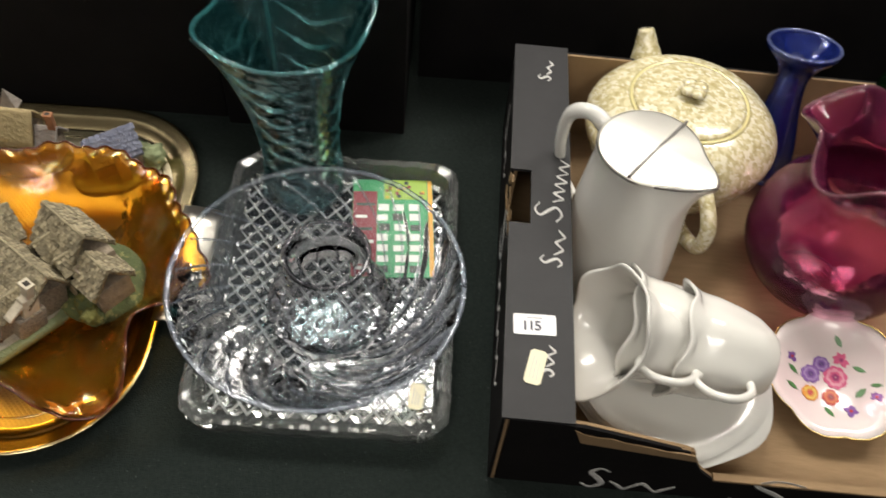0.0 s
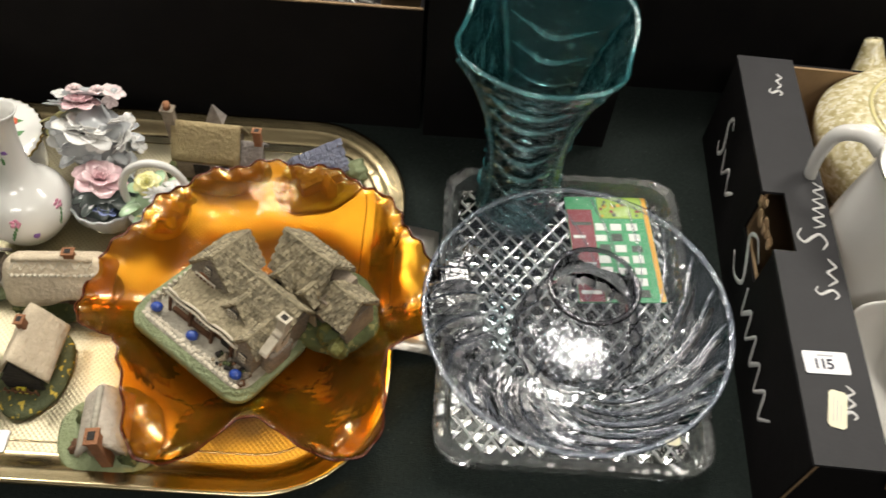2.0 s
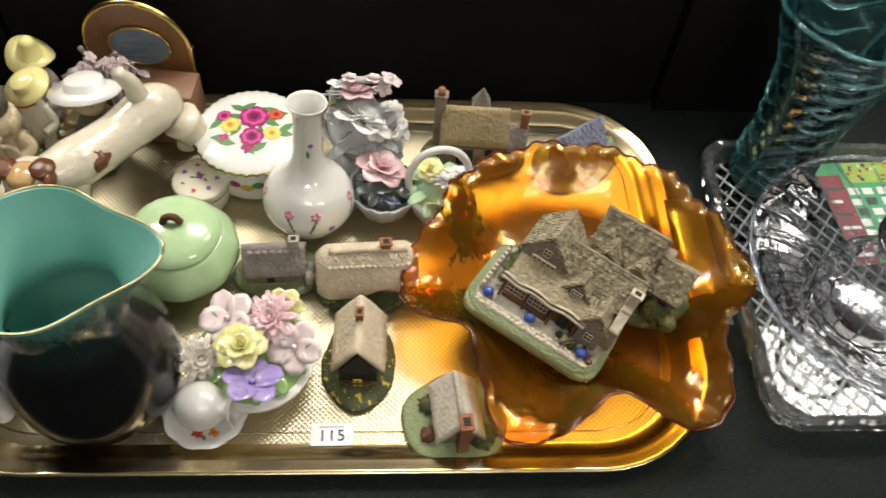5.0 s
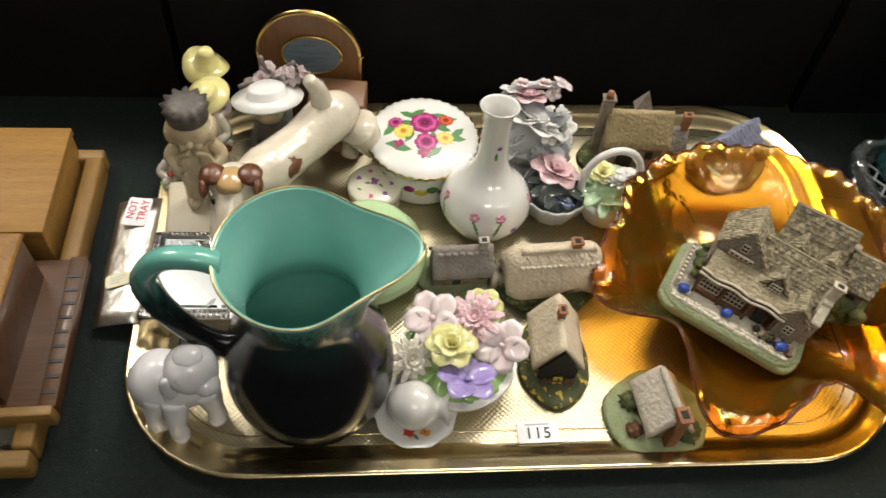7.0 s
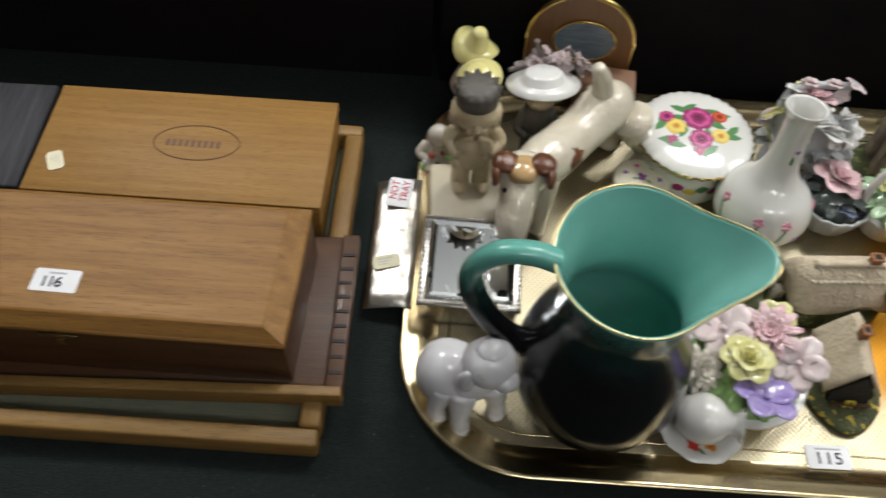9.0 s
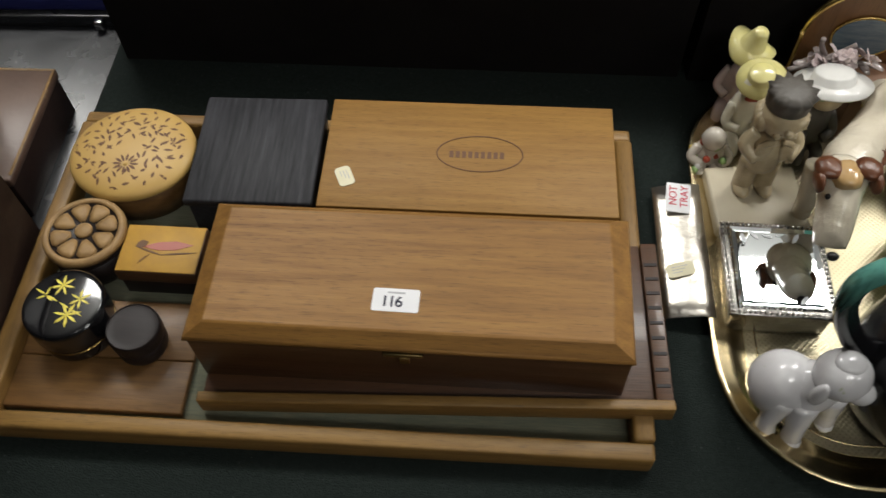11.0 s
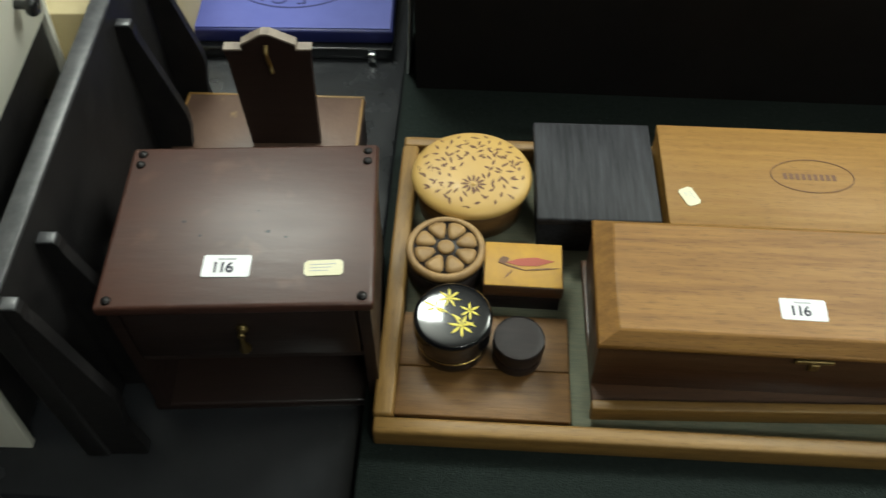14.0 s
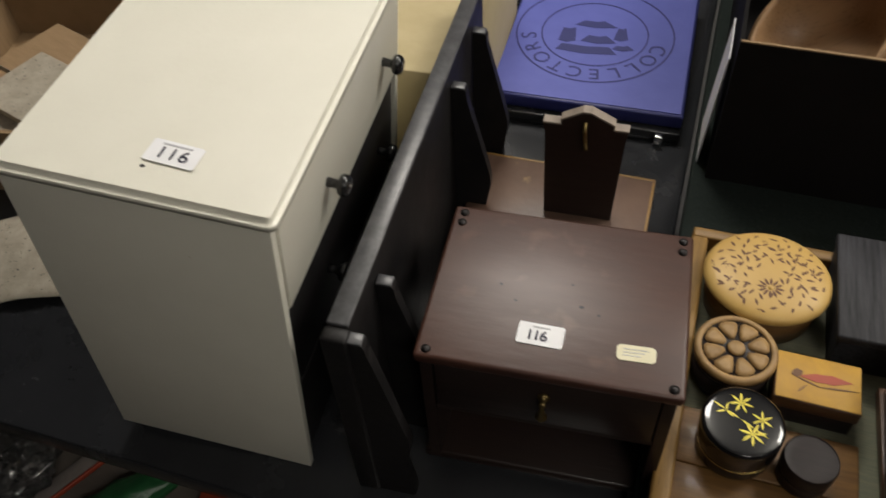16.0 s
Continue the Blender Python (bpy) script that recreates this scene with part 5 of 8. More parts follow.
# two nested cups lying on their side
def teacup(m):
    c = thing("teacup", 0, 0, 0, "white fluted china teacup lying on its side", "cup", 0, "nested teacups")
    c.matrix_basis = m
    prof = spline([(0.02, 0), (0.026, 0.003), (0.035, 0.02), (0.041, 0.05), (0.0425, 0.068), (0.049, 0.08)], 5)
    def flute(a, k, r, z):
        return (r * (1 + (0.03 * math.cos(6 * a) if z > 0.012 else 0)), z + (0.003 * math.cos(6 * a) if z > 0.075 else 0))
    part("bowl", lathe([(0.0005, 0)] + prof + [(0.0485, 0.081)] + [(max(r - 0.0026, 0.001), z + 0.001) for r, z in prof if z > 0.003][::-1] + [(0.0005, 0.004)], 72, flute), WHITE, c)
    part("handle", tube([(0.040, 0, 0.062), (0.052, 0, 0.066), (0.063, 0, 0.055), (0.061, 0, 0.035), (0.048, 0, 0.022), (0.034, 0, 0.021)], 0.0035, 10), WHITE, c)
    return c


axis = Matrix.Rotation(radians(-86), 4, "Y")
LYING = Matrix.Rotation(radians(-12), 4, "Z") @ axis
for px, py, pz in ((0.252, 0.447, 0.089), (0.302, 0.437, 0.084)):
    teacup(Matrix.Translation((px, py, pz)) @ LYING @ Matrix.Rotation(radians(-66), 4, "Z") @ Matrix.Scale(1.15, 4))
# cream jug lying with its foot in the first cup
cj = thing("cream_jug", 0.2, 0.458, 0.098, "white fluted china cream jug lying on its side", "jug")
cj.matrix_basis = Matrix.Translation((0.221, 0.458, 0.082)) @ Matrix.Rotation(radians(10), 4, "Z") @ Matrix.Rotation(radians(-64), 4, "Y") @ Matrix.Rotation(radians(35), 4, "Z") @ Matrix.Scale(1.1, 4)
prof = spline([(0.022, 0), (0.029, 0.003), (0.036, 0.02), (0.0385, 0.042), (0.038, 0.056), (0.045, 0.073), (0.053, 0.083)], 5)


def pouring(a, k, r, z):
    t = max(0.0, (z - 0.045) / 0.04)
    return (r * (1 + 0.03 * math.cos(6 * a)) + 0.014 * t * t * math.exp(-((a - math.pi) / 0.5) ** 2), z + 0.003 * t * math.cos(6 * a) + 0.006 * t * math.exp(-((a - math.pi) / 0.6) ** 2))


part("jug_body", lathe([(0.0005, 0)] + prof + [(0.0525, 0.084)] + [(max(r - 0.0024, 0.001), z + 0.001) for r, z in prof if z > 0.003][::-1] + [(0.0005, 0.004)], 90, pouring), WHITE, cj)

# flowered dish with scalloped gilt edge
ROSEP = mat("pale pink china", (0.80, 0.66, 0.66), 0.12, second=(0.80, 0.76, 0.73), scale=14, coat=0.4)
fd = thing("flowered_dish", 0.392, 0.462, 0.022, "scalloped pink and white china dish painted with flowers", "dish")
fd.matrix_basis = pose(0.392, 0.462, 0.020, 10, -4, 10)


def scallops(a, k, r, z):
    return (r * (1 + (0.07 * abs(math.sin(3.5 * a)) - 0.03 if r > 0.04 else 0)), z)


part("dish", lathe([(0.0005, 0), (0.03, 0), (0.036, 0.003), (0.056, 0.012), (0.066, 0.02), (0.0665, 0.022), (0.054, 0.015), (0.034, 0.0065), (0.0005, 0.0045)], 84, scallops), ROSEP, fd)
part("gilt_edge", lathe([(0.0662, 0.0215), (0.067, 0.0222), (0.0662, 0.0228), (0.0655, 0.0222)], 84, scallops, cap=False), GOLD, fd)
PINK = mat("pink enamel", (0.62, 0.09, 0.22), 0.3)
MAGENTA = mat("magenta enamel", (0.30, 0.018, 0.13), 0.3)
VIOLET = mat("violet enamel", (0.22, 0.10, 0.36), 0.3)
GREENE = mat("green enamel", (0.08, 0.22, 0.07), 0.3)
ORANGEE = mat("orange enamel", (0.62, 0.26, 0.03), 0.3)
YELLOWE = mat("yellow enamel", (0.70, 0.52, 0.08), 0.3)
REDE = mat("red enamel", (0.5, 0.05, 0.03), 0.3)


ROSETINT = {MAGENTA: (mat("rose pink enamel", (0.55, 0.09, 0.27), 0.3), mat("deep wine enamel", (0.16, 0.006, 0.06), 0.3)), YELLOWE: (mat("light yellow enamel", (0.78, 0.60, 0.16), 0.3), mat("amber enamel", (0.55, 0.22, 0.02), 0.3)), PINK: (mat("pale pink enamel", (0.72, 0.30, 0.40), 0.3), MAGENTA), VIOLET: (mat("pale violet enamel", (0.36, 0.24, 0.5), 0.3), mat("deep violet enamel", (0.10, 0.04, 0.2), 0.3)), REDE: (mat("orange red enamel", (0.6, 0.16, 0.04), 0.3), mat("dark red enamel", (0.25, 0.02, 0.015), 0.3)), ORANGEE: (YELLOWE, REDE)}


def painted(parent, zf, spec, seed):
    """Painted sprays of flowers and leaves, as thin raised enamel."""
    r = random.Random(seed)
    for x, y, s, m, kind in spec:
        if kind == "leaf":
            leaf_mark(x, y, r.uniform(0, 6.28), s, s * 0.42, parent, zf, m, "painted_leaf")
            continue
        if s > 0.0085 and m in ROSETINT:
            pale, deep = ROSETINT[m]
            for L, (n, rad, ln, wd, mm) in enumerate(((8, 0.62, 0.42, 0.34, m), (7, 0.46, 0.34, 0.28, pale), (6, 0.30, 0.26, 0.2, m), (5, 0.16, 0.18, 0.14, deep))):
                for j in range(n):
                    a = 2 * math.pi * (j + 0.37 * L) / n + r.uniform(-0.15, 0.15)
                    leaf_mark(x + s * rad * math.cos(a), y + s * rad * math.sin(a), a + 1.57 + r.uniform(-0.3, 0.3), s * ln, s * wd, parent, (lambda u, v, L=L: zf(u, v) + 0.00022 * (L + 1)), mm, "painted_petal")
            continue
        n = 6
        for j in range(n):
            a = 2 * math.pi * j / n + r.random()
            leaf_mark(x + s * 0.5 * math.cos(a), y + s * 0.5 * math.sin(a), a, s * 0.6, s * 0.38, parent, zf, m, "painted_petal")
        leaf_mark(x, y, 0.4, s * 0.3, s * 0.26, parent, lambda u, v: zf(u, v) + 0.0003, MAGENTA if m is PINK else ORANGEE if m is YELLOWE else REDE, "painted_heart")


def dishz(x, y):
    return float(np.interp(math.hypot(x, y), (0, 0.034, 0.054, 0.066), (0.0049, 0.0069, 0.0154, 0.0222)))


painted(fd, dishz, [(x * 1.2, y * 1.2, s * 1.35, m, kd) for x, y, s, m, kd in [(0.004, 0.0, 0.010, PINK, "f"), (-0.016, 0.006, 0.008, VIOLET, "f"), (-0.004, 0.013, 0.007, VIOLET, "f"), (-0.022, -0.010, 0.007, ORANGEE, "f"), (-0.006, -0.016, 0.007, REDE, "f"), (0.014, 0.014, 0.006, PINK, "f"), (-0.028, 0.022, 0.004, VIOLET, "f"), (0.026, 0.004, 0.005, GREENE, "leaf"), (-0.036, -0.002, 0.005, GREENE, "leaf"), (0.02, -0.016, 0.006, GREENE, "leaf"), (-0.03, 0.012, 0.005, GREENE, "leaf"), (0.006, -0.03, 0.005, VIOLET, "f"), (0.03, -0.022, 0.004, VIOLET, "f"), (0.016, 0.03, 0.005, GREENE, "leaf"), (-0.012, -0.028, 0.005, GREENE, "leaf"), (0.034, -0.012, 0.004, GREENE, "leaf")]], 4)

# cranberry vase and cobalt vase
cv = thing("cranberry_vase", 0.406, 0.598, 0.0062, "round cranberry pink glass vase with a frilled rim", "vase")


def frill(a, k, r, z):
    t = max(0.0, (z - 0.16) / 0.06)
    return (r * (1 + 0.12 * t * math.cos(5 * a + 0.6)), z - 0.014 * t * math.cos(5 * a + 0.6))


prof = spline([(0.035, 0), (0.05, 0.004), (0.082, 0.04), (0.092, 0.075), (0.085, 0.115), (0.066, 0.146), (0.057, 0.163), (0.064, 0.186), (0.083, 0.208)], 6)
part("vase", lathe([(0.0005, 0)] + prof + [(0.0835, 0.210)] + [(max(r - 0.0035, 0.001), z + 0.0015) for r, z in prof if z > 0.004][::-1] + [(0.0005, 0.006)], 90, frill), CRAN, cv)
lip_pts = [(frill(a, 0, 0.0833, 0.2098), a) for a in np.linspace(0, 2 * math.pi, 121)]
part("rim", tube([(r * math.cos(a), r * math.sin(a), z) for (r, z), a in lip_pts], 0.0019, 8, None, 1.0, 1), glass("pale pink rim", (0.95, 0.75, 0.80), (0.7, 0.35, 0.42), 0.15, 0.05), cv, "pale pink frilled rim")
kv = thing("cobalt_vase", 0.379, 0.762, 0.0062, "small cobalt blue glass vase with a flared lip", "vase")
kv.matrix_basis = pose(0.379, 0.755, 0.0135, -13, 0, 0)
prof = spline([(0.026, 0), (0.032, 0.004), (0.03, 0.04), (0.02, 0.09), (0.017, 0.125), (0.024, 0.145), (0.036, 0.158), (0.04, 0.163)], 6)
part("vase", lathe([(0.0005, 0)] + prof + [(0.0395, 0.1685)] + [(max(r - 0.003, 0.001), z + 0.002) for r, z in prof if z > 0.004][::-1] + [(0.0005, 0.006)], 56), COBALT, kv)
part("lip", lathe([(0.0385, 0.1668), (0.0405, 0.1668), (0.0415, 0.1684), (0.0405, 0.17), (0.0385, 0.17), (0.0376, 0.1684)], 56, cap=False), glass("pale blue lip", (0.72, 0.78, 0.96), (0.35, 0.42, 0.75), 0.2, 0.05), kv, "pale blue lip")
part("foot", lathe([(0.0, 0.0002), (0.033, 0.0002), (0.036, 0.003), (0.033, 0.006), (0.0, 0.006)], 40), COBALT, kv)


gb = thing("green_bottle", 0.505, 0.765, 0.0062, "dark green glass bottle standing in the fruit box", "bottle")
part("bottle", lathe([(0.0005, 0)] + spline([(0.03, 0), (0.036, 0.004), (0.036, 0.13), (0.03, 0.16), (0.014, 0.19), (0.013, 0.25), (0.016, 0.252), (0.016, 0.262)], 4) + [(0.010, 0.262), (0.010, 0.2), (0.0005, 0.19)], 40), glass("bottle green glass", (0.10, 0.22, 0.12), (0.008, 0.03, 0.012), 0.3, 0.05), gb)

# ---- china, cottages and figures on the metal tray ----
Z0 = 0.0052


def figure(name, x, y, z, label, category, pieces, rz=0.0, group=""):
    """A figurine in one mesh: pieces are (bmesh, material)."""
    me = bpy.data.meshes.new(name)
    bm = bmesh.new()
    mats = []
    for b2, m in pieces:
        if m not in mats:
            mats.append(m)
        bmesh.ops.recalc_face_normals(b2, faces=b2.faces[:])
        for f in b2.faces:
            f.material_index, f.smooth = mats.index(m), True
        merge(bm, b2)
    bm.to_mesh(me)
    bm.free()
    for m in mats:
        me.materials.append(m)
    ob = new(name, me)
    ob.matrix_basis = pose(x, y, z, 0, 0, rz)
    return tagged(ob, label, category, group)


def china(name, c, c2=None, rough=0.16):
    return mat(name, c, rough, second=c2 or tuple(min(1, v * 1.12) for v in c), scale=50, coat=0.35)


def stone(name, c, c2, spots=None):
    return mat(name, c, 0.85, second=c2, scale=90, amount=0.5, bump=1.0, bump_scale=260, spots=spots, spot_scale=150, spot_at=0.58)


THATCH = stone("painted thatch", (0.66, 0.56, 0.41), (0.52, 0.43, 0.30))
THATCHO = stone("olive thatch", (0.38, 0.30, 0.15), (0.25, 0.19, 0.095))
SLATE = stone("grey stone roof", (0.32, 0.28, 0.25), (0.19, 0.165, 0.145))
BLUESLATE = stone("blue slate roof", (0.27, 0.29, 0.37), (0.17, 0.18, 0.25))
TILEB = mat("brown stone tiles", (0.36, 0.31, 0.20), 0.85, second=(0.17, 0.14, 0.085), scale=260, amount=0.6, bump=1.0, bump_scale=300, island=0.38)
RUBBLE = stone("grey brown stonework", (0.34, 0.275, 0.20), (0.17, 0.135, 0.10))
TIMBERW = stone("cream wall", (0.40, 0.33, 0.22), (0.30, 0.24, 0.16))
TIMBERP = stone("pale painted timber", (0.62, 0.56, 0.44), (0.50, 0.44, 0.33))
DARKH = stone("dark opening", (0.02, 0.017, 0.013), (0.03, 0.025, 0.02))
GRASS = stone("painted grass", (0.10, 0.12, 0.04), (0.06, 0.075, 0.03), (0.20, 0.19, 0.07))
PALEG = stone("pale green base", (0.28, 0.32, 0.18), (0.22, 0.26, 0.13))
GARDEN = stone("flower garden", (0.055, 0.065, 0.03), (0.09, 0.10, 0.04), (0.55, 0.40, 0.05))
TERRA = stone("terracotta chimney", (0.34, 0.15, 0.07), (0.25, 0.11, 0.05))
PATH = stone("cobbled path", (0.5, 0.46, 0.36), (0.33, 0.30, 0.24))
BLUEB = china("blue barrel", (0.03, 0.07, 0.33))
BROWNW = stone("brown timber", (0.16, 0.075, 0.035), (0.10, 0.045, 0.02))


def gable(length, width, eave, ridge, over, thick, seed, sag=0.0, hip=0.0, wave=0.0):
    """A thick gabled roof along x with an uneven surface."""
    bm = bmesh.new()
    rings, m = [], 13
    half = width / 2 + over
    for i in range(m):
        t = i / (m - 1)
        x = (t - 0.5) * (length + 2 * over)
        inset = hip * max(0.0, 1 - min(t, 1 - t) * 6) ** 2
        top = ridge - sag * math.sin(math.pi * t) - inset
        ring = []
        for s in np.linspace(-1, 1, 13):
            z = eave + (top - eave) * (1 - abs(s) ** (1.7 if wave else 1.15)) + (wave * s * s * math.cos(x / length * 7.5) if s < 0 else 0)
            ring.append([x, s * half, z])
        for s in np.linspace(1, -1, 7):
            z = eave + (top - eave) * (1 - abs(s)) - thick + (wave * s * s * math.cos(x / length * 7.5) if s < 0 else 0)
            ring.append([x, s * (half - thick * 0.3), z])
        ring = [Vector(p) + Vector((0, 0, 1)) * (0.0012 * noise.noise(Vector(p) * 130 + Vector((seed, 0, 0)))) for p in ring]
        rings.append(ring)
    return skin(rings, bm, True, True, True)


def tiles(length, width, eave, ridge, over, rows, across, parent, m, seed):
    """Courses of small raised stone slates on both slopes, one mesh a slope."""
    r = random.Random(seed)
    half = width / 2 + over
    slope = math.atan2(ridge - eave, half)
    w = (length + 2 * over) / across
    d = half / rows / math.cos(slope) * 1.2
    for side in (-1, 1):
        bm = bmesh.new()
        for j in range(rows):
            f = (j + 0.5) / rows
            y, z = side * half * (1 - f), eave + (ridge - eave) * f + 0.0004
            for i in range(across):
                x = -(length / 2 + over) + w * (i + 0.5 + (0.4 if j % 2 else 0) - 0.2)
                a, h, k = w * r.uniform(0.40, 0.49), 0.0007 + r.uniform(0, 0.0009), -side * slope + side * (0.20 + r.uniform(-0.06, 0.06))
                cs, sn = math.cos(k), math.sin(k)
                vs = [bm.verts.new((x + sx * a, y + sy * d / 2 * cs - hz * sn, z + sy * d / 2 * sn + hz * cs)) for hz in (-0.0006, h) for sx, sy in ((-1, -1), (1, -1), (1, 1), (-1, 1))]
                for q in ((4, 5, 6, 7), (0, 1, 5, 4), (1, 2, 6, 5), (2, 3, 7, 6), (3, 0, 4, 7)):
                    bm.faces.new([vs[n] for n in q])
        part("roof_tiles", bm, m, parent, smooth=False)


def chimney(parent, x, y, z0, z1, w, m=None):
    c = part("chimney", box(x - w, x + w, y - w * 0.8, y + w * 0.8, z0, z1, 0.0006), m or TERRA, parent)
    part("chimney_cap", box(x - w * 1.25, x + w * 1.25, y - w, y + w, z1 + 0.0001, z1 + w * 0.5, 0.0005), m or TERRA, c)
    part("flue", box(x - w * 0.6, x + w * 0.6, y - w * 0.5, y + w * 0.5, z1 + w * 0.5 + 0.0001, z1 + w * 0.62), DARKH, c, smooth=False)
    return c


def opening(parent, x, y, z, w, h, m, name="window", turn=0.0):
    o = part(name, box(-w / 2, w / 2, -0.0012, 0.0012, -h / 2, h / 2, 0.0003), m, parent)
    o.matrix_basis = pose(x, y, z, 0, 0, turn)
    return o


def lattice_window(parent, x, y, z, w, h, cols, rows, m):
    """A dark pane with pale frame and glazing bars, facing -y."""
    pane = opening(parent, x, y, z, w, h, DARKH)
    bm = None
    for i in range(cols + 1):
        px = -w / 2 + w * i / cols
        bm = box(px - 0.0005, px + 0.0005, -0.0021, -0.0013, -h / 2, h / 2, bm=bm)
    for j in range(rows + 1):
        pz = -h / 2 + h * j / rows
        bm = box(-w / 2, w / 2, -0.0022, -0.0013, pz - 0.0005, pz + 0.0005, bm=bm)
    part("glazing_frame", bm, TIMBERP, pane, "pale glazing bars", smooth=False)
    return pane


def ground(parent, rx, ry, h, m, seed, name="base"):
    def wob(a, k, r, z):
        return (r / math.sqrt((math.cos(a) / rx) ** 2 + (math.sin(a) / ry) ** 2) * (1 + 0.09 * noise.noise(Vector((math.cos(a) * 1.6, math.sin(a) * 1.6, seed)))), z + 0.0012 * noise.noise(Vector((8 * r * math.cos(a), 8 * r * math.sin(a), seed))))
    return part(name, lathe([(0.0, 0), (0.96, 0), (1.0, h * 0.4), (0.97, h * 0.8), (0.9, h), (0.6, h * 1.05), (0.3, h * 1.1), (0.0, h * 1.1)], 44, wob), m, parent)


def shrub(parent, x, y, z, r, m, seed, name="shrub"):
    return part(name, blob(r, seed, 0.6, (1, 1, 0.8), 3, (x, y, z), 3.2), m, parent)


# thatched cottage with a curved eave
c = thing("cottage_ornament", -0.622, 0.532, Z0, "cream thatched cottage ornament with a scalloped ridge", "ornament", 4, "cottage ornaments")
ground(c, 0.054, 0.036, 0.008, GRASS, 1)
part("wall", box(-0.038, 0.038, -0.017, 0.018, 0.008, 0.036, 0.001), RUBBLE, c)


def thatch(length, half, eave, ridge, thick, seed):
    """A rounded thatch whose front eave sweeps up over the door."""
    rings, m = [], 25
    for i in range(m):
        t = i / (m - 1)
        x = (t - 0.5) * length
        end = max(0.0, 1 - min(t, 1 - t) * 7) ** 2
        top, hw = ridge - 0.012 * end, half * (1 - 0.28 * end)
        lift = 0.011 * math.exp(-((t - 0.66) / 0.17) ** 2)
        ring = []
        for q in np.linspace(-1, 1, 15):
            low = eave + (lift if q < 0 else 0)
            z = low + (top - low) * (1 - abs(q) ** 1.8)
            p = Vector((x, q * hw * (1 - (0.10 if q < 0 else 0) * lift / 0.011), z))
            ring.append(p + Vector((0, 0, 0.0007 * noise.noise(p * 160 + Vector((seed, 0, 0))))))
        for q in (1, 0.4, -0.4, -1):
            low = eave + (lift if q < 0 else 0)
            ring.append(Vector((x, q * hw * 0.9, low - thick * (1 if abs(q) == 1 else 0.2))))
        rings.append(ring)
    return skin(rings, None, True, True, True)


part("roof", thatch(0.098, 0.031, 0.025, 0.064, 0.004, 3), THATCH, c, "cream thatched roof")
part("ridge", tube([(-0.036, 0, 0.0615), (0, 0, 0.0625), (0.038, 0, 0.0615)], 0.0042, 8, None, 1.5), THATCH, c)
for k in range(15):
    part("ridge_scallop", blob(0.0032, k, 0.1, (1, 1.2, 0.45), 1, (-0.036 + k * 0.0053, -0.0135, 0.0545)), TIMBERP, c)
    part("ridge_cross", moved(box(-0.0005, 0.0005, -0.005, 0.005, 0, 0.0012), pose(-0.035 + k * 0.0051, -0.0078, 0.0605, 30, 0, 38 if k % 2 else -38)), TIMBERP, c, smooth=False)
chimney(c, 0.018, 0.0, 0.062, 0.072, 0.0048)
lattice_window(c, 0.026, -0.0178, 0.022, 0.011, 0.010, 2, 2, TIMBERP)
opening(c, 0.010, -0.0178, 0.020, 0.009, 0.020, BROWNW, "door")
shrub(c, -0.038, -0.022, 0.014, 0.009, GRASS, 4)

# small thatched barn seen gable on
c = thing("cottage_ornament", -0.628, 0.443, Z0, "small cream thatched cottage ornament with a dark open gable", "ornament", 88, "cottage ornaments")
ground(c, 0.05, 0.034, 0.007, GARDEN, 2)
part("wall", box(-0.018, 0.022, -0.015, 0.015, 0.007, 0.034, 0.001), DARKH, c)
part("roof", gable(0.046, 0.036, 0.022, 0.060, 0.007, 0.004, 5, 0.001), THATCH, c, "cream thatched roof").location = (0.011, 0, 0)
part("gable_end", moved(prism([(-0.0175, 0.007), (0.0175, 0.007), (0.0175, 0.024), (0, 0.054), (-0.0175, 0.024)], -0.001, 0.001), Matrix(((0, 0, 1, -0.0200), (1, 0, 0, 0), (0, 1, 0, 0), (0, 0, 0, 1)))), DARKH, c, "dark open gable", smooth=False)
chimney(c, 0.018, 0.0, 0.054, 0.066, 0.0042)
for k in range(5):
    part("post", box(-0.0275, -0.026, -0.014 + 0.007 * k - 0.0007, -0.0133 + 0.007 * k, 0.007, 0.018), BROWNW, c, smooth=False)
part("rail", box(-0.0285, -0.0275, -0.015, 0.016, 0.0145, 0.016), BROWNW, c, smooth=False)
part("straw", box(-0.0265, -0.024, -0.004, 0.004, 0.0075, 0.017), YELLOW, c, smooth=False)

# small cottage with a brick chimney breast
c = thing("cottage_ornament", -0.54, 0.384, Z0, "small white roofed cottage ornament on a green base", "ornament", -84, "cottage ornaments")
ground(c, 0.045, 0.044, 0.006, PALEG, 6)
c.scale = (1.06, 1.06, 1.1)
part("wall", box(-0.021, 0.021, -0.014, 0.014, 0.006, 0.028, 0.001), RUBBLE, c)
part("roof", gable(0.04, 0.03, 0.022, 0.050, 0.006, 0.005, 7, 0.001, 0.003), stone("whitewashed thatch", (0.66, 0.60, 0.50), (0.52, 0.46, 0.37)), c, "pale thatched roof")
part("ridge", tube([(-0.022, 0, 0.0485), (0.022, 0, 0.0485)], 0.0028, 8, None, 1, 1), PATH, c)
chimney(c, 0.025, 0.002, 0.006, 0.053, 0.0058)
shrub(c, 0.02, 0.022, 0.009, 0.010, GRASS, 8)
shrub(c, -0.014, -0.02, 0.009, 0.009, GRASS, 9)
shrub(c, 0.012, -0.024, 0.008, 0.007, BROWNW, 10)

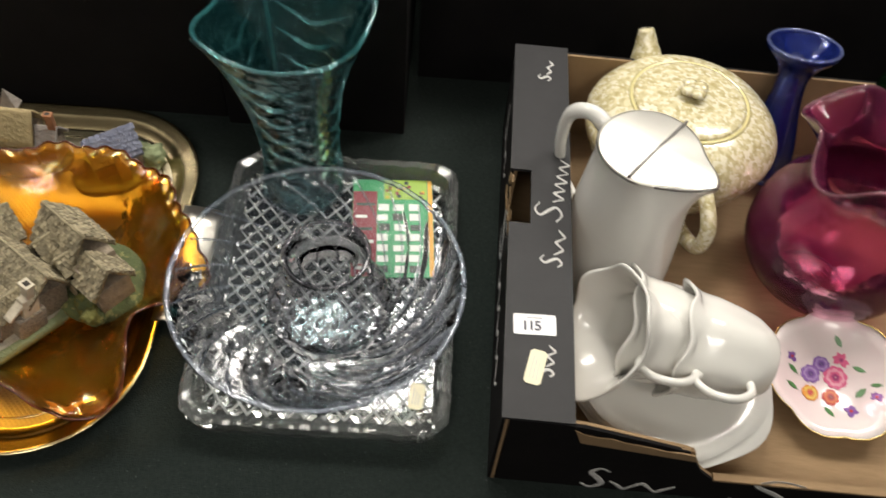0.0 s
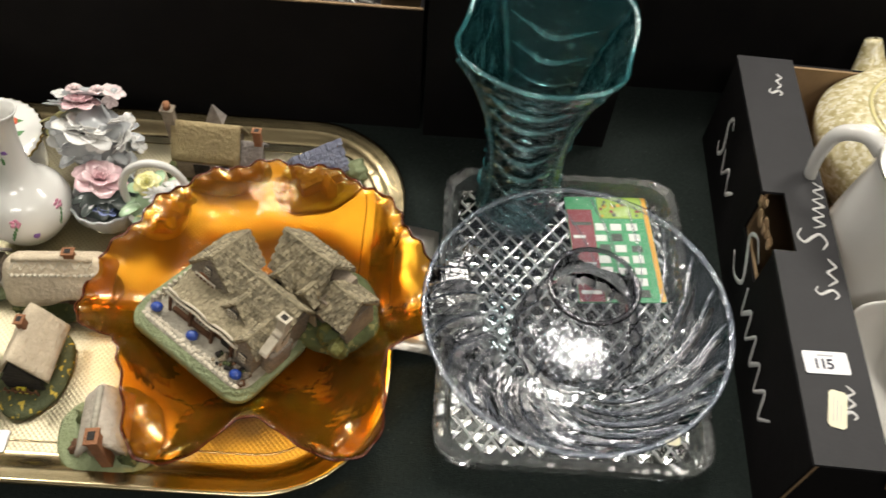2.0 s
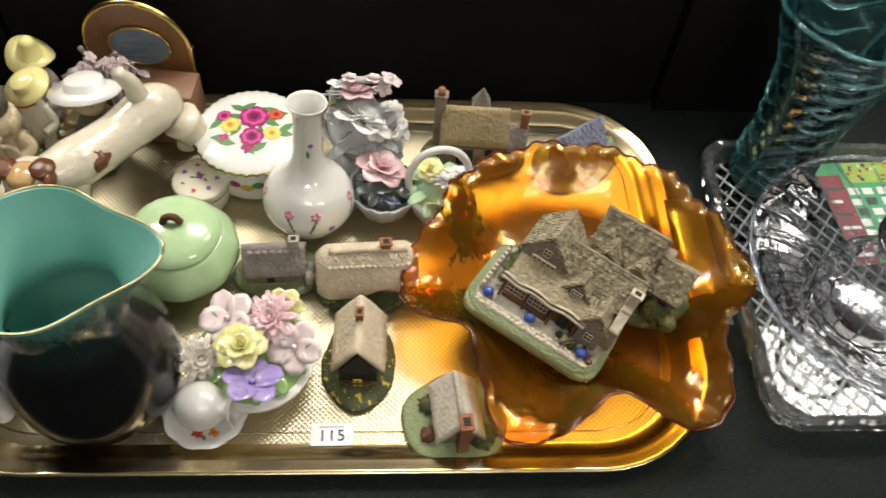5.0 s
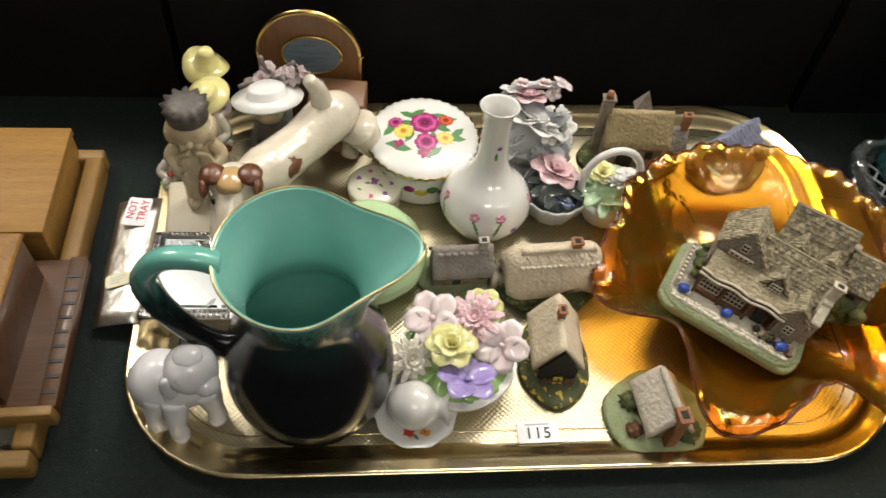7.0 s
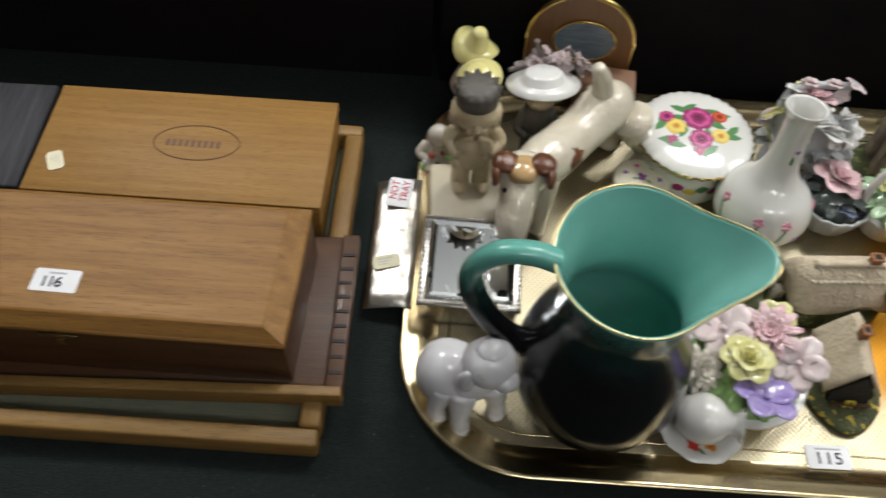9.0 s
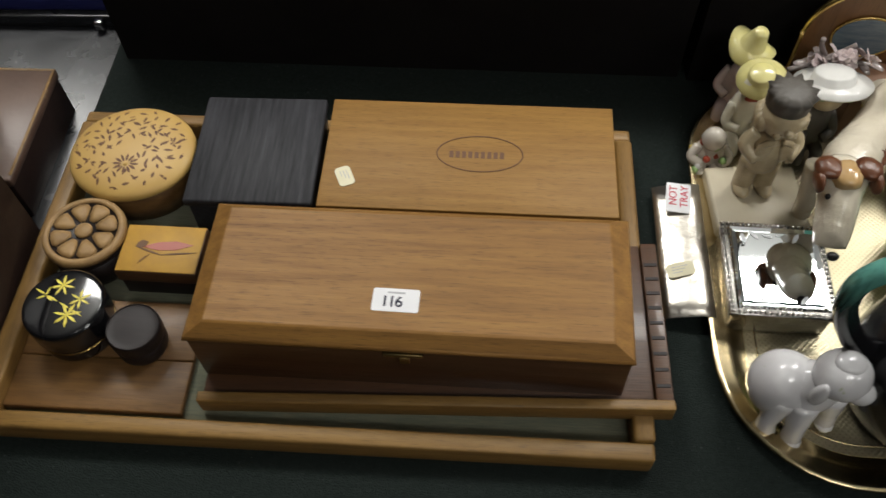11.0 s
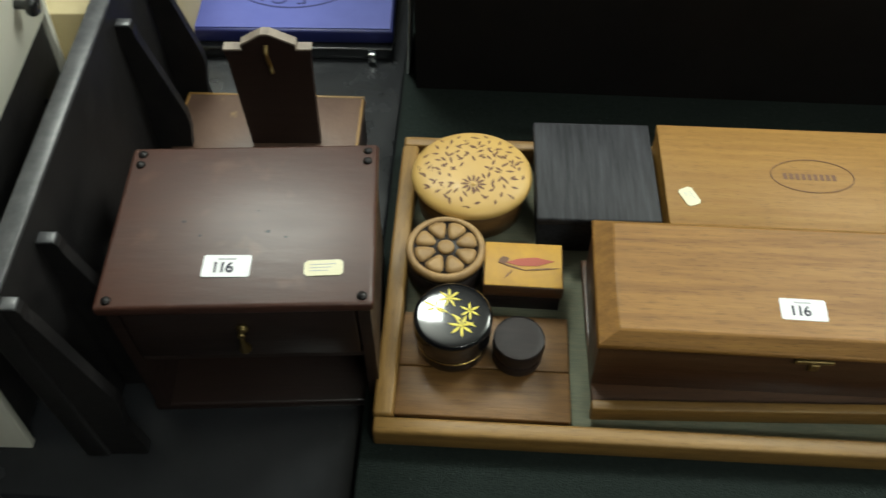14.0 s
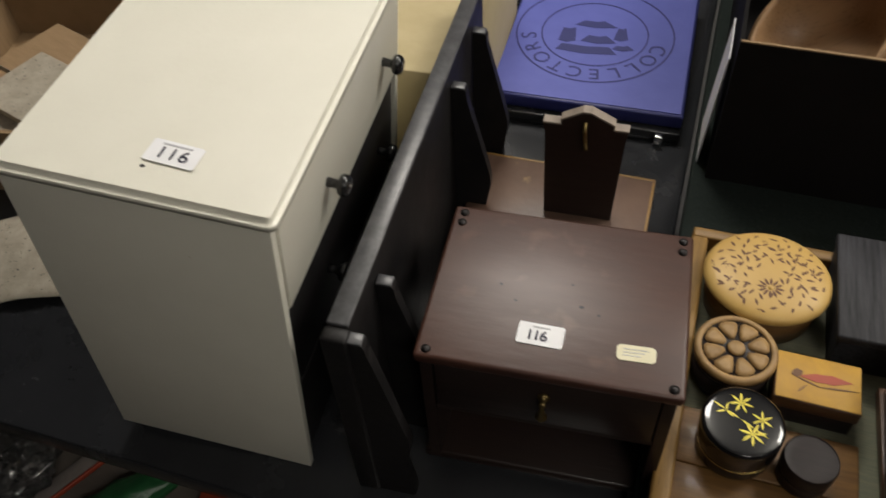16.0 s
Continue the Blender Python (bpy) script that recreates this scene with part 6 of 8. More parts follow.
# grey cottage
c = thing("cottage_ornament", -0.712, 0.543, Z0, "grey stone roofed cottage ornament", "ornament", 3, "cottage ornaments")
ground(c, 0.045, 0.032, 0.006, PALEG, 11)
part("wall", box(-0.029, 0.026, -0.014, 0.014, 0.006, 0.03, 0.001), RUBBLE, c)
part("roof", gable(0.05, 0.03, 0.027, 0.054, 0.005, 0.004, 12), SLATE, c, "rough grey roof")
chimney(c, 0.02, 0.0, 0.048, 0.06, 0.0042, PATH)
for k in range(7):
    part("ridge_scallop", blob(0.0036, k, 0.1, (1, 0.8, 0.5), 1, (-0.022 + k * 0.007, -0.006, 0.0485)), SLATE, c)
shrub(c, 0.034, -0.006, 0.016, 0.008, SLATE, 13)
part("post", tube([(0.032, -0.018, 0.006), (0.033, -0.018, 0.026)], 0.0045, 8, None, 1, 1), PATH, c)
part("post", tube([(0.041, -0.016, 0.006), (0.041, -0.016, 0.024)], 0.004, 8, None, 1, 1), PATH, c)
opening(c, -0.005, -0.0145, 0.016, 0.008, 0.012, DARKH)

# inn at the tray's back edge
c = thing("cottage_ornament", -0.505, 0.706, Z0, "tan stone cottage ornament with an olive thatched roof", "ornament", -3, "cottage ornaments")
ground(c, 0.06, 0.036, 0.007, GRASS, 14)
part("wall", box(-0.04, 0.028, -0.019, 0.019, 0.007, 0.05, 0.001), RUBBLE, c)
part("roof", gable(0.062, 0.038, 0.044, 0.079, 0.006, 0.005, 15), THATCHO, c, "olive thatched roof").location = (-0.004, 0, 0)
chimney(c, -0.042, 0.0, 0.02, 0.092, 0.0058, RUBBLE)
part("chimney_pot", lathe([(0.0042, 0.095), (0.0038, 0.102), (0, 0.102)], 10), TERRA, c).location = (-0.042, 0, 0)
part("annex", box(0.0285, 0.05, -0.015, 0.015, 0.007, 0.036, 0.001), RUBBLE, c)
part("annex_roof", gable(0.018, 0.03, 0.034, 0.056, 0.004, 0.004, 16), SLATE, c).location = (0.042, 0, 0)
chimney(c, 0.05, 0.0, 0.05, 0.073, 0.0042)
part("peak", skin([[(-0.008, 0.006, 0.07), (0.012, 0.006, 0.07), (0.012, 0.022, 0.07), (-0.008, 0.022, 0.07)], [(0.002, 0.012, 0.095), (0.0025, 0.012, 0.095), (0.0025, 0.0125, 0.095), (0.002, 0.0125, 0.095)]], None, True, True, True), SLATE, c, smooth=False)
opening(c, -0.012, -0.0195, 0.02, 0.018, 0.022, DARKH, "door")
opening(c, 0.014, -0.0195, 0.028, 0.008, 0.010, DARKH)

# church with a slate roof
c = thing("church_ornament", -0.392, 0.698, Z0, "small church ornament with a blue slate roof", "ornament", 35, "cottage ornaments")
ground(c, 0.052, 0.04, 0.006, PALEG, 17)
part("wall", box(-0.027, 0.027, -0.015, 0.015, 0.006, 0.032, 0.001), RUBBLE, c)
part("roof", gable(0.05, 0.03, 0.028, 0.058, 0.004, 0.004, 18), BLUESLATE, c, "blue slate roof")
tiles(0.05, 0.03, 0.029, 0.0585, 0.004, 6, 9, c, BLUESLATE, 3)
part("porch", skin([[(-0.005, -0.030, 0.006), (0.007, -0.030, 0.006), (0.007, -0.015, 0.006), (-0.005, -0.015, 0.006)], [(-0.005, -0.030, 0.024), (0.007, -0.030, 0.024), (0.007, -0.015, 0.026), (-0.005, -0.015, 0.026)], [(0.001, -0.0295, 0.037), (0.0012, -0.0295, 0.037), (0.0012, -0.015, 0.037), (0.001, -0.015, 0.037)]], None, True, True, True), PATH, c, "pale stone porch", smooth=False)
shrub(c, 0.04, -0.012, 0.012, 0.013, PALEG, 19)
shrub(c, -0.04, 0.01, 0.012, 0.010, SLATE, 20)

# stone inn standing in the amber bowl
def tiled_roof(parent, name, x, y, turn, length, width, eave, ridge, rows, across, seed, over=0.003):
    """A tiled gable roof, its ridge along its own x."""
    roof = part(name, gable(length, width, eave, ridge, over, 0.003, seed), TILEB, parent, "olive brown tiled roof")
    roof.matrix_basis = pose(x, y, 0, 0, 0, turn)
    tiles(length, width, eave + 0.0005, ridge + 0.0005, over, rows, across, roof, TILEB, seed)
    part("ridge_cap", tube([(-length / 2 - over, 0, ridge), (length / 2 + over, 0, ridge)], 0.0014, 6, None, 1.6, 1), RIDGE, roof, "pale worn ridge")
    return roof


def gable_front(parent, x, y, w, eave, ridge, m):
    """The triangular end wall under a roof that runs back along y."""
    return part("gable_end", moved(prism([(-w / 2, 0.012), (w / 2, 0.012), (w / 2, eave), (0, ridge - 0.003), (-w / 2, eave)], -0.001, 0.001), Matrix(((1, 0, 0, x), (0, 0, -1, y), (0, 1, 0, 0), (0, 0, 0, 1)))), m, parent, smooth=False)


RIDGE = stone("pale worn ridge stone", (0.37, 0.32, 0.20), (0.28, 0.24, 0.15))
c = thing("inn_ornament", -0.4535, 0.4765, 0.0425, "large stone inn ornament with slate roofs and blue barrels", "ornament", -34, "cottage ornaments")
c.matrix_basis = pose(-0.4535, 0.4785, 0.0445, -11, 6.5, -34) @ Matrix.Scale(0.93, 4)
STONEW = mat("small grey stonework", (0.36, 0.31, 0.24), 0.85, second=(0.17, 0.14, 0.11), scale=330, amount=0.75, bump=1.0, bump_scale=420, stretch=(1, 1, 1.8))
base = prism(outline(0.152, 0.112, 0.022, 6), 0, 0.011)
bmesh.ops.bevel(base, geom=[e for e in base.edges if e.verts[0].co.z > 0.01 and e.verts[1].co.z > 0.01], offset=0.004, segments=3, affect="EDGES")
part("base", base, PALEG, c, "pale green moulded base")
part("pavement", prism(outline(0.138, 0.094, 0.018, 6), 0.0108, 0.0122), PATH, c, "pale paved forecourt")
rr = random.Random(12)
for k in range(62):
    x = -0.062 + 0.124 * (k % 31) / 30 + rr.uniform(-0.0012, 0.0012)
    y = -0.0435 + 0.0045 * (k // 31) + rr.uniform(-0.001, 0.001)
    part("paving_stone", blob(0.0025, k, 0.3, (1.1, 0.95, 0.4), 1, (x, y, 0.0125)), TIMBERP, c, smooth=False)
# picket fence down the end
fence = part("fence", box(-0.0645, -0.0632, -0.030, 0.036, 0.0175, 0.0187), TIMBERP, c, "pale picket fence", smooth=False)
for k in range(10):
    part("picket", box(-0.0668, -0.0628, -0.031 + 0.007 * k, -0.0275 + 0.007 * k, 0.0122, 0.0235, 0.0006), TIMBERP, fence)
for k in range(9):
    shrub(c, -0.054 + rr.uniform(-0.003, 0.003), -0.012 + 0.006 * k, 0.018 + rr.uniform(0, 0.008), rr.uniform(0.004, 0.006), GRASS, 60 + k)
# walls
part("wall", box(-0.05, 0.066, 0.004, 0.05, 0.0115, 0.052, 0.001), STONEW, c, "small grey stonework wall")
# left block, its gable to the front
tiled_roof(c, "gable_roof", -0.026, 0.03, 90, 0.046, 0.046, 0.060, 0.090, 10, 13, 22)
left = part("left_block", box(-0.05, -0.003, 0.006, 0.051, 0.0525, 0.061), STONEW, c, smooth=False)
g1 = gable_front(c, -0.026, 0.0045, 0.045, 0.060, 0.090, STONEW)
lattice_window(g1, -0.026, 0.0028, 0.071, 0.007, 0.009, 2, 2, TIMBERP)
part("arch", moved(prism([(0.0085 * math.cos(a), 0.007 * math.sin(a)) for a in np.linspace(0, math.pi, 10)], -0.0008, 0.0008), Matrix(((1, 0, 0, -0.031), (0, 0, -1, 0.0022), (0, 1, 0, 0.0545), (0, 0, 0, 1)))), TERRA, g1, "brick arch", smooth=False)
# long roof across the back, with a dormer and two front gables
tiled_roof(c, "long_roof", 0.030, 0.026, 0, 0.078, 0.044, 0.051, 0.082, 9, 20, 26)
tiled_roof(c, "dormer_roof", 0.018, 0.010, 90, 0.030, 0.026, 0.050, 0.069, 6, 9, 23, 0.002)
g2 = gable_front(c, 0.018, -0.0062, 0.024, 0.044, 0.068, STONEW)
part("dormer_wall", box(0.0062, 0.0298, -0.0052, 0.004, 0.0420, 0.0505), STONEW, c, smooth=False)
lattice_window(g2, 0.018, -0.0078, 0.0535, 0.011, 0.011, 3, 3, TIMBERP)
tiled_roof(c, "wing_roof", 0.049, 0.000, 90, 0.044, 0.026, 0.040, 0.060, 6, 12, 24, 0.002)
g4 = gable_front(c, 0.049, -0.0228, 0.024, 0.040, 0.059, STONEW)
part("wing", box(0.0372, 0.0608, -0.0216, 0.004, 0.0118, 0.0405, 0.0006), STONEW, c, smooth=False)
lattice_window(g4, 0.049, -0.0244, 0.031, 0.008, 0.009, 2, 2, TIMBERP)
# stepped chimney on the end wall
st = part("chimney_stack", box(0.0615, 0.0715, -0.004, 0.014, 0.0118, 0.066, 0.0012), TIMBERP, c, "pale stepped stone chimney")
part("shoulder", box(0.0612, 0.0735, -0.012, 0.020, 0.0119, 0.040, 0.002), STONEW, st)
part("chimney_slope", moved(box(-0.005, 0.005, -0.017, 0.017, -0.002, 0.002, 0.0008), pose(0.0665, -0.006, 0.058, 40)), TIMBERP, st)
chimney(c, 0.0665, 0.006, 0.066, 0.082, 0.0052, TIMBERP)
# shop front with its lean-to roof and carved fascia
part("shop_front", box(-0.048, 0.034, -0.016, 0.0035, 0.0122, 0.038, 0.0006), BROWNW, c, "brown timber shop front")
lean = part("lean_to_roof", moved(box(-0.045, 0.041, -0.014, 0.014, -0.001, 0.001, 0.0004), pose(-0.004, -0.0095, 0.0470, 27)), TILEB, c, "sloping slate porch roof")
for j in range(5):
    for i in range(22):
        part("slate", moved(box(-0.0018, 0.0018, -0.0032, 0.0032, 0, 0.0007 + rr.uniform(0, 0.0005)), pose(-0.004, -0.0095, 0.0470, 27) @ pose(-0.043 + 0.00405 * i + (0.002 if j % 2 else 0), -0.0115 + 0.0054 * j, 0.0011, -5)), TILEB, lean, smooth=False)
for k, (dz, dy) in enumerate(((0.0, 0.0), (0.0038, 0.0022))):
    wavy = [(-0.052 + 0.0052 * i, -0.0250 + dy, 0.0385 + dz + 0.0014 * math.cos(i * 0.9)) for i in range(19)]
    part("fascia", tube(wavy, 0.0016, 6, None, 1.0, 2), TIMBERP, c, "pale carved fascia board")
sign = part("sign_board", box(-0.038, -0.012, -0.0028, -0.0012, 0.0590, 0.0645, 0.0005), TIMBERP, c, "pale sign board")
for k in range(5):
    part("sign_bar", box(-0.036 + 0.005 * k, -0.0328 + 0.005 * k, -0.0032, -0.0028, 0.0606, 0.0629), BROWNW, sign, smooth=False)
for x in (-0.047, -0.020, 0.008, 0.034):
    part("post", box(x - 0.0013, x + 0.0013, -0.0255, -0.0228, 0.0122, 0.037), BROWNW, c, smooth=False)
part("bay_window", box(-0.045, 0.006, -0.0235, -0.0165, 0.0125, 0.0175, 0.0006), BROWNW, c, "brown timber sill")
for x in (-0.034, -0.008):
    lattice_window(c, x, -0.0172, 0.0265, 0.021, 0.016, 5, 3, BROWNW)
opening(c, 0.021, -0.0172, 0.0225, 0.011, 0.020, DARKH, "door")
for x, y in ((-0.056, -0.033), (-0.008, -0.033), (0.052, -0.036)):
    part("barrel", moved(lathe(spline([(0.003, -0.0055), (0.005, -0.0025), (0.005, 0.0025), (0.003, 0.0055)], 3), 14), pose(x, y, 0.0172, 0, 80, 20)), BLUEB, c, "small blue barrel")
for k in range(30):
    q = random.Random(k)
    shrub(c, 0.030 + q.uniform(-0.010, 0.034), -0.033 + q.uniform(-0.007, 0.007), 0.0148 + q.uniform(0, 0.003), q.uniform(0.0014, 0.0034), (STONEW, GRASS, BROWNW, TIMBERW, DARKH)[k % 5], 30 + k, "clutter")

c = thing("mill_ornament", -0.362, 0.518, 0.030, "brown stone mill ornament with a mossy green base", "ornament", -38, "cottage ornaments")
c.scale = (1.2, 1.2, 1.28)
ground(c, 0.052, 0.038, 0.012, GRASS, 27)
part("wall", box(-0.036, 0.022, -0.016, 0.018, 0.012, 0.046, 0.001), RUBBLE, c)
tiled_roof(c, "main_roof", -0.012, 0.002, 0, 0.046, 0.038, 0.042, 0.069, 9, 13, 28)
tiled_roof(c, "cross_roof", -0.02, -0.010, 90, 0.026, 0.02, 0.038, 0.056, 7, 10, 33)
g3 = gable_front(c, -0.02, -0.0222, 0.018, 0.038, 0.056, RUBBLE)
opening(g3, -0.02, -0.024, 0.043, 0.006, 0.007, TIMBERW)
opening(g3, -0.02, -0.025, 0.043, 0.0042, 0.005, DARKH)
part("porch", box(-0.028, -0.012, -0.0215, -0.0165, 0.012, 0.038, 0.001), RUBBLE, c)
part("lower_wing", box(0.0225, 0.042, -0.018, 0.014, 0.012, 0.036, 0.001), RUBBLE, c)
tiled_roof(c, "lower_roof", 0.031, -0.002, 0, 0.022, 0.034, 0.035, 0.056, 10, 9, 29)
tiled_roof(c, "dormer_roof", 0.006, -0.012, 90, 0.02, 0.015, 0.042, 0.055, 4, 6, 35, 0.002)
gable_front(c, 0.006, -0.0215, 0.013, 0.042, 0.055, TIMBERW)
opening(c, 0.0, -0.0165, 0.025, 0.010, 0.018, DARKH, "door")
opening(c, 0.032, -0.0185, 0.024, 0.007, 0.009, DARKH)
MOSS = stone("yellow moss", (0.17, 0.16, 0.035), (0.09, 0.09, 0.025))
for k in range(14):
    rr = random.Random(70 + k)
    shrub(c, 0.036 + rr.uniform(-0.012, 0.012), -0.024 + rr.uniform(-0.007, 0.008), 0.014 + rr.uniform(0, 0.010), rr.uniform(0.004, 0.0075), (MOSS, GRASS, MOSS)[k % 3], 31 + k)
shrub(c, 0.0, -0.03, 0.014, 0.008, GRASS, 32)

# ---- china flowers ----
PETAL = {
    "pink": china("pink petal", (0.66, 0.38, 0.42), (0.76, 0.60, 0.60)), "white": china("white petal", (0.70, 0.69, 0.66)), "yellow": china("yellow petal", (0.66, 0.62, 0.20), (0.74, 0.72, 0.42)),
    "purple": china("purple petal", (0.24, 0.16, 0.46), (0.42, 0.36, 0.60)), "cream": china("cream petal", (0.55, 0.51, 0.42), (0.64, 0.60, 0.52)), "blue": china("blue petal", (0.16, 0.20, 0.38)),
    "grey": china("grey petal", (0.40, 0.42, 0.43), (0.55, 0.56, 0.56)), "blush": china("blush petal", (0.72, 0.55, 0.55), (0.76, 0.68, 0.66)),
}
LEAFG = china("green china leaf", (0.22, 0.40, 0.12), (0.35, 0.50, 0.2))
LEAFD = china("dark grey green leaf", (0.06, 0.08, 0.075), (0.11, 0.13, 0.12))
LEAFP = china("pale green leaf", (0.34, 0.52, 0.30), (0.48, 0.62, 0.42))


def petal(bm, length, width, a, lift, curl, r0):
    rows = []
    for i in range(5):
        t = i / 4
        w = width * math.sin(math.pi * (0.12 + 0.80 * t)) ** 0.7
        rad = r0 + length * t * math.cos(lift + curl * t * 0.5)
        z = length * t * math.sin(lift + curl * t * 0.5)
        row = []
        for s in (-1, -0.5, 0, 0.5, 1):
            x, y = rad, s * w
            row.append((x * math.cos(a) - y * math.sin(a), x * math.sin(a) + y * math.cos(a), z + 0.18 * w * s * s))
        rows.append(row)
    n = len(rows[0])
    skin([r + [(p[0], p[1], p[2] - 0.0006) for p in reversed(r)] for r in rows], bm, True, True, True)


def flower(parent, at, r, colour, kind="rose", tilt=(0, 0), seed=0):
    bm = bmesh.new()
    rr = random.Random(seed)
    if kind == "rose":
        for L, (n, ln, lift, curl) in enumerate(((6, 1.0, 0.25, -0.5), (5, 0.75, 0.7, -0.4), (4, 0.5, 1.1, -0.2), (3, 0.33, 1.35, 0.1))):
            for k in range(n):
                petal(bm, r * ln, r * ln * 0.52, 2 * math.pi * (k + L * 0.37) / n + rr.uniform(-0.1, 0.1), lift, curl, r * 0.06)
    elif kind == "carnation":
        for L in range(4):
            for k in range(11 - L):
                petal(bm, r * (1 - 0.2 * L), r * 0.17, 2 * math.pi * (k + L * 0.5) / (11 - L) + rr.uniform(-0.12, 0.12), 0.2 + 0.32 * L, -0.3, r * 0.05)
    else:
        for k in range(5):
            petal(bm, r, r * 0.48, 2 * math.pi * k / 5 + 0.3, 0.22 + 0.06 * (k % 2), -0.25, r * 0.04)
    if kind != "rose":
        blob(r * 0.13, 1, 0.2, (1, 1, 0.8), 1, (0, 0, r * 0.1), bm=bm)
    f = part("flower", bm, PETAL[colour], parent, "%s china %s" % (colour, kind if kind != "open" else "blossom"))
    f.matrix_basis = pose(*at, *tilt, seed * 37)
    return f


def leaf(parent, at, length, a, lift, m=None, seed=0):
    bm = bmesh.new()
    petal(bm, length, length * 0.3, 0, lift, -0.6, 0)
    l = part("leaf", bm, m or LEAFG, parent)
    l.matrix_basis = pose(*at, 0, 0, a)
    return l


# bowl of china flowers
fbowl = thing("flower_bowl", -0.722, 0.437, Z0, "white china bowl filled with pastel china flowers", "ornament")
part("bowl", lathe(spline([(0.02, 0), (0.03, 0.002), (0.05, 0.016), (0.055, 0.027), (0.052, 0.029)], 4) + [(0.0, 0.027)], 56), WHITE, fbowl)
part("mound", lathe(spline([(0.05, 0.027), (0.042, 0.033), (0.022, 0.038), (0.0, 0.04)], 4), 30), LEAFG, fbowl, "green leafy mound")
for at, r, col, kind, tilt in (((-0.022, 0.030, 0.047), 0.022, "blush", "open", (-20, -15)), ((0.014, 0.027, 0.052), 0.022, "pink", "carnation", (-15, 10)), ((-0.008, 0.0, 0.053), 0.019, "yellow", "rose", (0, 0)), ((0.036, 0.004, 0.044), 0.021, "blush", "open", (0, 32)), ((0.004, -0.03, 0.046), 0.022, "purple", "open", (14, 5)), ((-0.042, -0.006, 0.040), 0.019, "cream", "carnation", (10, -35)), ((0.024, 0.044, 0.042), 0.015, "yellow", "rose", (-35, 10))):
    flower(fbowl, (at[0] * 1.05, at[1] * 1.05 - 0.006, at[2] + 0.005), r * 1.18, col, kind, tilt, int(abs(at[0]) * 1000))
for k in range(12):
    a = 30 * k + 8
    leaf(fbowl, (0.03 * math.cos(radians(a)), 0.03 * math.sin(radians(a)), 0.037), 0.022, a, 0.15)

# rose in a pale basket
rb = thing("rose_basket", -0.606, 0.632, Z0, "pale china basket holding one pink rose and dark leaves", "ornament", 5)
part("basket", lathe(spline([(0.02, 0), (0.026, 0.004), (0.034, 0.022), (0.037, 0.034), (0.034, 0.035), (0.03, 0.024)], 4) + [(0.0, 0.02)], 40, lambda a, k, r, z: (r * (1 + 0.03 * math.cos(14 * a)), z)), PETAL["grey"], rb)
part("moss", blob(0.026, 3, 0.5, (1, 1, 0.7), 2, (0, 0, 0.03)), LEAFD, rb, "dark leafy filling")
flower(rb, (-0.002, 0.008, 0.054), 0.026, "pink", "rose", (18, 0), 3)
flower(rb, (0.004, -0.02, 0.036), 0.012, "blue", "rose", (35, 0), 4)
for k in range(9):
    leaf(rb, (0.014 * math.cos(k * 0.7), 0.014 * math.sin(k * 0.7), 0.042), 0.02, 40 * k, 0.1, LEAFD)

# handled basket of flowers
hb = thing("flower_basket", -0.549, 0.626, Z0, "white china basket with a loop handle and spring flowers", "ornament", 8)
part("basket", lathe(spline([(0.018, 0), (0.024, 0.004), (0.03, 0.02), (0.032, 0.032)], 4) + [(0.0, 0.03)], 40, lambda a, k, r, z: (r * (1 + 0.03 * math.cos(16 * a)), z)), WHITE, hb)
part("handle", tube([(-0.030, 0.004, 0.03), (-0.031, 0.006, 0.06), (-0.02, 0.008, 0.082), (0, 0.009, 0.09), (0.02, 0.008, 0.082), (0.031, 0.006, 0.06), (0.030, 0.004, 0.03)], 0.0042, 10), WHITE, hb, "white loop handle")
part("mound", blob(0.028, 6, 0.4, (1, 1, 0.7), 2, (0, 0, 0.034)), LEAFP, hb)
for at, r, col, kind, tilt in (((-0.008, 0.012, 0.056), 0.014, "yellow", "rose", (0, -10)), ((0.006, -0.004, 0.054), 0.017, "white", "carnation", (25, 0)), ((-0.002, -0.024, 0.042), 0.015, "yellow", "open", (45, 0)), ((0.02, 0.012, 0.05), 0.013, "white", "open", (0, 25)), ((0.024, -0.016, 0.04), 0.012, "grey", "open", (30, 30)), ((0.006, -0.034, 0.03), 0.011, "pink", "carnation", (60, 0))):
    flower(hb, at, r, col, kind, tilt, int(abs(at[1]) * 1000))
for k in range(12):
    leaf(hb, (0.018 * math.cos(k * 0.52), 0.018 * math.sin(k * 0.52), 0.04 + 0.006 * (k % 2)), 0.022, 30 * k, 0.2, LEAFP)

# tall china bouquet
tb = thing("china_bouquet", -0.63, 0.70, Z0, "tall china bouquet of white and pink roses with grey leaves", "ornament")
part("stand", lathe(spline([(0.03, 0), (0.032, 0.004), (0.022, 0.014), (0.03, 0.03), (0.034, 0.044)], 4) + [(0, 0.044)], 36), PETAL["grey"], tb)
part("mound", blob(0.036, 8, 0.45, (1, 0.9, 1.0), 2, (0, 0, 0.055)), PETAL["grey"], tb)
part("twig_frame", tube([(-0.03, 0.01, 0.06), (-0.03, 0.014, 0.09), (-0.015, 0.016, 0.102), (0.015, 0.016, 0.104), (0.032, 0.014, 0.108)], 0.004, 8), PETAL["grey"], tb)
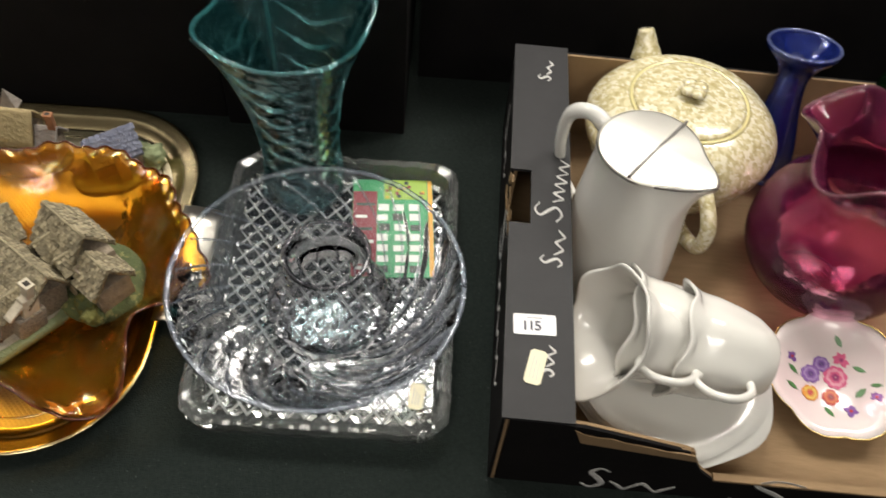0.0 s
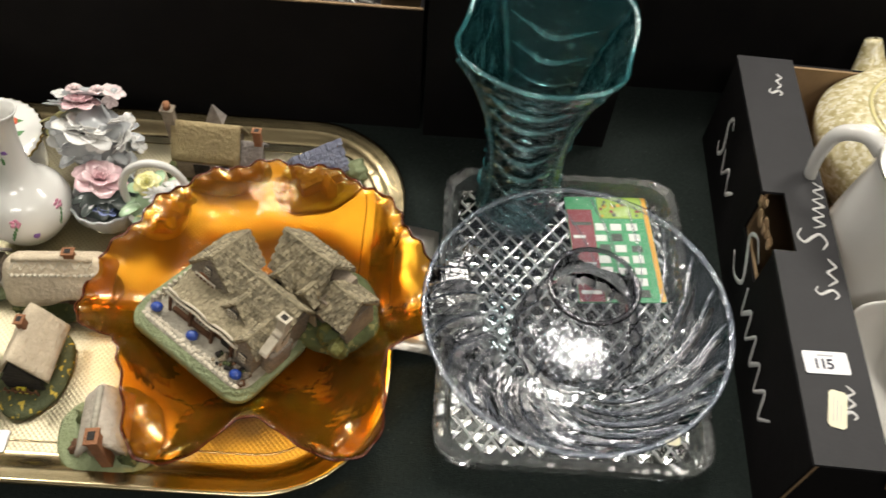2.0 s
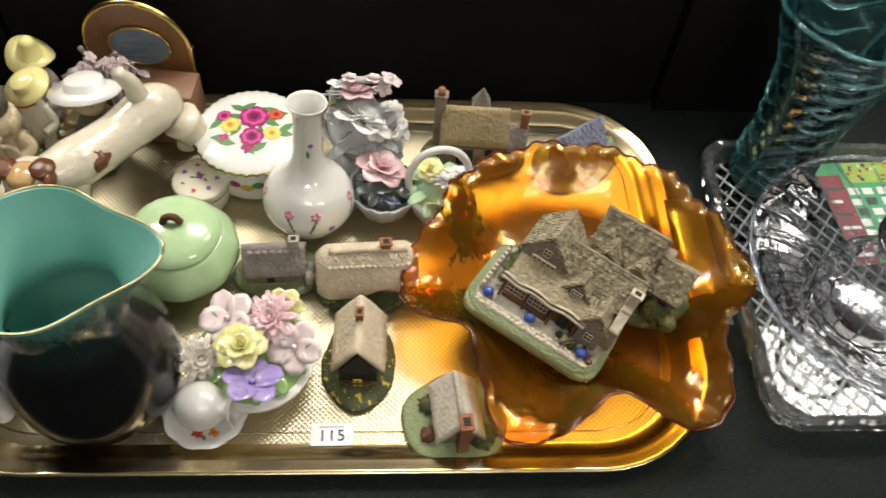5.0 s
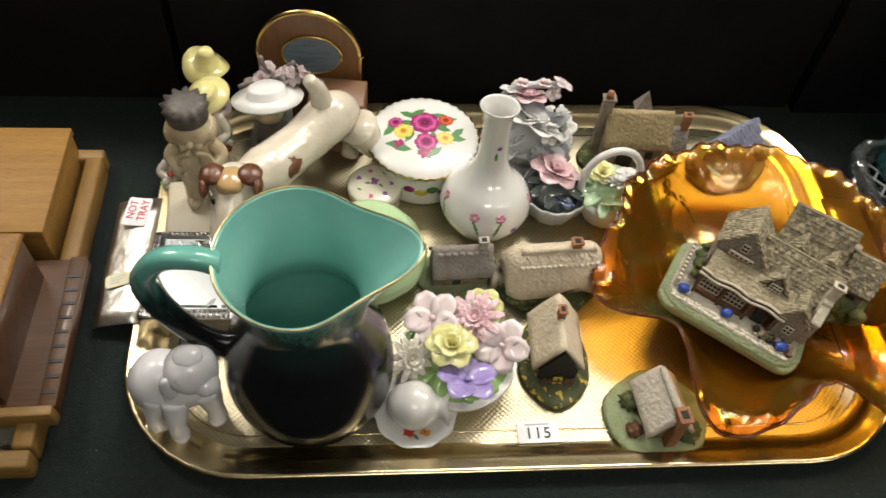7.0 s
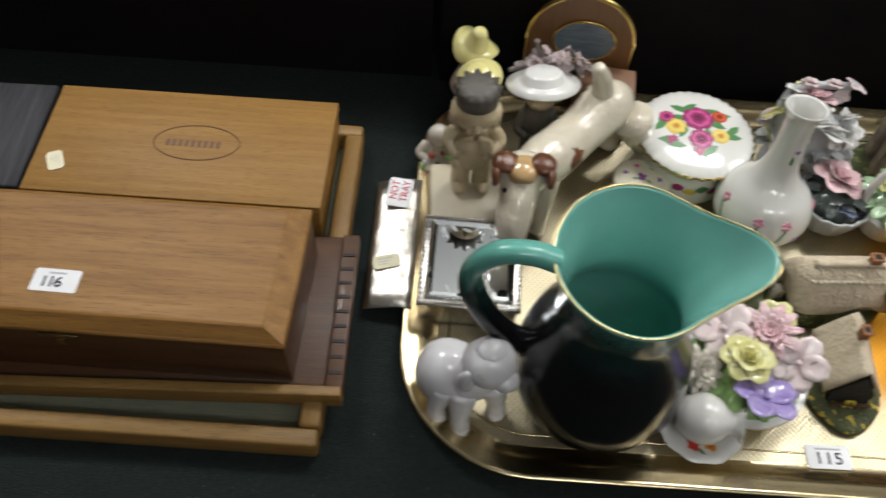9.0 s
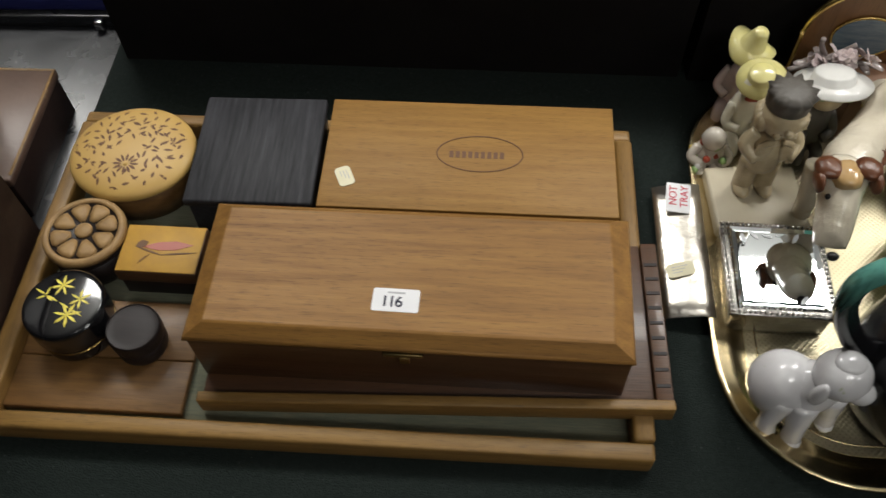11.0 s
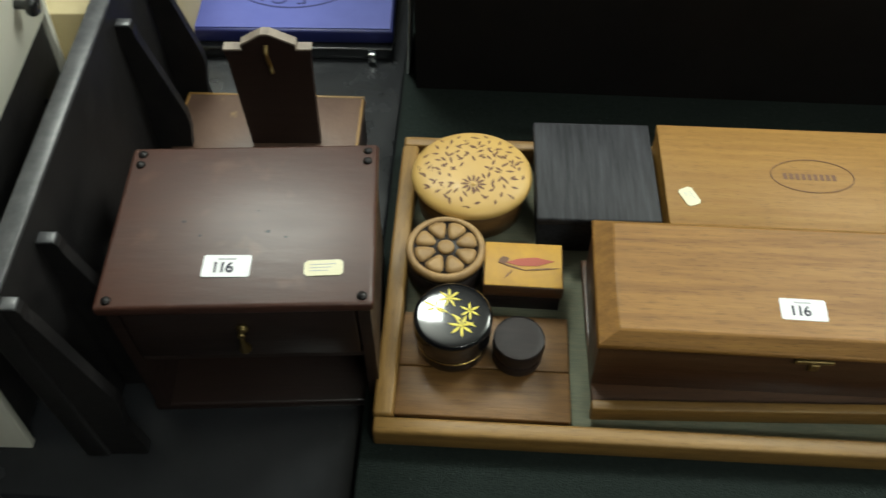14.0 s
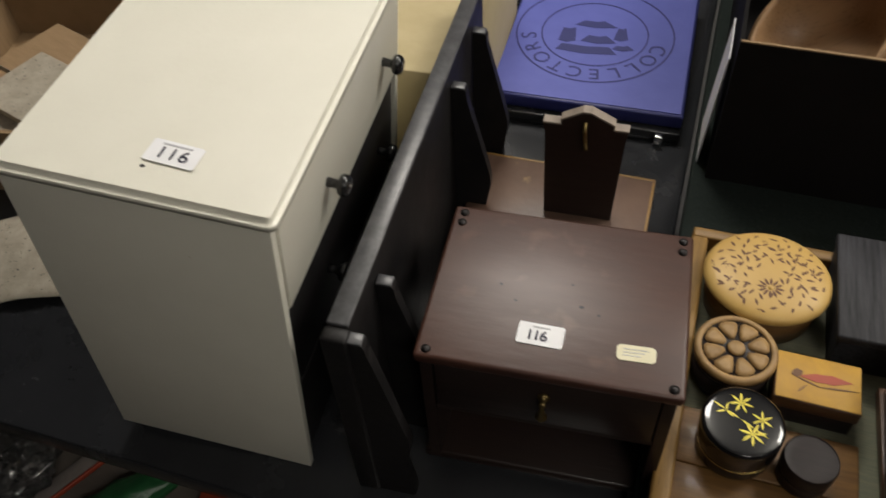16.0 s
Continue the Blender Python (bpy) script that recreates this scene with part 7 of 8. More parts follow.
for at, r, col, kind, tilt in (((0.002, -0.020, 0.078), 0.032, "white", "rose", (36, 0)), ((-0.006, 0.004, 0.097), 0.020, "pink", "rose", (25, -5)), ((-0.034, -0.012, 0.055), 0.016, "white", "open", (30, -35)), ((0.034, -0.01, 0.062), 0.018, "white", "rose", (30, 35)), ((0.03, 0.012, 0.108), 0.012, "blush", "open", (20, 20)), ((-0.026, 0.012, 0.1), 0.010, "white", "open", (20, -10)), ((-0.012, 0.016, 0.106), 0.009, "blush", "rose", (20, 0)), ((0.034, -0.022, 0.042), 0.014, "grey", "open", (45, 25)), ((-0.04, 0.0, 0.075), 0.013, "yellow", "open", (20, -45)), ((0.012, 0.016, 0.106), 0.009, "blush", "rose", (20, 0))):
    flower(tb, at, r, col, kind, tilt, int(abs(at[0]) * 900 + at[2] * 400))
for k in range(16):
    leaf(tb, (0.026 * math.cos(k * 0.8), 0.022 * math.sin(k * 0.8), 0.04 + 0.003 * (k % 5)), 0.024, 46 * k, 0.2, PETAL["grey"])

for k in range(18):
    a, rr = 2.4 * k, random.Random(k + 5)
    z = 0.046 + 0.003 * k
    q = 0.044 - 0.0009 * k
    flower(tb, (q * math.cos(a), q * 0.85 * math.sin(a) - 0.002, z), rr.uniform(0.008, 0.0125), ("white", "blush", "grey", "white", "yellow")[k % 5], ("open", "rose")[k % 2], (-55 * math.sin(a) * 0.8, 50 * math.cos(a)), k)
# bud vase
bv = thing("bud_vase", -0.679, 0.616, Z0, "white china bud vase with a tall neck and pink sprigs", "vase")
bv.matrix_basis = pose(-0.684, 0.608, Z0 + 0.004, -10, 2, 0)
prof = spline([(0.024, 0), (0.03, 0.002), (0.044, 0.022), (0.0465, 0.038), (0.04, 0.056), (0.024, 0.072), (0.016, 0.09), (0.0135, 0.12), (0.0145, 0.14), (0.0195, 0.15)], 6)
part("vase", lathe([(0.0005, 0)] + prof + [(0.019, 0.1515)] + [(max(r - 0.0022, 0.001), z) for r, z in prof if z > 0.06][::-1] + [(0.0005, 0.06)], 56), WHITE, bv)
part("gilt_foot", lathe([(0.0265, 0.0006), (0.0285, 0.0012), (0.0265, 0.0022)], 40, cap=False), GOLD, bv)


SPRIG = mat("faded pink enamel", (0.58, 0.20, 0.30), 0.3, second=(0.66, 0.33, 0.42), scale=200)


def on_bulb(a, z, s, m, name, prof=prof, flat_=0.5):
    r = float(np.interp(z, [q[1] for q in prof], [q[0] for q in prof])) + 0.0001
    ob = part(name, blob(s, z * 100, 0.25, (0.25, 1, flat_ * 2), 1, (0, 0, 0)), m, bv)
    ob.matrix_basis = pose(r * math.cos(a), r * math.sin(a), z, 0, 0, math.degrees(a))
    return ob


for a0, z in ((-1.95, 0.046), (-1.35, 0.046), (-2.9, 0.05), (-0.3, 0.05)):
    for k in range(5):
        on_bulb(a0 + 0.07 * math.cos(k * 1.3), z + 0.003 * math.sin(k * 1.3), 0.0030, SPRIG, "painted_blossom")
    for k in range(4):
        on_bulb(a0 + 0.04 * k * (1 if a0 > -1.6 else -1) * -1, z - 0.006 - 0.004 * k, 0.0014, GREENE, "painted_stem", flat_=1.4)
on_bulb(-1.0, 0.028, 0.004, VIOLET, "painted_blossom"), on_bulb(-1.3, 0.11, 0.0028, VIOLET, "painted_blossom"), on_bulb(-1.5, 0.1, 0.002, GREENE, "painted_leaf", flat_=1.5)

# lidded trinket box with roses
tr = thing("trinket_box", -0.745, 0.686, Z0, "round white china trinket box with roses and a gilt scalloped lid", "box")
part("base", lathe(spline([(0.042, 0), (0.05, 0.003), (0.052, 0.02), (0.05, 0.048)], 4) + [(0, 0.048)], 60), WHITE, tr)
lidp = spline([(0.050, 0.0485), (0.058, 0.051), (0.0595, 0.054), (0.056, 0.0575), (0.045, 0.0605), (0.02, 0.063), (0.0, 0.0635)], 4)
lidw = lambda a, k, r, z: (r * (1 + (0.018 * math.cos(36 * a) if r > 0.054 else 0)), z)
tl = part("lid", lathe(lidp, 108, lidw), WHITE, tr)
part("gilt_edge", lathe([(0.0592, 0.0525), (0.061, 0.054), (0.0592, 0.0555)], 108, lidw, cap=False), GOLD, tl)


def lidz(x, y):
    return float(np.interp(math.hypot(x, y), (0, 0.02, 0.045, 0.056), (0.0636, 0.0631, 0.0606, 0.0576)))


spray = [(0.002, 0.012, 0.014, MAGENTA, "f"), (0.002, -0.013, 0.011, MAGENTA, "f"), (-0.019, 0.001, 0.009, YELLOWE, "f"), (0.02, -0.008, 0.008, YELLOWE, "f"), (-0.026, 0.013, 0.007, MAGENTA, "f"), (0.022, 0.016, 0.007, REDE, "f"), (-0.024, -0.014, 0.005, MAGENTA, "f"), (0.0, -0.026, 0.006, MAGENTA, "f")] + [(0.032 * math.cos(k), 0.026 * math.sin(k), 0.0085, GREENE, "leaf") for k in range(12)] + [(0.018 * math.cos(k * 1.3), 0.005 + 0.014 * math.sin(k * 1.3), 0.008, GREENE, "leaf") for k in range(8)]
painted(tl, lidz, [(x * 1.12, y * 1.12, q * 1.25, m, kd) for x, y, q, m, kd in spray], 8)
for k in range(10):
    a = -2.6 + k * 0.24
    ob2 = part("painted_rose", blob(0.007, k, 0.3, (0.15, 1, 0.8), 1), (MAGENTA, YELLOWE, GREENE)[k % 3], tr)
    ob2.matrix_basis = pose(0.0518 * math.cos(a), 0.0518 * math.sin(a), 0.024 + 0.004 * (k % 2), 0, 0, math.degrees(a))

# small flowered round box
sm = thing("small_china_box", -0.797, 0.641, Z0, "small round china box with sprigged cream lid", "box")
sm.scale = (0.84, 0.84, 1.0)
CREAMC = china("cream china", (0.66, 0.62, 0.50))
part("base", lathe(spline([(0.028, 0), (0.0325, 0.003), (0.033, 0.02)], 3) + [(0, 0.02)], 44), CREAMC, sm)
l2 = part("lid", lathe(spline([(0.033, 0.0205), (0.0345, 0.022), (0.0345, 0.028), (0.031, 0.031), (0.015, 0.0325), (0, 0.033)], 4), 48), CREAMC, sm)
part("gilt_ring", lathe([(0.0344, 0.0215), (0.0352, 0.0222), (0.0344, 0.023)], 48, cap=False), GOLD, l2)
z2 = lambda x, y: float(np.interp(math.hypot(x, y), (0, 0.015, 0.031), (0.0331, 0.0326, 0.0311)))
painted(l2, z2, [(0.021 * math.cos(k * 0.9), 0.021 * math.sin(k * 0.9), 0.0035, (VIOLET, GREENE, PINK)[k % 3], "f" if k % 3 != 1 else "leaf") for k in range(7)] + [(0.0, 0.003, 0.006, VIOLET, "f"), (0.008, -0.004, 0.004, GREENE, "leaf"), (-0.008, 0.0, 0.004, GREENE, "leaf")], 9)

# green lidded pot
LIME = china("pale green glaze", (0.40, 0.58, 0.29), (0.50, 0.66, 0.40))
MIDG = china("mid green glaze", (0.12, 0.30, 0.08), (0.2, 0.4, 0.14))
gp = thing("green_pot", -0.803, 0.548, Z0, "round pale green lidded pottery jar with leaf relief", "jar")
part("jar", lathe(spline([(0.03, 0), (0.038, 0.003), (0.054, 0.026), (0.056, 0.042), (0.046, 0.06), (0.041, 0.063)], 5) + [(0, 0.062)], 60, lambda a, k, r, z: (r * (1 + 0.012 * math.cos(9 * a)), z)), LIME, gp)
for k in range(9):
    a = 2 * math.pi * k / 9
    bm = bmesh.new()
    petal(bm, 0.034, 0.014, 0, 1.0, 0.5, 0)
    lf = part("leaf_relief", bm, MIDG, gp, "darker green leaf")
    lf.matrix_basis = pose(0.039 * math.cos(a), 0.039 * math.sin(a), 0.008, 0, 0, math.degrees(a))
l3 = part("lid", lathe(spline([(0.0415, 0.0635), (0.043, 0.066), (0.034, 0.074), (0.015, 0.079), (0, 0.08)], 5), 48), LIME, gp)
part("knob", tube([(-0.008, 0, 0.078), (-0.004, 0, 0.087), (0.004, 0, 0.088), (0.009, 0, 0.081)], 0.0035, 10), BROWNW, l3, "brown twig knob")

# tipped pot lying in a scalloped saucer
sc = thing("shell_saucer", -0.762, 0.391, Z0, "small scalloped white china saucer painted with flowers", "saucer")
part("dish", lathe([(0.0005, 0), (0.018, 0), (0.026, 0.004), (0.036, 0.013), (0.0365, 0.0145), (0.025, 0.007), (0.0005, 0.003)], 66, lambda a, k, r, z: (r * (1 + (0.05 * abs(math.cos(5 * a)) if r > 0.02 else 0)), z)), WHITE, sc)
painted(sc, lambda x, y: float(np.interp(math.hypot(x, y), (0, 0.024, 0.036), (0.0034, 0.0075, 0.0145))), [(-0.006, -0.018, 0.006, REDE, "f"), (0.008, -0.019, 0.005, ORANGEE, "f"), (0.0, -0.024, 0.004, GREENE, "leaf")], 3)
tpv = thing("small_china_vase", -0.762, 0.391, Z0, "small white china vase lying on its side in a saucer", "vase")
tpv.matrix_basis = pose(-0.770, 0.390, Z0 + 0.0255, 0, 80, -12)
tpv.scale = (0.87, 0.87, 0.87)
part("vase", lathe([(0.0005, -0.018)] + spline([(0.012, -0.018), (0.021, -0.008), (0.0255, 0.008), (0.021, 0.022), (0.0125, 0.031), (0.011, 0.036), (0.0165, 0.044)], 4) + [(0.0155, 0.045), (0.0095, 0.036), (0.010, 0.03), (0.0005, 0.026)], 44, lambda a, k, r, z: (r * (1 + (0.07 * math.cos(6 * a) if z > 0.04 else 0)), z)), WHITE, tpv)

# lamb
bm = None
for (x, y, z), r, sq in (((-0.018, 0.004, 0.042), 0.029, (1.0, 0.95, 1.1)), ((0.000, -0.002, 0.050), 0.024, (1.0, 0.9, 1.1)), ((0.014, -0.006, 0.082), 0.0215, (1.05, 1.0, 0.98)), ((0.0265, -0.018, 0.077), 0.0110, (1.1, 0.95, 0.85)), ((-0.004, -0.020, 0.074), 0.0095, (0.75, 0.55, 1.7)), ((0.028, 0.012, 0.077), 0.0095, (0.75, 0.55, 1.6)), ((0.014, -0.004, 0.099), 0.010, (1.2, 1.1, 0.6))):
    bm = blob(r, x * 90 + z * 50, 0.06, sq, 3, (x, y, z), 1.6, bm)
for x, y in ((-0.026, -0.018), (-0.006, -0.026), (0.024, -0.010)):
    bm = tube([(x * 0.8, y * 0.55, 0.046), (x, y, 0.020), (x + 0.001, y - 0.002, 0.005)], [0.0135, 0.0082, 0.0088], 12, bm)
    bm = blob(0.0088, x * 70, 0.06, (1, 1.15, 0.55), 2, (x + 0.001, y - 0.003, 0.0055), bm=bm)
LAMBSPRIG = mat("white glaze with painted sprigs", (0.66, 0.65, 0.66), 0.14, second=(0.74, 0.73, 0.74), scale=50, coat=0.4, spots=(0.36, 0.42, 0.16), spot_scale=75, spot_at=0.70)
figure("lamb_figurine", -0.962, 0.405, Z0, "white glazed china lamb figurine with painted sprigs, sitting up", "figurine", [(bm, LAMBSPRIG)])

# dog
DOGW = mat("cream glaze", (0.62, 0.55, 0.42), 0.14, second=(0.72, 0.66, 0.54), scale=25, coat=0.4, spots=(0.42, 0.27, 0.13), spot_scale=22, spot_at=0.66, spot_soft=0.14, bump=1.0, bump_scale=75)
DOGB = mat("brown glaze", (0.085, 0.028, 0.012), 0.3, second=(0.16, 0.06, 0.025), scale=70, bump=0.5, bump_scale=120)
hx, hy, hz = -0.068, -0.082, 0.108
bm = tube([(hx + 0.004, hy + 0.016, 0.092), (-0.044, -0.044, 0.086), (-0.012, -0.004, 0.082), (0.018, 0.032, 0.086), (0.034, 0.05, 0.078)], [0.019, 0.025, 0.023, 0.026, 0.016], 20)
for x, y in ((-0.066, -0.052), (-0.042, -0.066)):
    bm = tube([(x, y + 0.01, 0.078), (x - 0.002, y - 0.002, 0.040), (x - 0.001, y - 0.001, 0.010), (x - 0.004, y - 0.006, 0.005)], [0.014, 0.010, 0.0085, 0.0095], 12, bm)
for x, y in ((0.012, 0.05), (0.044, 0.026)):
    bm = tube([(x, y, 0.076), (x + 0.010, y + 0.004, 0.052), (x + 0.024, y + 0.006, 0.026), (x + 0.022, y + 0.002, 0.006)], [0.021, 0.0165, 0.010, 0.0105], 14, bm)
bm = tube([(0.010, 0.026, 0.100), (0.006, 0.026, 0.124), (-0.002, 0.022, 0.143)], [0.012, 0.0095, 0.0065], 12, bm)
bm = blob(0.0225, 3, 0.08, (1.0, 1.0, 0.92), 3, (hx, hy, hz), bm=bm)
bm = tube([(hx, hy - 0.002, hz), (hx - 0.003, hy - 0.020, hz - 0.008), (hx - 0.006, hy - 0.038, hz - 0.022), (hx - 0.007, hy - 0.048, hz - 0.032)], [0.0205, 0.0180, 0.0165, 0.0140], 16, bm, 0.9)
ear = None
for sd in (-1, 1):
    ear = blob(0.0150, 20 + sd, 0.1, (0.80, 0.85, 0.42), 3, (hx + sd * 0.0165, hy - 0.002, hz + 0.018), bm=ear)
    ear = blob(0.0125, 24 + sd, 0.1, (0.36, 0.95, 0.75), 3, (hx + sd * 0.0240, hy - 0.011, hz + 0.0115), bm=ear)
patch = blob(0.0130, 7, 0.35, (0.9, 1.2, 0.9), 3, (-0.022, -0.038, 0.090), bm=None)
patch = blob(0.0105, 5, 0.35, (1.1, 0.9, 0.7), 3, (0.000, 0.014, 0.0975), bm=patch)
nose = blob(0.0046, 8, 0.1, (1.2, 1, 0.8), 2, (hx - 0.007, hy - 0.0605, hz - 0.0300))
for sd in (-1, 1):
    nose = blob(0.0028, 9, 0.1, (1, 1, 1), 1, (hx - 0.003 + sd * 0.0125, hy - 0.0215, hz + 0.003), bm=nose)
crown = blob(0.0155, 11, 0.15, (0.95, 1.0, 0.62), 3, (hx - 0.001, hy - 0.006, hz + 0.0135))
DOGT = china("tan glaze", (0.46, 0.27, 0.10), (0.58, 0.42, 0.22))
figure("dog_figurine", -0.858, 0.655, Z0, "glazed cream terrier figurine with brown ears, standing", "figurine", [(bm, DOGW), (ear, DOGB), (patch, DOGB), (nose, IRON), (crown, DOGT)])

# mirrored trinket box
MIRROR = mat("mirror glass", (0.82, 0.86, 0.88), 0.02, 1.0)
SILVER = mat("silver metal", (0.62, 0.60, 0.56), 0.22, 1.0, second=(0.4, 0.38, 0.35), scale=90, bump=0.3, bump_scale=300)
mb = thing("mirrored_box", -0.965, 0.524, Z0, "square silver trinket box with a mirror lid", "box", -1)
part("body", box(-0.044, 0.044, -0.046, 0.046, 0, 0.031, 0.002), SILVER, mb)
part("lid", box(-0.047, 0.047, -0.05, 0.05, 0.0315, 0.0375, 0.0015), SILVER, mb)
part("mirror", frustum(0.0405, 0.0435, 0.034, 0.037, 0.0376, 0.0378, 0.0402), MIRROR, mb, "bevelled mirror plate", smooth=False)
for k in range(20):
    for s in (-1, 1):
        part("bead", blob(0.0017, k, 0, (1, 1, 1), 1, (s * 0.0445, -0.047 + k * 0.00495, 0.0385)), SILVER, mb)
        part("bead", blob(0.0017, k, 0, (1, 1, 1), 1, (-0.0435 + k * 0.0046, s * 0.0472, 0.0385)), SILVER, mb)
for x, y, s in ((-0.028, 0.03, 0.007), (-0.018, 0.034, 0.006), (-0.006, 0.033, 0.005), (0.006, 0.035, 0.005), (0.02, 0.032, 0.007), (-0.02, -0.033, 0.005), (0.018, -0.034, 0.006)):
    leaf_mark(x, y, x * 50, s, s * 0.35, mb, flat(0.0404), PETAL["grey"], "etched_leaf")
for sx in (-1, 1):
    for sy in (-1, 1):
        part("foot", blob(0.004, 1, 0, (1, 1, 1), 1, (sx * 0.04, sy * 0.042, 0.0035)), SILVER, mb)

# child in a crown-shaped cap standing on a block
CLAY = mat("buff glazed clay", (0.60, 0.51, 0.34), 0.3, second=(0.40, 0.31, 0.18), scale=60, amount=0.4, bump=0.3, bump_scale=200, coat=0.15)
CAP = mat("dark grey brown glaze", (0.07, 0.06, 0.05), 0.5, second=(0.11, 0.1, 0.085), scale=60, bump=0.3)
IVORY = mat("ivory block", (0.52, 0.46, 0.33), 0.5, second=(0.58, 0.52, 0.39), scale=40)
body = tube([(0, 0, 0.052), (0, 0, 0.075), (0, -0.001, 0.095)], [0.017, 0.0185, 0.013], 16, None, 0.8)
for s in (-1, 1):
    body = tube([(s * 0.008, 0, 0.058), (s * 0.009, -0.001, 0.035), (s * 0.009, -0.002, 0.022)], [0.010, 0.0085, 0.0085], 12, body)
    body = blob(0.0095, 2, 0.1, (0.8, 1.3, 0.6), 2, (s * 0.010, -0.006, 0.0225), bm=body)
    body = tube([(s * 0.014, 0, 0.09), (s * 0.021, -0.003, 0.078), (s * 0.012, -0.014, 0.07)], [0.006, 0.0065, 0.006], 10, body)
body = blob(0.0185, 4, 0.08, (1, 0.95, 1.05), 3, (0, -0.002, 0.111), bm=body)
body = blob(0.004, 5, 0.1, (1, 1, 1), 1, (0, -0.021, 0.109), bm=body)
for k in range(16):
    a = -0.4 + math.pi * 1.25 * k / 15
    body = blob(0.0055, k, 0.3, (1, 1, 2.0), 1, (0.017 * math.cos(a), 0.016 * math.sin(a), 0.106), bm=body)
cap = lathe([(0.014, 0.1205), (0.0172, 0.1215), (0.0178, 0.131), (0.0175, 0.1365)] + [(0.010, 0.1378), (0, 0.1385)], 60, lambda a, k, r, z: (r * (1 + (0.17 * math.cos(12 * a) if k == 3 else 0)), z))
for s in (-1, 1):
    body = blob(0.008, 31, 0.3, (0.9, 0.5, 1.6), 2, (s * 0.009, -0.0125, 0.078), 3, bm=body)
    body = tube([(s * 0.002, -0.016, 0.094), (s * 0.012, -0.013, 0.086), (s * 0.014, -0.013, 0.066)], [0.0028, 0.003, 0.0028], 6, body)
    body = blob(0.0042, 35, 0.2, (1, 1, 1), 1, (s * 0.006, -0.0165, 0.103), bm=body)
kid = figure("child_figurine", -0.97, 0.633, Z0, "buff clay child figurine in dark cap, on ivory block", "figurine", [(body, CLAY), (cap, CAP), (box(-0.036, 0.044, -0.046, 0.022, 0, 0.0175, 0.003), IVORY)], 4)
kid.scale = (1.12, 1.12, 1.12)

# two figures with yellow straw hats
STRAW = china("pale yellow hat", (0.66, 0.60, 0.22), (0.72, 0.66, 0.32))
GREYG = china("warm white glaze", (0.55, 0.50, 0.42), (0.63, 0.58, 0.50))


def hat(x, y, z, r, tilt, turn, crown=0.42, taper=1.0, flop=0.0):
    bm = lathe([(0.001, 0.0), (r * 0.5, 0.001), (r, -0.002), (r * 1.02, 0.0), (r * 0.6, 0.003), (r * 0.56, 0.0035), (r * 0.54 * taper, r * crown), (r * 0.46 * taper, r * crown * 1.15), (0.0, r * crown * 1.2)], 32, lambda a, k, q, h: (q, h - (flop * math.cos(2 * a) if q > r * 0.8 else 0)))
    return moved(bm, pose(x, y, z, tilt, 0, turn))


def seated(seed, h):
    bm = blob(0.016, seed, 0.2, (1, 0.9, h / 0.03), 3, (0, 0, h * 0.52))
    bm = blob(0.0125, seed + 1, 0.1, (1, 1, 1.1), 2, (0, -0.002, h + 0.008), bm=bm)
    for s in (-1, 1):
        bm = tube([(s * 0.012, 0, h * 0.8), (s * 0.019, -0.008, h * 0.55), (s * 0.008, -0.018, h * 0.5)], [0.0055, 0.005, 0.005], 8, bm)
        bm = tube([(s * 0.007, -0.004, h * 0.25), (s * 0.009, -0.02, h * 0.25), (s * 0.009, -0.024, 0.006)], [0.007, 0.0065, 0.006], 8, bm)
    return bm


def speckles(cols, n, seed, spread=0.018, h=0.05):
    r = random.Random(seed)
    out = []
    for k in range(n):
        out.append((blob(0.0042, k, 0.3, (1, 1, 1), 1, (r.uniform(-spread, spread), r.uniform(-spread, spread) - 0.006, r.uniform(0.006, h))), cols[k % len(cols)]))
    return out


figure("boy_figurine", -0.974, 0.71, Z0, "white china boy figurine wearing a yellow boater hat", "figurine", [(seated(3, 0.073), CREAMC), (hat(0.006, -0.002, 0.090, 0.0235, 17, -60), STRAW), (blob(0.007, 2, 0.2, (1.6, 0.6, 0.7), 2, (0, -0.014, 0.077)), REDP)] + speckles([GREYG, REDP, LEAFG, YELLOWE], 14, 4, 0.024, 0.02), 12)
figure("girl_figurine", -0.972, 0.752, Z0, "china girl figurine wearing a pale yellow floppy hat", "figurine", [(seated(5, 0.074), PETAL["blush"]), (hat(0, -0.002, 0.094, 0.0235, 12, 70, 0.85, 0.62, 0.006), STRAW)], -20)
figure("flower_seller_figurine", -1.004, 0.678, Z0, "small china group of flower sellers in mixed colours", "figurine", [(seated(6, 0.03), GREYG)] + speckles([REDP, LEAFG, YELLOWE, PETAL["white"], LEAFG], 16, 7, 0.017, 0.034))

# lady with a white flowered hat
hatpieces = [(seated(8, 0.075), CAP), (moved(blob(0.016, 3, 0.05, (1, 1, 1.1), 3), pose(0, -0.004, 0.086)), CLAY), (hat(0, -0.002, 0.099, 0.036, -19, 12, 0.30), PETAL["white"])]
for k, m in enumerate((LEAFP, PETAL["pink"], PETAL["yellow"], LEAFP, LEAFG)):
    hatpieces.append((blob(0.0052, k, 0.3, (1.2, 0.8, 0.45), 1, (-0.013 + 0.0065 * k, -0.0225 + 0.003 * (k % 2), 0.0985)), m))
figure("lady_figurine", -0.905, 0.70, Z0, "china lady figurine with a wide white flowered hat", "figurine", hatpieces)

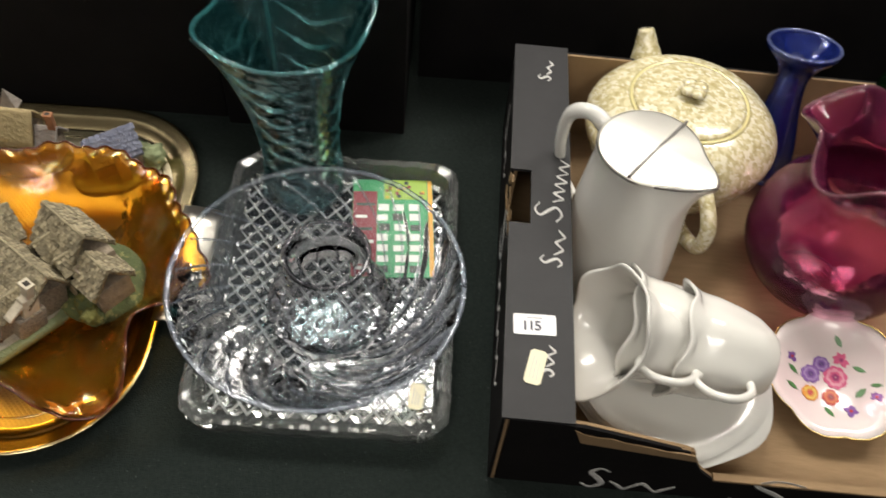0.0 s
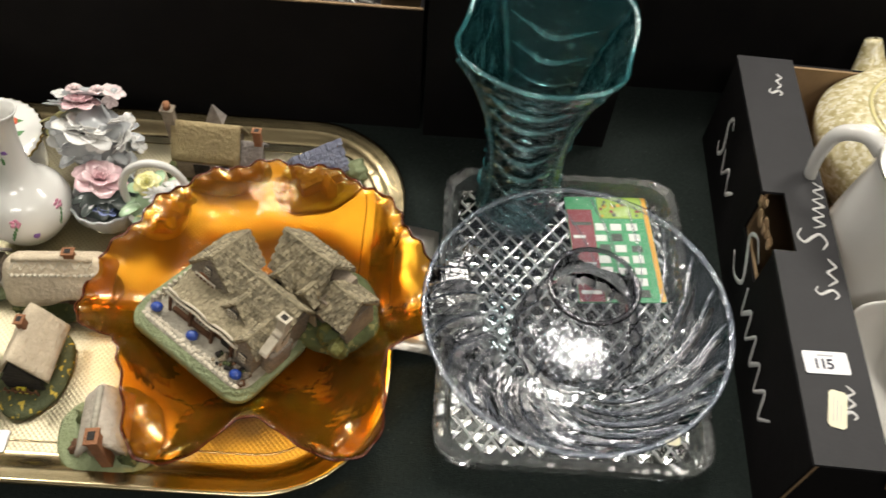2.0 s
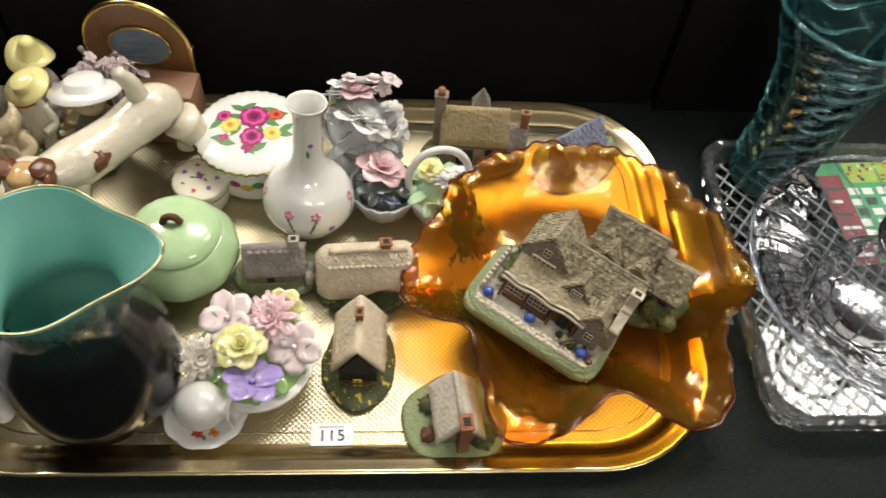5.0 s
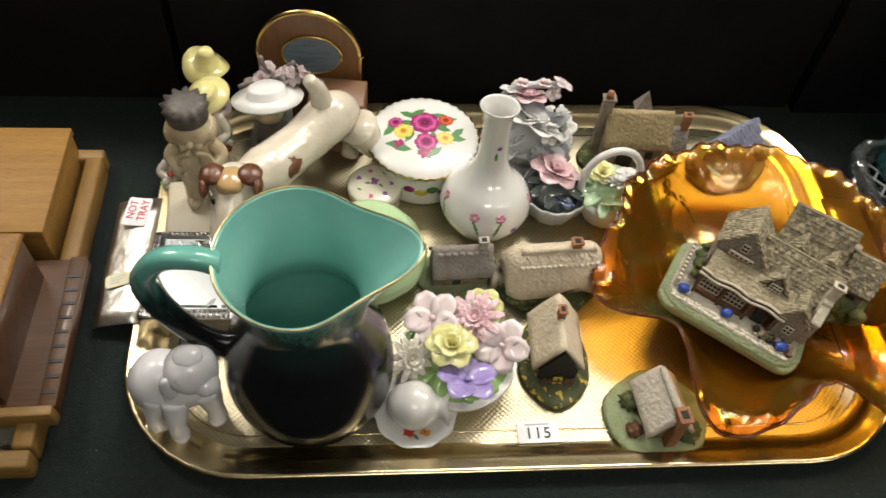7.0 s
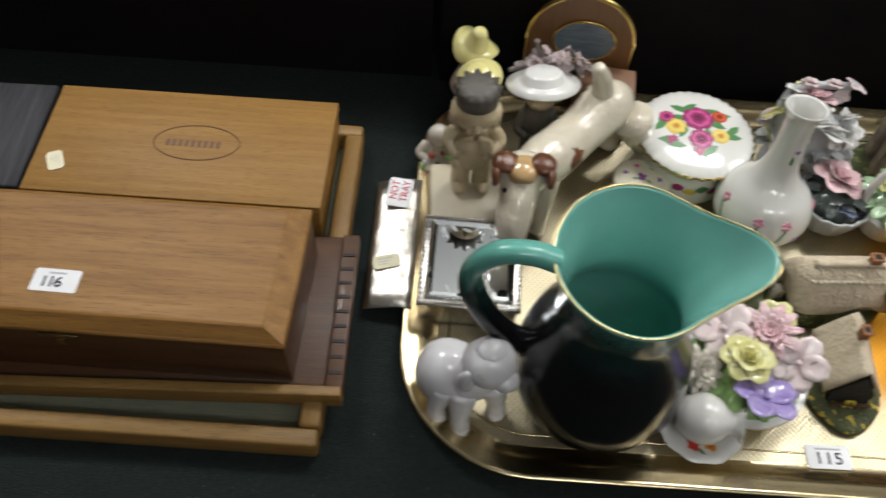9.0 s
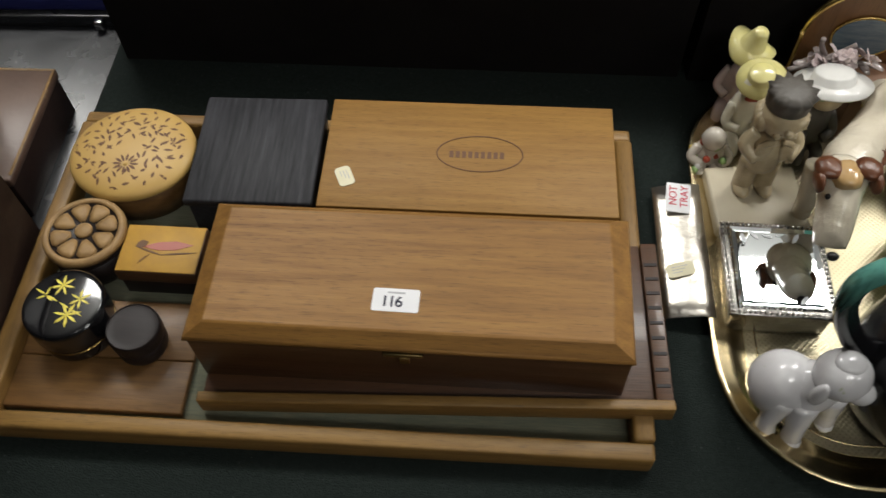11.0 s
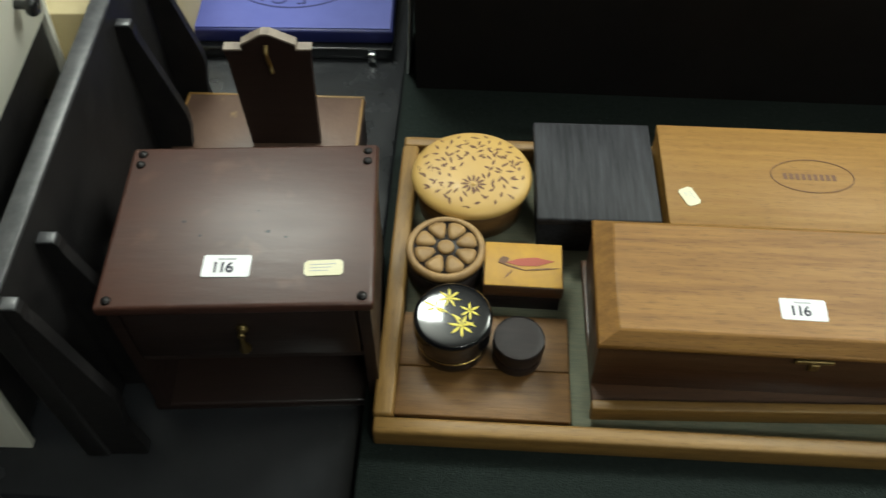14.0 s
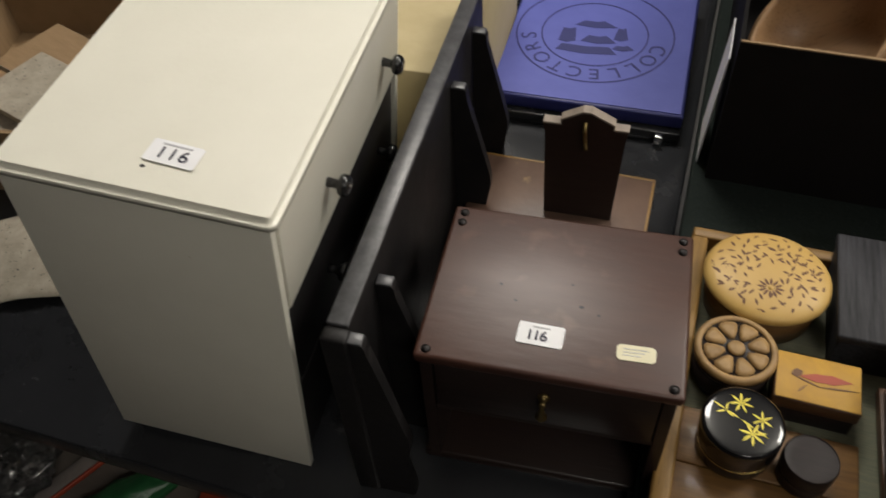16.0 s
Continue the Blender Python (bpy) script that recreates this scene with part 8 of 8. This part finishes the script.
# arched wooden clock case with an oval plaque
ARCHW = wood("brown arch wood", (0.20, 0.095, 0.03), (0.13, 0.06, 0.02), "z")
ar = thing("arched_plaque", -0.866, 0.767, Z0, "arched brown wooden stand with gilt edge and an oval blue plaque", "plaque", -4)
arch_poly = [(-0.053, 0), (0.053, 0)] + [(0.053 * math.cos(a), 0.095 + 0.056 * math.sin(a)) for a in np.linspace(0, math.pi, 20)]
part("board", moved(prism(arch_poly, -0.004, 0.004), pose(0, 0, 0, 90)), ARCHW, ar, smooth=False)
part("gilt_edge", tube([(-0.053, 0, 0.0), (-0.0535, 0, 0.092)] + [(-0.0535 * math.cos(a), 0, 0.095 + 0.0565 * math.sin(a)) for a in np.linspace(0, math.pi, 14)] + [(0.0535, 0, 0.092), (0.053, 0, 0.0)], 0.0033, 8, None, 1.0, 2), GOLD, ar)
ovp = [(0.031 * math.cos(a), 0.1 + 0.024 * math.sin(a)) for a in np.linspace(0, 2 * math.pi, 36, endpoint=False)]
part("oval_plaque", moved(prism(ovp, 0.0042, 0.0062), pose(0.004, 0, 0, 90)), mat("blue grey enamel", (0.06, 0.10, 0.15), 0.3, second=(0.16, 0.2, 0.22), scale=60, coat=0.3, stretch=(1, 1, 6)), ar, "blue grey oval plaque", smooth=False)
part("plaque_rim", tube([(0.004 + 0.0315 * math.cos(a), -0.0055, 0.1 + 0.0245 * math.sin(a)) for a in np.linspace(0, 2 * math.pi, 30)], 0.0016, 6, None, 1, 1), GOLD, ar)
bx = thing("brown_gift_box", -0.838, 0.735, Z0, "small brown box with gilt lettering bars, by the arched plaque", "box", -6)
BROWNB = mat("brown card", (0.20, 0.10, 0.055), 0.5, second=(0.25, 0.13, 0.07), scale=40)
part("box", box(-0.028, 0.032, -0.02, 0.02, 0, 0.074, 0.0015), BROWNB, bx)
for k in range(5):
    part("gilt_bar", box(-0.016 + k * 0.007, -0.012 + k * 0.007, -0.0206, -0.0201, 0.05, 0.058), GOLD, bx, smooth=False)
tw = thing("china_blossom_branch", -0.893, 0.737, Z0, "grey china blossom branch with pale pink flowers", "ornament")
part("stand", lathe([(0.016, 0), (0.016, 0.004), (0.007, 0.012), (0.006, 0.094), (0, 0.094)], 16), PETAL["grey"], tw)
TWIG = china("grey brown china twig", (0.16, 0.13, 0.12), (0.26, 0.22, 0.21))
DUSK = china("dusky pink petal", (0.42, 0.33, 0.33), (0.54, 0.46, 0.45))
PETAL["dusky"] = DUSK
for pts in ([(-0.045, -0.008, 0.084), (-0.02, -0.004, 0.092), (0.0, 0, 0.1), (0.014, 0, 0.112)], [(-0.01, 0, 0.095), (-0.018, 0.002, 0.108), (-0.02, 0.0, 0.118)], [(0.0, -0.002, 0.096), (0.024, -0.004, 0.092), (0.042, -0.004, 0.088)]):
    part("branch", tube(pts, 0.0028, 8), TWIG, tw)
for k in range(16):
    rr = random.Random(k + 40)
    flower(tw, (-0.022 + 0.0032 * k + rr.uniform(-0.006, 0.006), -0.008 + rr.uniform(-0.006, 0.006), 0.100 + rr.uniform(-0.008, 0.016)), rr.uniform(0.006, 0.0105), ("dusky", "dusky", "blush")[k % 3], "open", (rr.uniform(10, 60), rr.uniform(-40, 40)), k)
for k in range(10):
    rr = random.Random(k + 90)
    leaf(tw, (-0.04 + 0.008 * k, -0.004, 0.092 + rr.uniform(-0.006, 0.008)), 0.015, 36 * k, 0.3, TWIG)


# ---- oddments in the boxes behind, and clutter by the cabinet ----
BOWLW = wood("pale turned bowl wood", (0.40, 0.25, 0.13), (0.30, 0.17, 0.08), rough=0.5, coat=0.1, scale=5)
for x, y, z, ry, r in ((-1.53, 0.93, 0.10, 38, 0.085), (-1.40, 0.96, 0.11, 30, 0.08)):
    b_ = thing("wooden_bowl", x, y, z, "pale turned wooden bowl leaning in the black box", "bowl", 0, "wooden bowls")
    b_.matrix_basis = pose(x, y, z, 20, -ry, 0)
    part("bowl", lathe([(0.0005, 0)] + spline([(0.03, 0), (0.05, 0.006), (r * 0.9, 0.04), (r, 0.07)], 4) + [(r - 0.006, 0.071)] + spline([(r - 0.007, 0.066), (r * 0.85, 0.042), (0.045, 0.014), (0.0005, 0.01)], 4), 48), BOWLW, b_)
wc = thing("white_card", -1.668, 0.86, 0.0, "plain white card leaning against the black box", "card")
part("card", moved(box(-0.0008, 0.0008, -0.03, 0.05, 0, 0.155), pose(0, 0, 0, 0, 3, 0)), PAPER, wc, smooth=False)

GREYPAPER = mat("grey wrapping paper", (0.16, 0.14, 0.13), 0.6, second=(0.24, 0.21, 0.19), scale=30, bump=0.6, bump_scale=40)
gp_ = thing("wrapped_parcel", -0.66, 0.875, 0.006, "grey paper parcel in the black box", "parcel", 3)
part("parcel", moved(blob(0.1, 4, 0.12, (1.15, 0.5, 0.75), 3, (0, 0, 0.078), 2.0), pose(0, 0, 0)), GREYPAPER, gp_)
bp_ = thing("brown_platter", -0.55, 0.915, 0.006, "brown wooden platter standing in the black box", "platter")
part("platter", moved(lathe([(0.0, 0), (0.10, 0.002), (0.105, 0.012), (0.1, 0.014), (0.0, 0.008)], 48), pose(0, 0, 0.103, 68, 0, 0)), WALNUTB, bp_)
cc = thing("brown_card_flap", -0.475, 0.85, 0.006, "upright folded brown card in the black box", "card", 4)
part("flap", box(-0.03, 0.03, -0.004, 0.07, 0, 0.172, 0.001), TAN, cc, smooth=False)
WIRE = mat("silvery wire", (0.5, 0.49, 0.46), 0.3, 0.8)
wr = thing("wire_bundle", -0.372, 0.862, 0.006, "tangled bundle of silvery wire and cutlery in the black box", "wire")
part("jumble_base", blob(0.05, 9, 0.2, (1.2, 0.8, 1.25), 2, (0, 0, 0.068)), GREYPAPER, wr)
for k in range(9):
    rr = random.Random(k)
    part("wire_loop", moved(tube([(0.022 * math.cos(a) * (1 + 0.3 * rr.random()), 0.013 * math.sin(a), 0.004 * math.sin(2 * a + k)) for a in np.linspace(0, 6.0, 12)], 0.0016, 6), pose(rr.uniform(-0.035, 0.035), rr.uniform(-0.022, 0.022), 0.138 + rr.uniform(0, 0.014), rr.uniform(-50, 50), rr.uniform(-40, 40), rr.uniform(0, 180))), WIRE, wr)
NAVYC = mat("navy card", (0.035, 0.035, 0.05), 0.5)
nc = thing("navy_card", -0.314, 0.868, 0.152, "navy card with a yellow border in the black box", "card", 14)
nc.matrix_basis = pose(-0.314, 0.868, 0.166, -14, 0, 10)
part("card", box(-0.028, 0.028, -0.04, 0.04, 0, 0.002), NAVYC, nc, smooth=False)
for a, b, c_, d in ((-0.026, 0.026, -0.038, -0.0355), (-0.026, 0.026, 0.0355, 0.038), (-0.026, -0.0235, -0.0354, 0.0354), (0.0235, 0.026, -0.0354, 0.0354)):
    part("border", box(a, b, c_, d, 0.0021, 0.0026), YELLOW, nc, smooth=False)
part("emblem", prism([(0.012 * math.cos(a) * (1 if k % 2 else 0.4), 0.012 * math.sin(a) * (1 if k % 2 else 0.4)) for k, a in enumerate(np.linspace(0, 6.283, 12, endpoint=False))], 0.0021, 0.0026), YELLOW, nc, smooth=False)
ps = thing("paper_stack", -0.315, 0.93, 0.006, "loose stack of white papers in the black box", "paper", 6)
for k in range(4):
    part("sheet", moved(box(-0.03, 0.03, -0.045, 0.05, 0.15 + 0.004 * k, 0.151 + 0.004 * k), pose(0, 0, 0, 0, 0, 7 * k - 10)), PAPER, ps, smooth=False)
part("folder", box(-0.026, 0.026, -0.04, 0.045, 0.0, 0.149), TAN, ps, smooth=False)

# carton behind the cabinet
ct = thing("brown_carton", -2.045, 0.875, T, "closed pale yellowed card carton behind the cream cabinet", "carton", 3)
PALECARD = mat("pale yellowed card", (0.50, 0.42, 0.24), 0.75, second=(0.42, 0.34, 0.18), scale=14, bump=0.15, bump_scale=90)
part("carton", box(-0.1, 0.098, -0.185, 0.2, 0, 0.212, 0.002), PALECARD, ct)
part("tape", box(-0.1, 0.098, -0.004, 0.034, 0.2122, 0.2126), mat("brown tape", (0.3, 0.2, 0.1), 0.25, coat=0.3), ct, smooth=False)

# open carton of papers at the far end
oc = thing("open_carton", -2.53, 0.76, T, "open brown carton of old papers beside the white cabinet", "carton", 12)
for s in (-1, 1):
    part("side_wall", box(s * 0.16 - 0.003, s * 0.16 + 0.003, -0.17, 0.17, 0, 0.1), TAN, oc, smooth=False)
    part("end_wall", box(-0.156, 0.156, s * 0.17 - 0.003, s * 0.17 + 0.003, 0, 0.1), TAN, oc, smooth=False)
part("flap", moved(box(-0.002, 0.002, -0.17, 0.17, 0, 0.11), pose(0.16, 0, 0.101, 0, 35, 0)), TAN, oc, "folded out flap", smooth=False)
part("flap", moved(box(-0.002, 0.002, -0.17, 0.17, 0, 0.1), pose(-0.16, 0, 0.101, 0, -40, 0)), TAN, oc, "folded out flap", smooth=False)
part("bottom", box(-0.156, 0.156, -0.166, 0.166, 0.001, 0.005), TAN, oc, smooth=False)
OLDPAPER = mat("old paper", (0.38, 0.34, 0.27), 0.8, second=(0.26, 0.23, 0.18), scale=60, spots=(0.10, 0.09, 0.08), spot_scale=200, spot_at=0.64, bump=0.3)
for k in range(7):
    rr = random.Random(k + 3)
    b_ = thing("paper_bundle", -2.5 + rr.uniform(-0.07, 0.07), 0.72 + rr.uniform(-0.07, 0.06), T + 0.006 + 0.0105 * k, "worn bundle of old printed papers in the carton", "paper", rr.uniform(-30, 60), "old papers")
    part("sheets", box(-0.075, 0.075, -0.055, 0.055, 0, 0.010, 0.001), OLDPAPER, b_)
    part("cover", box(-0.074, 0.074, -0.054, 0.054, 0.0101, 0.0103), (OLDPAPER, OLDPAPER, TAN)[k % 3], b_, smooth=False)
pb = thing("loose_newspaper", -2.43, 0.47, T, "crumpled sheet of old printed newspaper on the black table", "paper", 24)
bm = bmesh.new()
rows = [[(x, y, 0.012 + 0.010 * noise.noise(Vector((x * 14, y * 14, 3)))) for x in np.linspace(-0.09, 0.09, 12)] for y in np.linspace(-0.06, 0.08, 10)]
skin([r + [(p[0], p[1], p[2] - 0.0015) for p in reversed(r)] for r in rows], bm, True, True, True)
part("sheet", bm, OLDPAPER, pb)

# storage box under the black table
ub = thing("storage_box", -2.2, 0.32, -0.77, "grey storage box of mixed goods under the black table", "box", 2)
GREYB = mat("grey brown card", (0.10, 0.085, 0.07), 0.8, second=(0.14, 0.12, 0.1), scale=20, bump=0.2)
part("body", box(-0.42, 0.45, -0.22, 0.24, 0, 0.44, 0.003), GREYB, ub)
rs = thing("red_ruler", -2.41, 0.325, -0.328, "long red edged strip lying on the storage box", "ruler", 62)
part("strip", box(-0.16, 0.16, -0.012, 0.012, 0, 0.006, 0.001), GREYPAPER, rs)
part("red_edge", box(-0.16, 0.16, -0.0165, -0.0122, 0, 0.008, 0.001), REDP, rs, "red edge")
gbun = thing("green_bag", -2.3, 0.335, -0.329, "dark green plastic bundle on the storage box", "bag", 50)
part("bag", blob(0.05, 6, 0.4, (1.7, 0.55, 0.35), 3, (0, 0, 0.017), 3.0), mat("green plastic", (0.015, 0.09, 0.03), 0.3, second=(0.03, 0.14, 0.05), scale=60, bump=0.5), gbun)
pbag = thing("plastic_bag", -2.5, 0.33, -0.328, "crumpled clear plastic bag on the storage box", "bag")
part("film", blob(0.09, 12, 0.35, (1, 0.8, 0.28), 4, (0, 0, 0.026), 4.0), glass("clear film", (0.9, 0.9, 0.9), (0.5, 0.5, 0.5), 0.08, 0.08, gloss=1.8), pbag)
for k in range(3):
    bk = thing("dark_book", -2.16 + 0.075 * k, 0.31, -0.3295, "dark red cloth bound book on the storage box", "book", 8 + 3 * k, "dark books")
    part("pages", box(-0.028, 0.031, -0.076, 0.076, 0.003, 0.02), OLDPAPER, bk, smooth=False)
    part("cover", box(-0.032, 0.032, -0.08, 0.08, 0, 0.0028, 0.0008), REDP if k == 0 else MAHOGD, bk)
    part("cover", box(-0.032, 0.032, -0.08, 0.08, 0.0202, 0.023, 0.0008), REDP if k == 0 else MAHOGD, bk)
